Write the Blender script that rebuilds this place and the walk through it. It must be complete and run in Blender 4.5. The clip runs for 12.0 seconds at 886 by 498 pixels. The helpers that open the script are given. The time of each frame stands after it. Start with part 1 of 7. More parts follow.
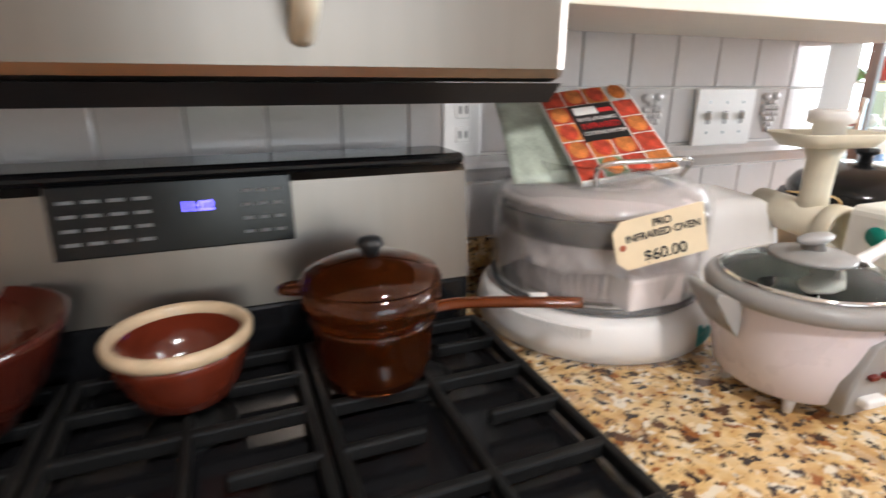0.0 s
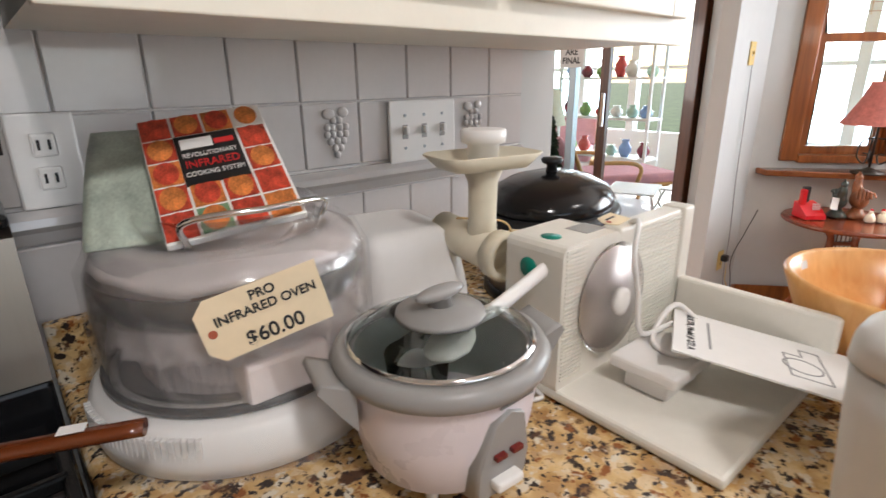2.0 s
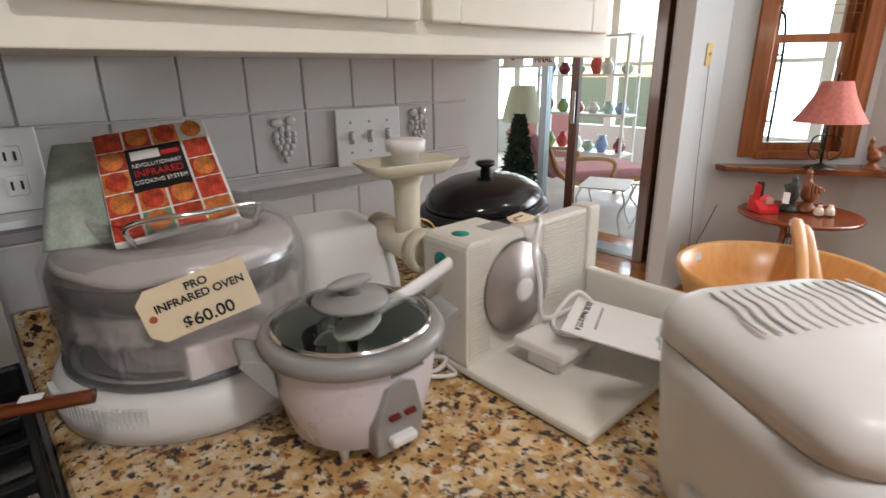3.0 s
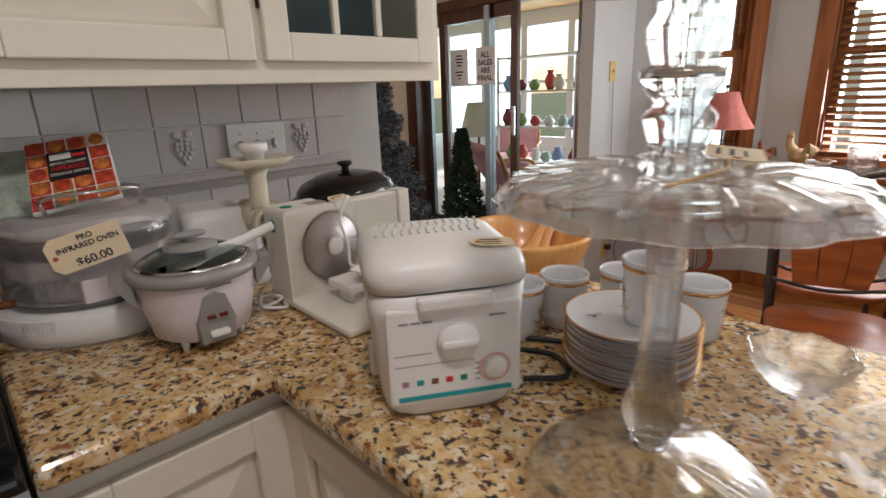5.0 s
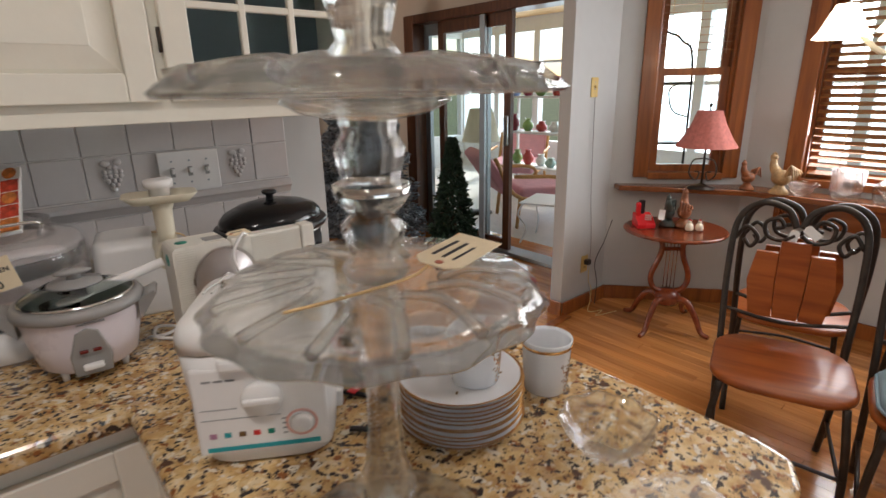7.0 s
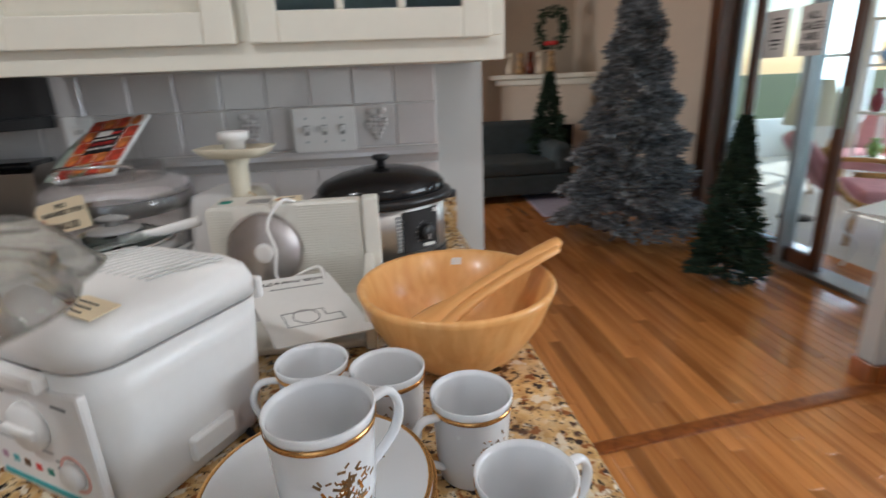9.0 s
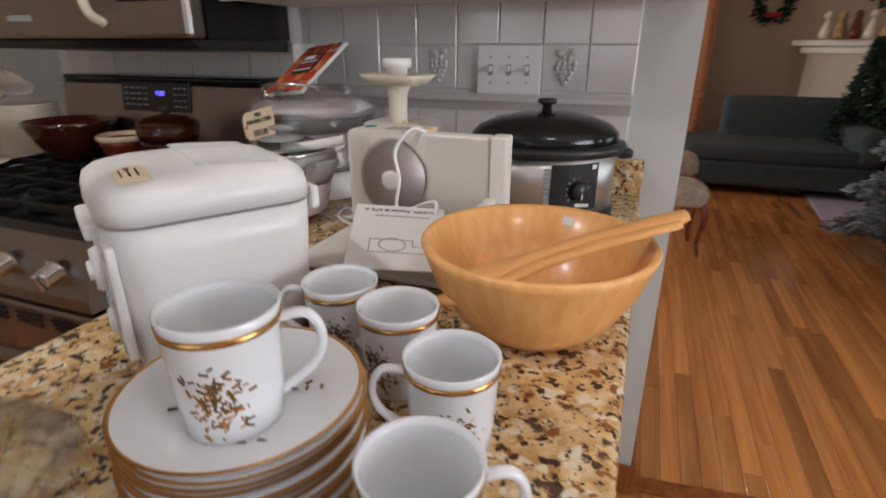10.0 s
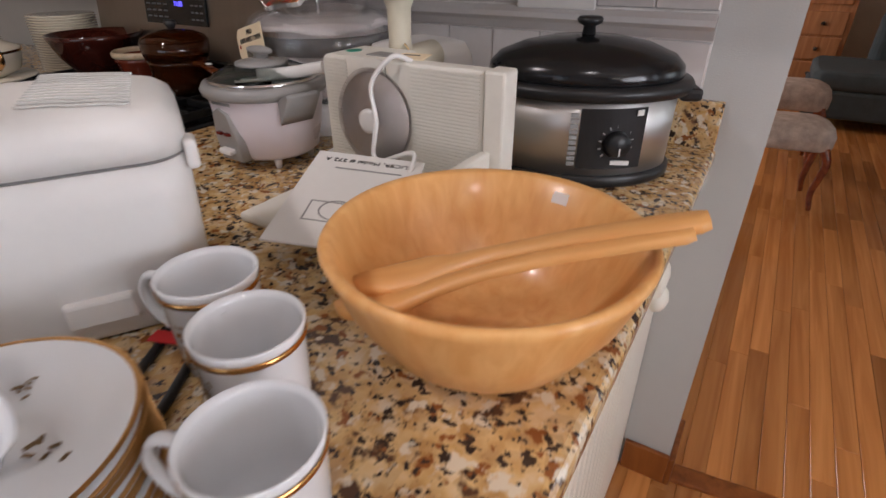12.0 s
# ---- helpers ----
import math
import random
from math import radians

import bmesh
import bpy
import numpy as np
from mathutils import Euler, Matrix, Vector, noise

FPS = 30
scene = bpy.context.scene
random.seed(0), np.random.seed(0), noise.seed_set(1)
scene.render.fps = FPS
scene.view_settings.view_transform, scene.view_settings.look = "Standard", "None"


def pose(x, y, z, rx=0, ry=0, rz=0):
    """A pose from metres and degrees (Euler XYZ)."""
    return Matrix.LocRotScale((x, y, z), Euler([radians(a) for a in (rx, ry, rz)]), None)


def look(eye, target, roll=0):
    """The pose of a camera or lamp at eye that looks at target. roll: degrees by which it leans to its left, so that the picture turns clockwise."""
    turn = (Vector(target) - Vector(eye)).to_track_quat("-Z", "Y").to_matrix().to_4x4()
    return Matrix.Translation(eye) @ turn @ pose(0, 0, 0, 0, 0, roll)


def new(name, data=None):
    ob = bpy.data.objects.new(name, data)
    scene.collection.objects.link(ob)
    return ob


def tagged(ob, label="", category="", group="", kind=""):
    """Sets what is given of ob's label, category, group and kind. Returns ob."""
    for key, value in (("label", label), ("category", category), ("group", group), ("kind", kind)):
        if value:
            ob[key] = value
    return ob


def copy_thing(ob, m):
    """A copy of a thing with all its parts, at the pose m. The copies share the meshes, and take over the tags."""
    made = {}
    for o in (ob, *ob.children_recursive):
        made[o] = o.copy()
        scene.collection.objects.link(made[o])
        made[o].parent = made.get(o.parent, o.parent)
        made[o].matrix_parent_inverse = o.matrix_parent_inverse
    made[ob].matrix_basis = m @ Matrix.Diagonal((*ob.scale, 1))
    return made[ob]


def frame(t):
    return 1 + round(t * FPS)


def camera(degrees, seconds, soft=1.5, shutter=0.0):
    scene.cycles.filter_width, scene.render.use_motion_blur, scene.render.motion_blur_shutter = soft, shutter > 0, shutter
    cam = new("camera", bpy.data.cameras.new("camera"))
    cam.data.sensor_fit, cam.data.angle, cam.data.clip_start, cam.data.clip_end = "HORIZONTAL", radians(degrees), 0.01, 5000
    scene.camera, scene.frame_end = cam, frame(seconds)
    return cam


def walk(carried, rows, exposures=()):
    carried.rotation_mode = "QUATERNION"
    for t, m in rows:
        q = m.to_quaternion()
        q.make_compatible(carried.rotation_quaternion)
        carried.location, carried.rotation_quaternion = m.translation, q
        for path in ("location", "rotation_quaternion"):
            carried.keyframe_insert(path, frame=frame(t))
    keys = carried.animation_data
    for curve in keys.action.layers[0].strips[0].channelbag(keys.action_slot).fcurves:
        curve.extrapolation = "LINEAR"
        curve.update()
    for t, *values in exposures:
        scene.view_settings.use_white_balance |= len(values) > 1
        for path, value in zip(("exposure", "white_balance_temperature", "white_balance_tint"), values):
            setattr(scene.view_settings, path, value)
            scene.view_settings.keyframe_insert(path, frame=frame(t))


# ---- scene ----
cam = camera(80.5, 12.0, shutter=0.5)
PATH = [
    (0, (-1.148, -0.835, 1.286), (-0.436, 0.932, 0.677), 0.2),
    (0.5, (-1.03, -0.774, 1.292), (-0.085, 0.865, 0.645), 0.9),
    (1, (-0.94, -0.775, 1.288), (0.148, 0.785, 0.671), -0.1),
    (1.5, (-0.879, -0.779, 1.284), (0.333, 0.7, 0.698), -0.2),
    (2, (-0.847, -0.815, 1.312), (0.408, 0.614, 0.693), -0.7),
    (2.5, (-0.835, -0.863, 1.334), (0.44, 0.539, 0.694), -0.9),
    (3, (-0.838, -0.941, 1.341), (0.446, 0.454, 0.703), -0.8),
    (5, (-0.83, -1.401, 1.34), (0.488, -0.013, 0.761), -2.1),
    (5.5, (-0.803, -1.485, 1.382), (0.517, -0.111, 0.774), -1.7),
    (6, (-0.768, -1.554, 1.416), (0.545, -0.177, 0.798), -1.6),
    (6.5, (-0.721, -1.606, 1.431), (0.564, -0.198, 0.825), -1.5),
    (8.5, (-0.193, -1.507, 1.384), (0.559, 0.246, 0.782), -0.3),
    (9, (-0.076, -1.448, 1.335), (0.165, 0.438, 0.714), -2.3),
    (9.5, (0.024, -1.387, 1.281), (-0.28, 0.49, 0.66), -1.3),
    (10, (0.134, -1.352, 1.273), (-0.519, 0.394, 0.55), 0.1),
    (10.5, (0.208, -1.333, 1.261), (-0.603, 0.298, 0.437), -0.5),
    (11, (0.216, -1.289, 1.263), (-0.621, 0.268, 0.326), -0.6),
    (11.5, (0.21, -1.206, 1.265), (-0.651, 0.304, 0.277), -0.3),
    (12, (0.207, -1.106, 1.263), (-0.697, 0.377, 0.272), -0.4),
]
walk(cam, [(t, look(e, g, r)) for t, e, g, r in PATH],
     exposures=[(0, 1.05, 6350, 11), (1, 1.1, 6300, 10), (1.5, 0.8, 6300, 11), (2.2, 0.45, 6350, 11), (3, 0.12, 6400, 11), (5, -0.36, 6600, 12), (6.5, -0.36, 6650, 13), (8.5, -0.25, 6150, 8), (9, -0.2, 6000, 8), (10.5, -0.2, 6400, 16), (12, -0.3, 6400, 18)])

# ---- world, sun and large lights ----
world = bpy.data.worlds.new("sky")
scene.world = world
world.use_nodes = True
wn = world.node_tree
sky = wn.nodes.new("ShaderNodeTexSky")
sky.sky_type, sky.sun_disc, sky.sun_elevation, sky.sun_rotation = "NISHITA", False, radians(38), radians(62)
wn.links.new(sky.outputs[0], wn.nodes["Background"].inputs[0])
wn.nodes["Background"].inputs[1].default_value = 0.15
sun = new("sun", bpy.data.lights.new("sun", "SUN"))
sun.data.energy, sun.data.angle, sun.data.color = 4.0, radians(0.5), (1, 0.95, 0.86)
sun.matrix_world = look((6, 4, 5.6), (0.4, 1.1, 0))


def area(name, at, to, w, h, watts, color=(1, 1, 1)):
    lamp = new(name, bpy.data.lights.new(name, "AREA"))
    lamp.data.shape, lamp.data.size, lamp.data.size_y, lamp.data.energy, lamp.data.color = "RECTANGLE", w, h, watts, color
    lamp.matrix_world = look(at, to)
    return lamp


# daylight in the openings: sink window behind the walk, bay window, glass doors; kitchen ceiling lamps
area("sink_window_light", (-0.6, -3.32, 1.6), (-0.5, 0, 1.1), 1.5, 1.0, 6, (0.93, 0.97, 1.0))
area("bay_window_light", (2.92, -1.35, 1.45), (0, -1.2, 1.0), 1.4, 1.2, 54, (0.92, 0.96, 1.0))
area("sunroom_window_light", (6.9, 2.0, 1.5), (0, 2.0, 1.1), 8.6, 2.4, 330, (0.74, 0.90, 1.0))
# fill lamp added to brighten the living room floor, its source unseen
area("living_fill_light", (-2.98, 3.6, 1.5), (1, 3.4, 0.6), 1.5, 1.2, 75, (1.0, 0.96, 0.91))
for lx, ly, watts in ((-0.85, -1.55, 13), (0.75, -1.55, 5.5)):
    area("ceiling_lamp", (lx, ly, 2.42), (lx, ly, 0), 0.18, 0.18, watts, (1.0, 0.96, 0.92))

# ---- materials ----


def mat(name, color, rough=0.5, metal=0.0, vary=0.08, scale=6.0, bump=0.0, bscale=120.0, obj=0.0, stretch=(1, 1, 1), coat=0.0, emit=None, trans=0.0, ior=1.45, island=0.0, spec=0.5):
    m = bpy.data.materials.new(name)
    m.use_nodes = True
    nt = m.node_tree
    b = nt.nodes["Principled BSDF"]
    L = nt.links.new
    b.inputs["Roughness"].default_value, b.inputs["Metallic"].default_value = rough, metal
    b.inputs["Coat Weight"].default_value, b.inputs["Coat Roughness"].default_value = coat, 0.08
    b.inputs["Transmission Weight"].default_value, b.inputs["IOR"].default_value = trans, ior
    b.inputs["Specular IOR Level"].default_value = spec
    tc, mp = nt.nodes.new("ShaderNodeTexCoord"), nt.nodes.new("ShaderNodeMapping")
    mp.inputs["Scale"].default_value = stretch
    L(tc.outputs["Object"], mp.inputs[0])
    n1, n2 = nt.nodes.new("ShaderNodeTexNoise"), nt.nodes.new("ShaderNodeTexNoise")
    for n, s in ((n1, scale), (n2, scale * 9)):
        n.inputs["Scale"].default_value, n.inputs["Detail"].default_value = s, 5
        L(mp.outputs[0], n.inputs["Vector"])
    mix = nt.nodes.new("ShaderNodeMath")
    mix.operation = "MULTIPLY_ADD"
    L(n2.outputs["Fac"], mix.inputs[0])
    mix.inputs[1].default_value = 0.5
    L(n1.outputs["Fac"], mix.inputs[2])
    rmp = nt.nodes.new("ShaderNodeMapRange")
    rmp.inputs[1].default_value, rmp.inputs[2].default_value = 0.45, 1.05
    rmp.inputs[3].default_value, rmp.inputs[4].default_value = 1 - vary, 1 + vary
    L(mix.outputs[0], rmp.inputs[0])
    val = rmp.outputs[0]
    if obj or island:
        src = nt.nodes.new("ShaderNodeObjectInfo").outputs["Random"] if obj else nt.nodes.new("ShaderNodeNewGeometry").outputs["Random Per Island"]
        r2 = nt.nodes.new("ShaderNodeMapRange")
        r2.inputs[3].default_value, r2.inputs[4].default_value = 1 - (obj or island), 1 + (obj or island)
        L(src, r2.inputs[0])
        mu = nt.nodes.new("ShaderNodeMath")
        mu.operation = "MULTIPLY"
        L(val, mu.inputs[0]), L(r2.outputs[0], mu.inputs[1])
        val = mu.outputs[0]
    hs = nt.nodes.new("ShaderNodeHueSaturation")
    hs.inputs["Color"].default_value = (*color, 1)
    L(val, hs.inputs["Value"])
    L(hs.outputs[0], b.inputs["Base Color"])
    rr = nt.nodes.new("ShaderNodeMapRange")
    rr.inputs[3].default_value, rr.inputs[4].default_value = max(rough - 0.06, 0.01), rough + 0.08
    L(n1.outputs["Fac"], rr.inputs[0])
    if rough > 0.08:
        L(rr.outputs[0], b.inputs["Roughness"])
    if bump:
        n3, bp = nt.nodes.new("ShaderNodeTexNoise"), nt.nodes.new("ShaderNodeBump")
        n3.inputs["Scale"].default_value = bscale
        L(mp.outputs[0], n3.inputs["Vector"])
        bp.inputs["Strength"].default_value, bp.inputs["Distance"].default_value = bump, 0.004
        L(n3.outputs["Fac"], bp.inputs["Height"])
        L(bp.outputs[0], b.inputs["Normal"])
    if emit:
        b.inputs["Emission Color"].default_value, b.inputs["Emission Strength"].default_value = (*emit[0], 1), emit[1]
    return m


def granite_mat():
    m = mat("granite", (0.5, 0.33, 0.16), 0.18, coat=0.3)
    nt = m.node_tree
    b = nt.nodes["Principled BSDF"]
    L = nt.links.new
    tc = nt.nodes.new("ShaderNodeTexCoord")
    prev = None
    layers = (("n", 34, ((0.30, (0.30, 0.13, 0.035)), (0.44, (0.52, 0.29, 0.09)), (0.54, (0.70, 0.47, 0.21)), (0.68, (0.80, 0.68, 0.46)))),
              ("v", 85, ((0.0, (0.62, 0.38, 0.15)), (0.4, (0.75, 0.55, 0.30)), (0.75, (0.42, 0.24, 0.10)), (1.0, (0.85, 0.75, 0.56)))))
    for kind, sc, stops in layers:
        n = nt.nodes.new("ShaderNodeTexNoise" if kind == "n" else "ShaderNodeTexVoronoi")
        n.inputs["Scale"].default_value = sc
        if kind == "n":
            n.inputs["Detail"].default_value = 6
        L(tc.outputs["Object"], n.inputs["Vector"])
        r = nt.nodes.new("ShaderNodeValToRGB")
        while len(r.color_ramp.elements) < len(stops):
            r.color_ramp.elements.new(0.5)
        for e, (p, c) in zip(r.color_ramp.elements, stops):
            e.position, e.color = p, (*c, 1)
        if kind == "n":
            L(n.outputs["Fac"], r.inputs[0])
        else:
            sep = nt.nodes.new("ShaderNodeSeparateColor")
            L(n.outputs["Color"], sep.inputs[0])
            L(sep.outputs[0], r.inputs[0])
        if prev is None:
            prev = r.outputs[0]
        else:
            mx = nt.nodes.new("ShaderNodeMixRGB")
            mx.inputs[0].default_value = 0.42
            L(prev, mx.inputs[1]), L(r.outputs[0], mx.inputs[2])
            prev = mx.outputs[0]
    # dark mica flecks and rust flecks at two sizes
    for sc, lo, hi, col in ((70, 0.575, 0.62, (0.04, 0.028, 0.024)), (38, 0.60, 0.66, (0.10, 0.05, 0.03)), (60, 0.60, 0.65, (0.28, 0.10, 0.03)), (55, 0.58, 0.64, (0.74, 0.66, 0.52)), (120, 0.60, 0.65, (0.05, 0.035, 0.03))):
        n, r, mx = nt.nodes.new("ShaderNodeTexNoise"), nt.nodes.new("ShaderNodeMapRange"), nt.nodes.new("ShaderNodeMixRGB")
        mp = nt.nodes.new("ShaderNodeMapping")
        mp.inputs["Location"].default_value = (sc * 0.37, sc * 0.11, 3)
        L(tc.outputs["Object"], mp.inputs[0]), L(mp.outputs[0], n.inputs["Vector"])
        n.inputs["Scale"].default_value, n.inputs["Detail"].default_value = sc, 4
        r.inputs[1].default_value, r.inputs[2].default_value = lo, hi
        L(n.outputs["Fac"], r.inputs[0]), L(r.outputs[0], mx.inputs[0]), L(prev, mx.inputs[1])
        mx.inputs[2].default_value = (*col, 1)
        prev = mx.outputs[0]
    L(prev, b.inputs["Base Color"])
    return m


def wood_mat(name, dark, light, rough=0.3, along=(1, 0.08, 1), obj=0.0, island=0.0, coat=0.2, scale=26):
    m = mat(name, light, rough, vary=0.15, scale=3, obj=obj, island=island, stretch=along, coat=coat)
    nt = m.node_tree
    L = nt.links.new
    tc, mp, n, r = nt.nodes.new("ShaderNodeTexCoord"), nt.nodes.new("ShaderNodeMapping"), nt.nodes.new("ShaderNodeTexNoise"), nt.nodes.new("ShaderNodeValToRGB")
    mp.inputs["Scale"].default_value = along
    info = nt.nodes.new("ShaderNodeObjectInfo")
    L(info.outputs["Random"], mp.inputs["Location"])
    L(tc.outputs["Object"], mp.inputs[0])
    L(mp.outputs[0], n.inputs["Vector"])
    n.inputs["Scale"].default_value, n.inputs["Detail"].default_value, n.inputs["Distortion"].default_value = scale, 6, 0.6
    r.color_ramp.elements[0].position, r.color_ramp.elements[1].position = 0.32, 0.68
    r.color_ramp.elements[0].color, r.color_ramp.elements[1].color = (*dark, 1), (*light, 1)
    L(n.outputs["Fac"], r.inputs[0])
    hs = next(x for x in nt.nodes if x.bl_idname == "ShaderNodeHueSaturation")
    L(r.outputs[0], hs.inputs["Color"])
    return m


def glass_mat(name, color=(1, 1, 1), rough=0.0, ior=1.45):
    m = mat(name, color, rough, vary=0.0, trans=1.0, ior=ior)
    return m


GRANITE = granite_mat()
PAINT = mat("wall_paint", (0.52, 0.53, 0.52), 0.7, vary=0.04, scale=2, bump=0.15, bscale=300)
TANPAINT = mat("tan_paint", (0.62, 0.53, 0.43), 0.75, vary=0.05, scale=2, bump=0.15, bscale=300)
CEIL = mat("ceiling_paint", (0.78, 0.77, 0.74), 0.8, vary=0.04, bump=0.2, bscale=200)
CAB = mat("cream_cabinet_paint", (0.80, 0.76, 0.66), 0.38, vary=0.05, scale=3, bump=0.05, bscale=90)
TILE = mat("glazed_white_tile", (0.60, 0.57, 0.56), 0.08, vary=0.04, scale=10, obj=0.04, bump=0.08, bscale=14, coat=0.4)
GROUT = mat("grout", (0.74, 0.71, 0.68), 0.85, vary=0.15, scale=30)
STEEL = mat("brushed_steel", (0.27, 0.235, 0.205), 0.32, 1.0, vary=0.10, scale=5, bump=0.03, bscale=220, stretch=(1, 1, 0.03))
CHROME = mat("chrome", (0.8, 0.8, 0.8), 0.08, 1.0, vary=0.03)
ALU = mat("aluminium", (0.36, 0.40, 0.42), 0.4, 0.8, vary=0.06)
BLACK = mat("black_enamel", (0.008, 0.008, 0.009), 0.16, vary=0.2, scale=20)
IRON = mat("cast_iron", (0.009, 0.009, 0.009), 0.42, spec=0.25, vary=0.25, scale=40, bump=0.2, bscale=500)
BLKPLASTIC = mat("black_plastic", (0.015, 0.015, 0.016), 0.35, vary=0.2, scale=20, bump=0.05, bscale=400)
WHITE = mat("white_plastic", (0.80, 0.78, 0.76), 0.32, vary=0.03, scale=8, bump=0.03, bscale=500)
WARMWHITE = mat("aged_white_plastic", (0.76, 0.73, 0.66), 0.4, vary=0.05, scale=9, bump=0.03, bscale=400)
LILAC = mat("pale_lilac_plastic", (0.74, 0.68, 0.72), 0.28, vary=0.03, scale=8)
BEIGEPLASTIC = mat("ivory_plastic", (0.72, 0.66, 0.52), 0.4, vary=0.06, scale=9)
GREYPLASTIC = mat("grey_plastic", (0.30, 0.29, 0.28), 0.35, vary=0.05, scale=9)
# grey that paints the shade in the white lid's recessed vents
VENTSHADE = mat("vent_shade_grey", (0.60, 0.59, 0.57), 0.5, vary=0.05)
TEAL = mat("teal_print", (0.02, 0.33, 0.36), 0.4, vary=0.05)
GREEN = mat("green_dot", (0.0, 0.22, 0.16), 0.4, vary=0.05)
INK = mat("ink", (0.02, 0.02, 0.022), 0.6, vary=0.1)
GREYINK = mat("grey_ink", (0.28, 0.28, 0.28), 0.6, vary=0.1)
REDINK = mat("red_print", (0.62, 0.03, 0.03), 0.5, vary=0.08)
TAG = mat("manila_tag", (0.82, 0.68, 0.47), 0.75, vary=0.06, scale=12)
PAPER = mat("paper", (0.80, 0.79, 0.77), 0.7, vary=0.03, scale=10)
STRING = mat("string", (0.62, 0.42, 0.20), 0.8, vary=0.2, scale=60)
CHINA = mat("white_china", (0.80, 0.81, 0.83), 0.08, vary=0.02, coat=0.5)
CREAMCHINA = mat("cream_china", (0.78, 0.70, 0.56), 0.12, vary=0.04, coat=0.4)
GOLD = mat("gold_band", (0.62, 0.33, 0.12), 0.22, 1.0, vary=0.12, scale=30)
DARKGOLD = mat("dark_gilt_print", (0.22, 0.14, 0.07), 0.3, 0.7, vary=0.4, scale=60)
REDGLAZE = mat("oxblood_glaze", (0.13, 0.022, 0.010), 0.1, vary=0.25, scale=9, coat=0.5)
OXBLOOD = mat("dark_oxblood_glaze", (0.055, 0.010, 0.006), 0.1, vary=0.25, scale=9, coat=0.5)
ROASTSTEEL = mat("satin_steel", (0.68, 0.66, 0.64), 0.38, 1.0, vary=0.06, scale=5, bump=0.03, bscale=220, stretch=(0.1, 0.1, 1))
RIMGLAZE = mat("cream_glaze", (0.66, 0.50, 0.33), 0.15, vary=0.2, scale=25, coat=0.4)
AMBER = mat("amber_glass", (0.26, 0.065, 0.014), 0.04, vary=0.03, trans=0.9, ior=1.5)
AMBERDK = mat("amber_handle", (0.20, 0.05, 0.015), 0.1, vary=0.1, trans=0.4, ior=1.5)
GLASS = mat("clear_glass", (0.97, 0.99, 0.97), 0.0, vary=0.0, trans=1.0, ior=1.2, coat=1.0)
GLASS.node_tree.nodes["Principled BSDF"].inputs["Alpha"].default_value = 0.62
THINGLASS = mat("thin_pressed_glass", (0.97, 0.99, 0.97), 0.02, vary=0.0, coat=1.0)
THINGLASS.node_tree.nodes["Principled BSDF"].inputs["Alpha"].default_value = 0.12
PANE = glass_mat("window_glass", (0.94, 0.98, 0.98), 0.0, 1.05)
LIDGLASS = glass_mat("lid_glass", (0.90, 0.95, 0.93), 0.0, 1.2)
SMOKE = glass_mat("smoky_plastic", (0.86, 0.82, 0.82), 0.04, 1.15)
WRAP = mat("plastic_wrap", (0.93, 0.90, 0.89), 0.15, vary=0.04, bump=0.8, bscale=30, coat=0.8)
WRAP.node_tree.nodes["Principled BSDF"].inputs["Alpha"].default_value = 0.11
FOAM = mat("foam_sheet", (0.62, 0.57, 0.56), 0.38, vary=0.06, scale=14, bump=0.3, bscale=60)
PAN = mat("dark_pan", (0.018, 0.015, 0.013), 0.3, 0.0, vary=0.2, scale=14)
BOARD = mat("brown_cardboard", (0.22, 0.10, 0.045), 0.8, vary=0.2, scale=20)
DOME = mat("clear_dome_plastic", (0.97, 0.96, 0.96), 0.02, vary=0.0, trans=1.0, ior=1.3, coat=1.0)
DOME.node_tree.nodes["Principled BSDF"].inputs["Alpha"].default_value = 0.5
CARTON = mat("white_foam_packing", (0.74, 0.66, 0.64), 0.5, vary=0.12, scale=16)
BOWLWOOD = wood_mat("rubberwood", (0.76, 0.36, 0.11), (0.86, 0.48, 0.18), 0.32, (1, 1, 0.08), coat=0.15, scale=60)
UTENSIL = wood_mat("utensil_wood", (0.72, 0.33, 0.10), (0.82, 0.44, 0.16), 0.4, (0.08, 1, 1), coat=0.1, scale=60)
OAK = wood_mat("oak_strip_floor", (0.40, 0.145, 0.036), (0.60, 0.255, 0.076), 0.17, (1, 0.05, 1), obj=0.28, coat=0.35)
OAKFAR = wood_mat("oak_strip_floor_far", (0.40, 0.145, 0.036), (0.60, 0.255, 0.076), 0.17, (1, 0.05, 1), island=0.28, coat=0.35)
TRIMWOOD = wood_mat("stained_trim", (0.17, 0.046, 0.009), (0.34, 0.108, 0.024), 0.3, (1, 1, 0.08), coat=0.25)
DARKTRIM = wood_mat("dark_door_wood", (0.07, 0.024, 0.010), (0.14, 0.05, 0.02), 0.35, (1, 1, 0.08))
SHELFWOOD = wood_mat("shelf_wood", (0.16, 0.045, 0.012), (0.28, 0.09, 0.025), 0.25, (1, 0.08, 1), coat=0.3)
CHERRY = wood_mat("cherry_wood", (0.24, 0.050, 0.010), (0.40, 0.105, 0.02), 0.38, (0.1, 1, 1), coat=0.12)
TABLEWOOD = wood_mat("mahogany", (0.13, 0.024, 0.009), (0.25, 0.055, 0.016), 0.25, (1, 0.15, 1), coat=0.4)
PINE = wood_mat("pine_boards", (0.55, 0.30, 0.11), (0.72, 0.45, 0.19), 0.5, (1, 0.08, 1))
ARMOIREWOOD = wood_mat("armoire_wood", (0.32, 0.13, 0.05), (0.48, 0.22, 0.09), 0.35, (1, 1, 0.08))
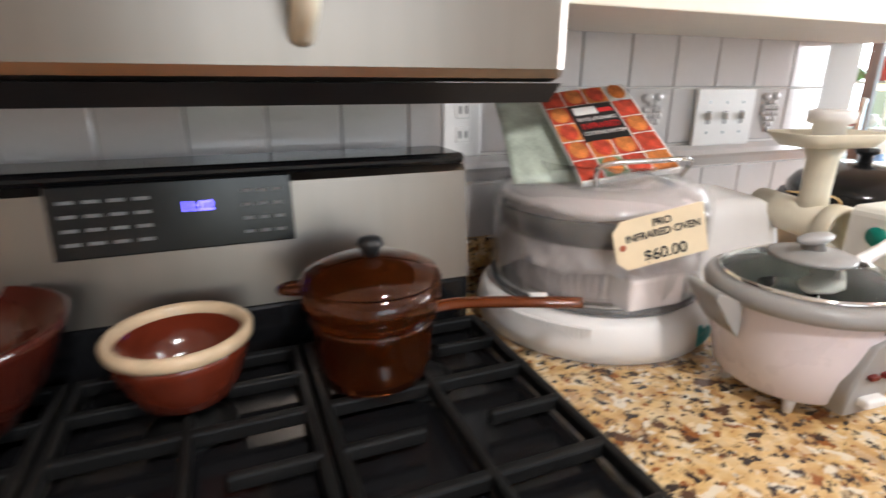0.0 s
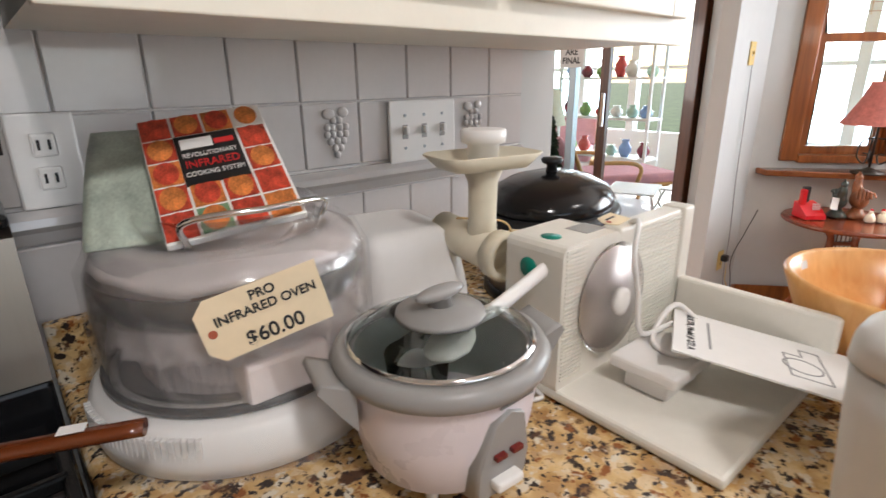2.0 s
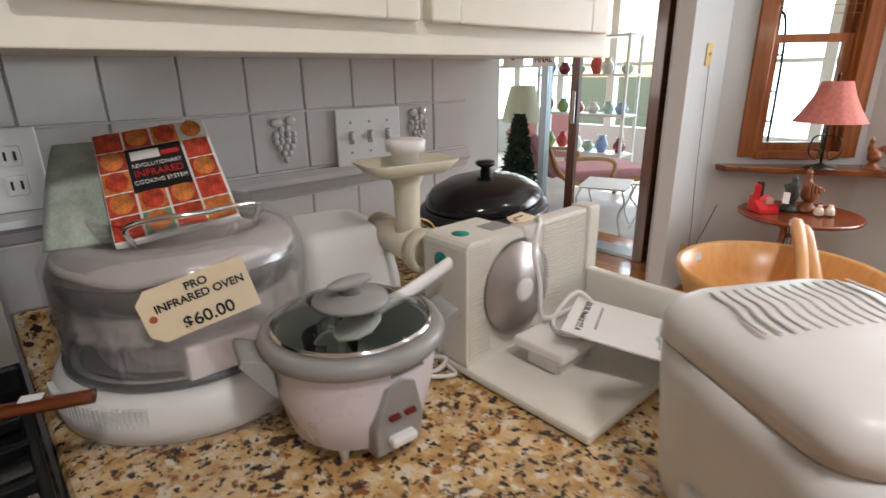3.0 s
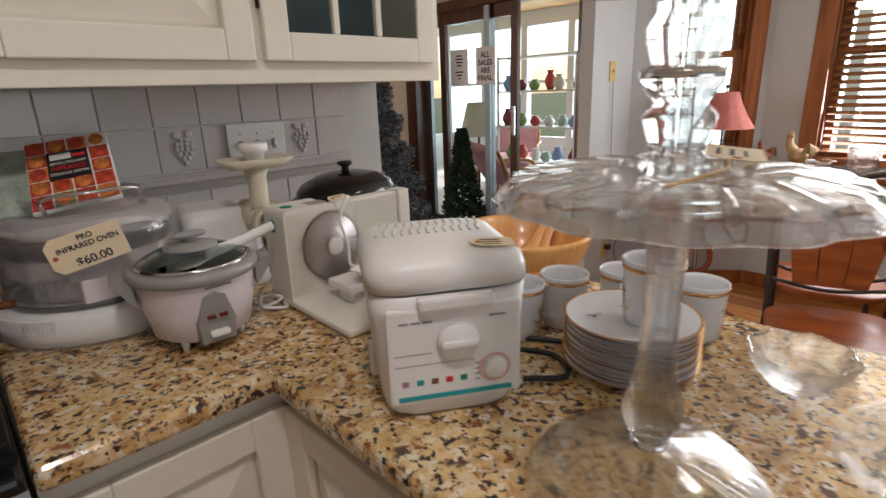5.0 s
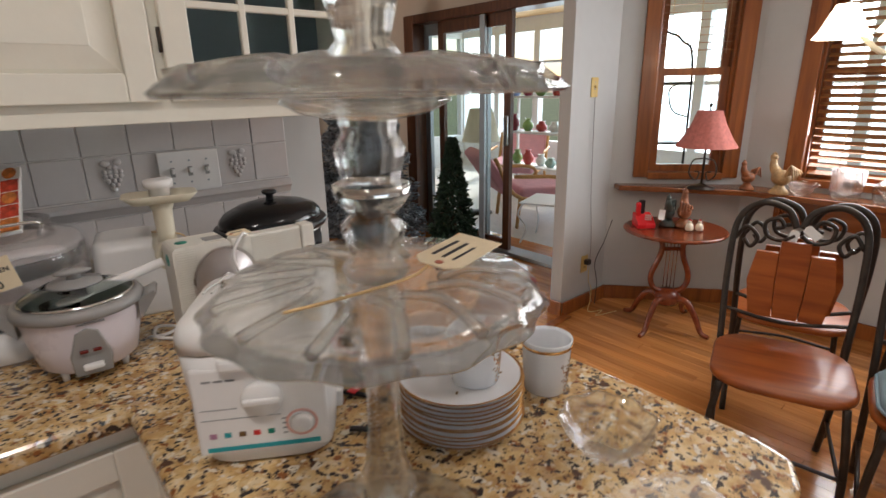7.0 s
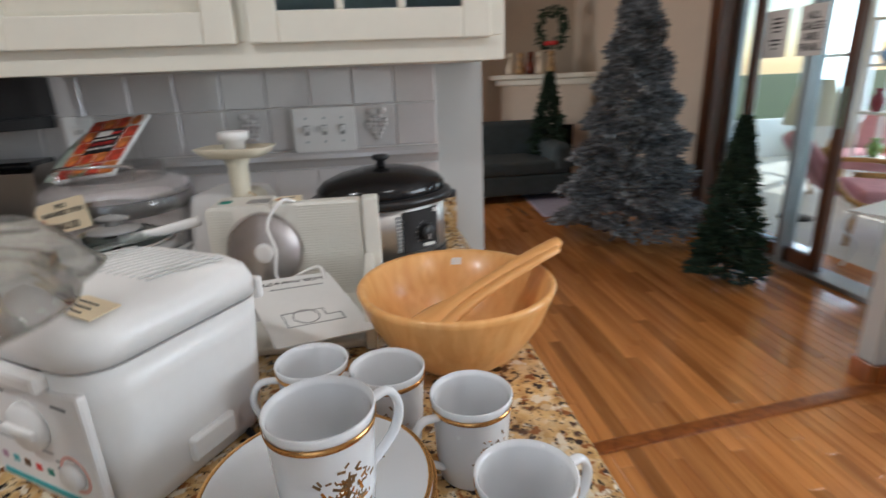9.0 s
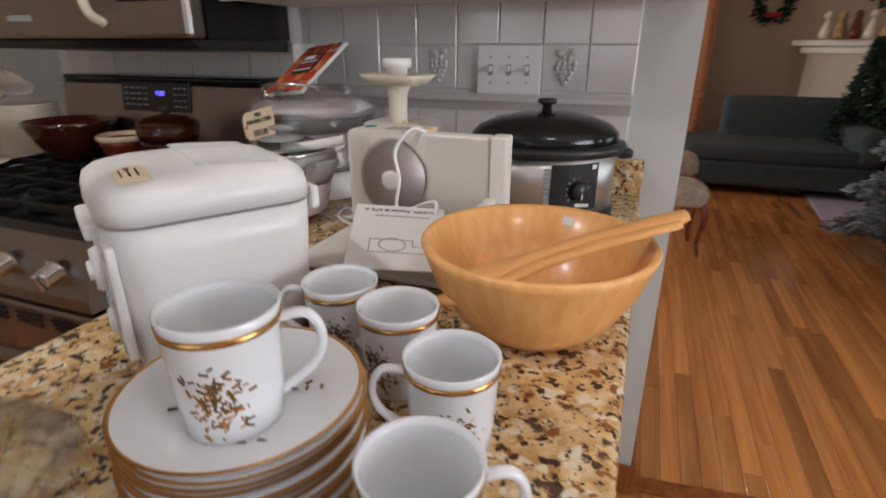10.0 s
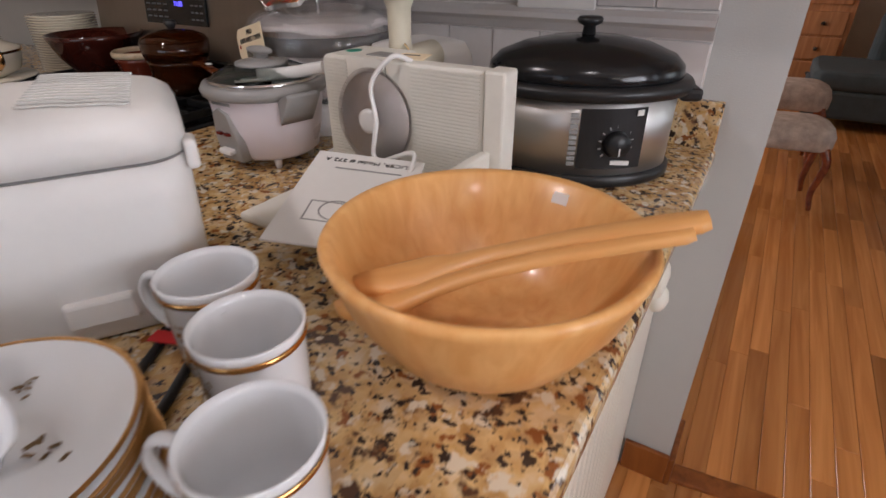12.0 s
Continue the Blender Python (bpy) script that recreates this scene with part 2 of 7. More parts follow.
BRONZE = mat("bronze_iron", (0.055, 0.045, 0.038), 0.42, 0.7, vary=0.3, scale=25)
BLUECLOTH = mat("blue_cushion_cloth", (0.25, 0.36, 0.43), 0.9, vary=0.12, scale=15, bump=0.4, bscale=250)
PINKCLOTH = mat("pink_cushion_cloth", (0.62, 0.33, 0.38), 0.9, vary=0.12, scale=12, bump=0.3, bscale=200)
SLATECLOTH = mat("slate_upholstery", (0.055, 0.07, 0.075), 0.9, vary=0.2, scale=12, bump=0.3, bscale=200)
DAMASK = mat("damask_cloth", (0.42, 0.34, 0.28), 0.85, vary=0.35, scale=22, bump=0.3, bscale=200)
SHADE = mat("red_checked_shade", (0.50, 0.16, 0.13), 0.8, vary=0.25, scale=60, bump=0.2, bscale=150)
LAMPGLASS = mat("lit_frosted_glass", (0.9, 0.85, 0.75), 0.4, vary=0.03, emit=((1.0, 0.86, 0.66), 5.0))
CREAMSHADE = mat("cream_lamp_shade", (0.70, 0.70, 0.58), 0.8, vary=0.05)
REDPLASTIC = mat("red_plastic", (0.60, 0.015, 0.02), 0.25, vary=0.08)
FEATHER = mat("painted_rooster_glaze", (0.26, 0.09, 0.035), 0.35, vary=0.8, scale=22)
PALEFEATHER = mat("pale_rooster_glaze", (0.42, 0.27, 0.13), 0.4, vary=0.7, scale=25)
DARKFEATHER = mat("dark_green_glaze", (0.05, 0.06, 0.05), 0.3, vary=0.6, scale=22)
FLOCK = mat("flocked_needles", (0.20, 0.225, 0.25), 0.8, vary=0.5, scale=9, island=0.55)
NEEDLE = mat("green_needles", (0.018, 0.04, 0.022), 0.7, vary=0.4, scale=9, island=0.45)
BARK = mat("trunk_bark", (0.06, 0.04, 0.025), 0.8, vary=0.3, scale=20)
WICKER = mat("rattan", (0.50, 0.28, 0.10), 0.5, vary=0.25, scale=30)
VINYL = mat("white_vinyl", (0.78, 0.80, 0.80), 0.5, vary=0.04)
TILEFLOOR = mat("pale_porch_floor", (0.60, 0.58, 0.54), 0.5, vary=0.1, scale=3)
LAWN = mat("lawn", (0.09, 0.13, 0.05), 0.9, vary=0.4, scale=2)
HEDGE = mat("hedge_leaves", (0.07, 0.10, 0.05), 0.8, vary=0.5, scale=3, island=0.5)
RUG = mat("lilac_rug", (0.42, 0.40, 0.50), 0.95, vary=0.15, scale=20, bump=0.4, bscale=200)
BLINDWOOD = wood_mat("blind_slats", (0.30, 0.11, 0.03), (0.44, 0.18, 0.055), 0.35, (1, 0.08, 1))
LED = mat("blue_display", (0.02, 0.02, 0.2), 0.4, vary=0.0, emit=((0.12, 0.10, 1.0), 3.0))
ORANGE = mat("food_print_orange", (0.62, 0.20, 0.05), 0.5, vary=0.7, scale=40)
FOODRED = mat("food_print_red", (0.50, 0.06, 0.03), 0.5, vary=0.8, scale=50)
GREENPRINT = mat("green_print", (0.16, 0.30, 0.17), 0.5, vary=0.4, scale=30)
YELLOWPLATE = mat("almond_plate", (0.62, 0.45, 0.16), 0.4, vary=0.05)

# ---- building helpers ----


def V(*a):
    return Vector(a)


def smooth(bm, on=True):
    for f in bm.faces:
        f.smooth = on
    return bm


def mesh_of(bm, name, material):
    me = bpy.data.meshes.new(name)
    bm.to_mesh(me)
    bm.free()
    for m in (material if isinstance(material, (list, tuple)) else (material,)):
        me.materials.append(m)
    return me


def part(name, bm, material, parent=None, label=""):
    """Links a bmesh as one mesh object under a thing or a part."""
    ob = new(name, mesh_of(bm, name, material))
    if parent:
        ob.parent = parent
    if label:
        tagged(ob, label)
    return ob


def thing(name, label, category, m=None, group="", kind=""):
    ob = new(name)
    ob.empty_display_size = 0.05
    ob.matrix_basis = m or Matrix()
    return tagged(ob, label, category, group, kind)


def box(bm, x0, y0, z0, x1, y1, z1, bevel=0.0, seg=2, m=None):
    """A box between two corners, with rounded edges."""
    r = bmesh.ops.create_cube(bm, size=1)["verts"]
    for v in r:
        v.co = V(x0 + (v.co.x + 0.5) * (x1 - x0), y0 + (v.co.y + 0.5) * (y1 - y0), z0 + (v.co.z + 0.5) * (z1 - z0))
    if bevel:
        es = list({e for v in r for e in v.link_edges})
        g = bmesh.ops.bevel(bm, geom=es, offset=bevel, segments=seg, affect="EDGES", profile=0.5)
        r = list({v for f in g["faces"] for v in f.verts} | {v for v in r if v.is_valid})
    if m:
        bmesh.ops.transform(bm, matrix=m, verts=[v for v in r if v.is_valid])
    return bm


def bx(*a, **k):
    return box(bmesh.new(), *a, **k)


def lathe(bm, prof, seg=40, c=(0, 0, 0), wave=None, ax=(1, 1), cap=True):
    """Turns a profile of (radius, z) round the z axis; wave(angle, i) scales the radius; ax stretches x and y."""
    rings = []
    for i, (r, z) in enumerate(prof):
        ring = []
        for k in range(seg):
            a = 2 * math.pi * k / seg
            q = r * (wave(a, i) if wave else 1)
            ring.append(bm.verts.new((c[0] + q * math.cos(a) * ax[0], c[1] + q * math.sin(a) * ax[1], c[2] + z)))
        rings.append(ring)
    for a, b in zip(rings, rings[1:]):
        for k in range(seg):
            f = bm.faces.new((a[k], a[(k + 1) % seg], b[(k + 1) % seg], b[k]))
            f.smooth = True
    if cap:
        for ring, z in ((rings[0], 0), (rings[-1], 1)):
            try:
                bm.faces.new(ring if z else ring[::-1])
            except ValueError:
                pass
    bmesh.ops.recalc_face_normals(bm, faces=bm.faces)
    return bm


def lt(*a, **k):
    return lathe(bmesh.new(), *a, **k)


def bezier(pts, n=8):
    """A smooth line (Catmull-Rom) through points."""
    p = [Vector(q) for q in pts]
    p = [p[0] * 2 - p[1]] + p + [p[-1] * 2 - p[-2]]
    out = []
    for i in range(1, len(p) - 2):
        for k in range(n):
            t = k / n
            a, b, c, d = p[i - 1:i + 3]
            out.append(0.5 * ((2 * b) + (c - a) * t + (2 * a - 5 * b + 4 * c - d) * t * t + (3 * b - a - 3 * c + d) * t ** 3))
    return out + [p[-2]]


def tube(bm, pts, r, seg=8, soft=6, flat=1.0, taper=None):
    """A rod along a smooth line."""
    line = bezier(pts, soft) if soft and len(pts) > 2 else [Vector(q) for q in pts]
    up, rings = None, []
    for i, p in enumerate(line):
        d = (line[min(i + 1, len(line) - 1)] - line[max(i - 1, 0)]).normalized()
        if up is None:
            up = d.cross(V(0, 0, 1) if abs(d.z) < 0.9 else V(1, 0, 0)).normalized()
        up = (up - d * up.dot(d)).normalized()
        side = d.cross(up)
        q = r * (taper(i / (len(line) - 1)) if taper else 1)
        rings.append([bm.verts.new(p + up * q * math.cos(2 * math.pi * k / seg) + side * q * flat * math.sin(2 * math.pi * k / seg)) for k in range(seg)])
    for a, b in zip(rings, rings[1:]):
        for k in range(seg):
            bm.faces.new((a[k], a[(k + 1) % seg], b[(k + 1) % seg], b[k])).smooth = True
    bm.faces.new(rings[0][::-1]), bm.faces.new(rings[-1])
    return bm


def tb(*a, **k):
    return tube(bmesh.new(), *a, **k)


def ball(bm, c, r, sx=1, sy=1, sz=1, u=12, v=8):
    m = Matrix.Translation(c) @ Matrix.Diagonal((r * sx, r * sy, r * sz, 1))
    g = bmesh.ops.create_uvsphere(bm, u_segments=u, v_segments=v, radius=1, matrix=m)
    for x in g["verts"]:
        for f in x.link_faces:
            f.smooth = True
    return bm


def prism(pts, z0, z1, bevel=0.0, seg=2):
    """An upright slab with a polygon outline."""
    bm = bmesh.new()
    f = bm.faces.new([bm.verts.new((x, y, z0)) for x, y in pts])
    g = bmesh.ops.extrude_face_region(bm, geom=[f])
    bmesh.ops.translate(bm, vec=(0, 0, z1 - z0), verts=[v for v in g["geom"] if isinstance(v, bmesh.types.BMVert)])
    bmesh.ops.recalc_face_normals(bm, faces=bm.faces)
    if bevel:
        bmesh.ops.bevel(bm, geom=list(bm.edges), offset=bevel, segments=seg, affect="EDGES", profile=0.5)
    return bm


def rounded(w, d, r, n=6, bulge=0.0):
    """Outline of a rounded rectangle, w by d, round the origin."""
    out = []
    for cx, cy, a0 in ((w / 2 - r, d / 2 - r, 0), (-w / 2 + r, d / 2 - r, 90), (-w / 2 + r, -d / 2 + r, 180), (w / 2 - r, -d / 2 + r, 270)):
        for k in range(n + 1):
            a = radians(a0 + 90 * k / n)
            out.append((cx + r * math.cos(a), cy + r * math.sin(a)))
    return out


def loft(outlines, cap=True, sm=True):
    """Skin over outlines given as lists of 3D points of equal length."""
    bm = bmesh.new()
    rings = [[bm.verts.new(p) for p in o] for o in outlines]
    n = len(rings[0])
    for a, b in zip(rings, rings[1:]):
        for k in range(n):
            bm.faces.new((a[k], a[(k + 1) % n], b[(k + 1) % n], b[k])).smooth = sm
    if cap:
        bm.faces.new(rings[0][::-1]), bm.faces.new(rings[-1])
    bmesh.ops.recalc_face_normals(bm, faces=bm.faces)
    return bm


def lettering(parent, text, at, size, material, rot=(90, 0, 0), name="lettering", bold=0.0, align="CENTER"):
    cu = bpy.data.curves.new(name, "FONT")
    cu.body, cu.size, cu.extrude, cu.offset, cu.align_x, cu.align_y = text, size, 0.0003, bold, align, "CENTER"
    cu.materials.append(material)
    ob = new(name, cu)
    ob.matrix_basis = pose(*at, *rot)
    if parent:
        ob.parent = parent
    return ob


def structure(name, bm, material, label, category="wall"):
    return tagged(part(name, bm, material), label, category, kind="structure")


def tag_part(parent, m, lines, w=0.09, h=0.045, size=0.011, name="price_tag", red=True):
    """A manila price tag with a red dot and handwriting, flat in its own xz plane."""
    pts = [(-w / 2 + 0.012, -h / 2), (w / 2, -h / 2), (w / 2, h / 2), (-w / 2 + 0.012, h / 2), (-w / 2, h / 2 - 0.012), (-w / 2, -h / 2 + 0.012)]
    t = part(name, prism(pts, 0, 0.0012), TAG, parent, "manila card price tag with handwriting")
    t.matrix_basis = m @ pose(0, 0, 0, 90, 0, 0)
    for i, (s, k) in enumerate(lines):
        if s.startswith("|"):
            part("pen_stroke", bx(-w * 0.26, -size * 0.28 * k, 0.0012, w * 0.34 * min(k, 1), size * 0.22 * k, 0.0016), INK, t).location = (0, h / 2 - 0.011 - i * size * 1.05, 0)
        else:
            lettering(t, s, (0.004, h / 2 - 0.011 - i * size * 1.05, 0.0016), size * k, INK, (0, 0, 0), "handwriting", 0.0003)
    if red:
        d = part("red_dot", lt([(0.004, 0.0012), (0.004, 0.0018)], 16), mat_brick, t)
        d.location = (-w / 2 + 0.010, -0.002, 0)
    return t


mat_brick = mat("rust_dot", (0.42, 0.10, 0.05), 0.6, vary=0.1)

# ---- large structure ----
H = 2.44
structure("wall_north", bx(-3.0, 0, 0, 0.232, 0.13, H), PAINT, "pale grey painted kitchen wall behind the counter")
structure("wall_east_stub", prism([(1.99, 0.27), (2.5, 0.27), (2.74, 0.42), (2.74, 0.72), (2.12, 0.42), (2.0, 0.36)], 0, H), PAINT, "pale grey wall end between dining bay and glass doors")
structure("wall_header", bx(0.232, 0.05, 2.2, 2.1, 0.2, H), PAINT, "plain header over the wide opening")
structure("wall_south", bx(-3.0, -3.5, 0, 3.2, -3.38, 0.95), PAINT, "plain wall behind the walk")
structure("wall_south_upper", bx(-3.0, -3.5, 2.15, 3.2, -3.38, H), PAINT, "plain wall above the sink window")
structure("wall_south_side", bx(0.3, -3.5, 0.95, 3.2, -3.38, 2.15), PAINT, "plain wall beside the sink window")
structure("wall_south_corner", bx(-3.0, -3.5, 0.95, -1.5, -3.38, 2.15), PAINT, "plain wall in the kitchen corner")
# the opening in this wall is unseen, added behind the living room fill lamp
ww = bmesh.new()
for y0, y1, q0, q1 in ((-3.5, 2.8, 0, H), (4.4, 6.0, 0, H), (2.8, 4.4, 0, 0.85), (2.8, 4.4, 2.15, H)):
    box(ww, -3.12, y0, q0, -3.0, y1, q1)
structure("wall_west", ww, TANPAINT, "plain tan wall with an added opening closing the rooms")
structure("wall_far", bx(-3.0, 5.75, 0, 2.72, 5.87, H), TANPAINT, "warm beige living room wall")
structure("wall_doors", bx(2.72, 2.72, 0, 2.84, 5.87, H), TANPAINT, "tan wall beside the sliding glass doors")
structure("wall_doors_header", bx(2.72, 0.42, 2.08, 2.84, 2.72, H), TANPAINT, "tan wall above the sliding glass doors")
structure("floor", bx(-3.1, -3.5, -0.12, 3.2, 5.87, -0.012), OAKFAR, "oak strip floor bed", "floor")
structure("ceiling", bx(-3.1, -3.5, H, 3.2, 5.87, H + 0.1), CEIL, "flat white ceiling", "ceiling")


def wall_with_window(name, a, b, w0, w1, z0, z1, label, th=0.12):
    """A wall from a to b (plan points) with one opening between the lengths w0 and w1."""
    ln = (Vector(b) - Vector(a)).length
    ang = math.degrees(math.atan2(b[1] - a[1], b[0] - a[0]))
    bm = bmesh.new()
    for x0, x1, q0, q1 in ((0, w0, 0, H), (w1, ln, 0, H), (w0, w1, 0, z0), (w0, w1, z1, H)):
        box(bm, x0, 0, q0, x1, th, q1)
    ob = structure(name, bm, PAINT, label)
    ob.matrix_basis = pose(a[0], a[1], 0, 0, 0, ang)
    return ob


P1, P2, P3 = (2.46, 0.27), (2.98, -0.36), (3.02, -3.4)
bay1 = wall_with_window("wall_bay_left", P1, P2, 0.225, 0.685, 0.87, 2.1, "pale grey bay wall with a narrow window")
bay2 = wall_with_window("wall_bay_front", P2, P3, 0.30, 1.9, 0.87, 2.1, "pale grey bay wall with a wide window")


def window(name, wall, w0, w1, z0, z1, label, rail):
    """Stained wood window in the wall's own axes: casing, sashes, panes and sill."""
    t = thing(name, label, "window", wall.matrix_basis.copy(), kind="structure")
    c = 0.085
    for n, a in (("casing", (w0 - c, -0.022, z0 - 0.02, w0 + 0.006, 0.02, z1 + c)), ("casing", (w1 - 0.006, -0.022, z0 - 0.02, w1 + c, 0.02, z1 + c)), ("casing", (w0 + 0.006, -0.02, z1 - 0.006, w1 - 0.006, 0.02, z1 + c)),
                 ("jamb", (w0, 0.02, z0, w0 + 0.02, 0.12, z1)), ("jamb", (w1 - 0.02, 0.02, z0, w1, 0.12, z1)), ("window_sill", (w0 + 0.006, -0.03, z0 - 0.03, w1 - 0.006, 0.12, z0 + 0.012))):
        part(n, bx(*a, bevel=0.004), TRIMWOOD, t)
    for q0, q1, y in ((z0 + 0.012, rail, 0.045), (rail - 0.045, z1, 0.082)):
        f = bmesh.new()
        s = 0.045
        box(f, w0 + 0.02, y, q0, w0 + 0.02 + s, y + 0.03, q1)
        box(f, w1 - 0.02 - s, y, q0, w1 - 0.02, y + 0.03, q1)
        box(f, w0 + 0.02 + s, y, q0, w1 - 0.02 - s, y + 0.03, q0 + s)
        box(f, w0 + 0.02 + s, y, q1 - s, w1 - 0.02 - s, y + 0.03, q1)
        fr = part("sash", f, TRIMWOOD, t)
        pn = part("pane", bx(w0 + 0.02 + s, y + 0.012, q0 + s, w1 - 0.02 - s, y + 0.016, q1 - s), PANE, fr)
        pn.visible_shadow = False
    return t


win1 = window("window_1", bay1, 0.225, 0.685, 0.87, 2.1, "stained oak sash window with narrow clear panes", 1.52)
win2 = window("window_2", bay2, 0.30, 1.9, 0.87, 2.1, "wide stained oak window behind wooden blinds", 1.5)


def blinds(name, wall, w0, w1, z0, z1, tilt, label):
    t = thing(name, label, "blind", wall.matrix_basis.copy())
    n = int((z1 - z0) / 0.043)
    me = mesh_of(bx(-(w1 - w0) / 2, -0.024, -0.0014, (w1 - w0) / 2, 0.024, 0.0014), "slat", BLINDWOOD)
    for i in range(n):
        s = new("slat", me)
        s.parent = t
        s.matrix_basis = pose((w0 + w1) / 2, 0.03, z0 + i * 0.043 + 0.02, tilt, 0, 0)
    part("head_rail", bx(w0, 0.0, z1 - 0.03, w1, 0.055, z1 + 0.01, bevel=0.004), BLINDWOOD, t)
    for k in (0.1, 0.5, 0.9):
        part("ladder_cord", tb([(w0 + (w1 - w0) * k, 0.004, z0), (w0 + (w1 - w0) * k, 0.004, z1)], 0.0016, 5, 0), STRING, t)
    return t


blinds("window_blind", bay1, 0.255, 0.655, 1.6, 2.08, 6, "raised brown wooden slat blind in the narrow window")
blinds("window_blind", bay2, 0.33, 1.87, 0.9, 2.08, 24, "lowered brown wooden slat blind with daylight between slats")

# base trims
for n, a, b in (("baseboard", (1.985, 0.255), (2.452, 0.255)), ("baseboard", (2.452, 0.262), (2.968, -0.36)), ("baseboard", (2.968, -0.36), (3.008, -3.38)), ("baseboard", (1.985, 0.36), (1.985, 0.255))):
    ln = (Vector(b) - Vector(a)).length
    ob = structure(n, bx(0, -0.014, 0, ln, 0.0, 0.095, bevel=0.004), TRIMWOOD, "stained wood baseboard", "baseboard")
    ob.matrix_basis = pose(a[0], a[1], 0, 0, 0, math.degrees(math.atan2(b[1] - a[1], b[0] - a[0])))
structure("baseboard", bx(0.118, -0.016, 0, 0.234, -0.001, 0.1, bevel=0.004), TRIMWOOD, "stained wood baseboard at the wall end", "baseboard")
structure("baseboard", bx(0.233, -0.016, 0, 0.248, 0.146, 0.1, bevel=0.004), TRIMWOOD, "stained wood baseboard at the wall end", "baseboard")
st = structure("trim", bx(0, -0.03, -0.004, 1.79, 0.03, 0.012, bevel=0.006), TRIMWOOD, "oak threshold strip across the opening", "threshold")
st.matrix_basis = pose(0.235, 0.03, 0, 0, 0, 6.5)

# ---- sliding glass doors in the wall at x = 2.72 ----


def glass_doors():
    t = thing("door_1", "dark wood sliding glass doors standing partly open", "door", kind="structure")
    for a in ((2.66, 2.58, 0, 2.86, 2.72, 2.08), (2.66, 0.72, 0, 2.86, 0.80, 2.08), (2.66, 0.8, 2.0, 2.86, 2.58, 2.08)):
        part("door_frame", bx(*a, bevel=0.006), DARKTRIM, t)
    part("sill", bx(2.68, 0.8, 0, 2.86, 2.58, 0.03, bevel=0.004), ALU, t)
    for y0, y1, x in ((1.72, 2.58, 2.80), (1.40, 2.30, 2.735)):
        f = part("door_panel", box(box(box(box(bmesh.new(), x, y0, 0.03, x + 0.04, y0 + 0.07, 2.0), x, y1 - 0.07, 0.03, x + 0.04, y1, 2.0), x, y0 + 0.07, 0.03, x + 0.04, y1 - 0.07, 0.12), x, y0 + 0.07, 1.9, x + 0.04, y1 - 0.07, 2.0), DARKTRIM if x < 2.78 else ALU, t)
        p = part("pane", bx(x + 0.016, y0 + 0.07, 0.12, x + 0.022, y1 - 0.07, 1.9), PANE, f)
        p.visible_shadow = False
        if x < 2.78:
            part("handle", bx(2.705, 1.41, 0.95, 2.734, 1.44, 1.2, bevel=0.006), CHROME, f)
    part("screen_edge", bx(2.69, 1.66, 0.03, 2.715, 1.72, 2.0, bevel=0.004), ALU, t)
    return t


glass_doors()
for y, txt in ((2.02, ()), (1.70, ("ALL", "SALES", "ARE", "FINAL"))):
    s = thing("paper_sign", "white printed paper notice taped to the glass door", "sign", pose(2.684 if txt else 2.70, y, 1.53, 90, 0, -90), group="notices on the glass door")
    part("sheet", bx(-0.108, -0.15, 0, 0.108, 0.15, 0.001), PAPER, s)
    for i, w in enumerate(txt):
        lettering(s, w, (0, 0.085 - i * 0.062, 0.0018), 0.062, INK, (0, 0, 0), bold=0.0015)
    if not txt:
        b = bmesh.new()
        for i, w in enumerate((0.07, 0.09, 0.08, 0.06, 0, 0.1, 0.07, 0.03)):
            if w:
                box(b, -w / 2, 0.09 - i * 0.027, 0.001, w / 2, 0.102 - i * 0.027, 0.0014)
        part("print", b, INK, s)

# ---- kitchen counter, cabinets ----
CT = 0.93
ct = tagged(part("countertop", prism([(-0.832, -0.003), (0.155, -0.003), (0.152, -1.40), (0.135, -1.46), (0.08, -1.485), (-0.47, -1.50), (-0.532, -1.46), (-0.532, -0.69), (-0.832, -0.69)], 0.893, CT, 0.011, 3), GRANITE), "speckled gold and brown polished granite worktop", "countertop")
tagged(part("countertop", bx(-2.6, -0.69, 0.893, -1.602, -0.003, CT, bevel=0.011), GRANITE), "speckled gold granite worktop beyond the range", "countertop")
tagged(part("splash_lip", bx(-0.832, -0.026, CT, 0.150, -0.004, 1.018, bevel=0.003), GRANITE), "low granite upstand along the tiled wall", "backsplash")


def raised_door(parent, w, h, material=CAB, name="door"):
    """A cabinet door with frame and raised panel, in its own xz plane, front at -y."""
    fr, b = 0.058, bmesh.new()
    d = part(name, box(b, -w / 2, -0.02, 0, -w / 2 + fr, 0, h, bevel=0.004), material, parent)
    for n, a in (("stile", (w / 2 - fr, -0.02, 0, w / 2, 0, h)), ("rail", (-w / 2 + fr, -0.0195, 0, w / 2 - fr, 0, fr)), ("rail", (-w / 2 + fr, -0.0195, h - fr, w / 2 - fr, 0, h))):
        part(n, bx(*a, bevel=0.003), material, d)
    iw, ih = w / 2 - fr, h - 2 * fr
    o = [[(x * (iw - i), y, fr + i + zz * (ih - 2 * i)) for x, zz in ((-1, 0), (1, 0), (1, 1), (-1, 1))] for i, y in ((0, -0.002), (0.008, -0.006), (0.05, -0.016), (0.05, -0.016))]
    o[-1] = [(x * (iw - 0.052), -0.017, fr + 0.052 + zz * (ih - 0.104)) for x, zz in ((-1, 0), (1, 0), (1, 1), (-1, 1))]
    part("raised_panel", loft(o, sm=False), material, d)
    return d


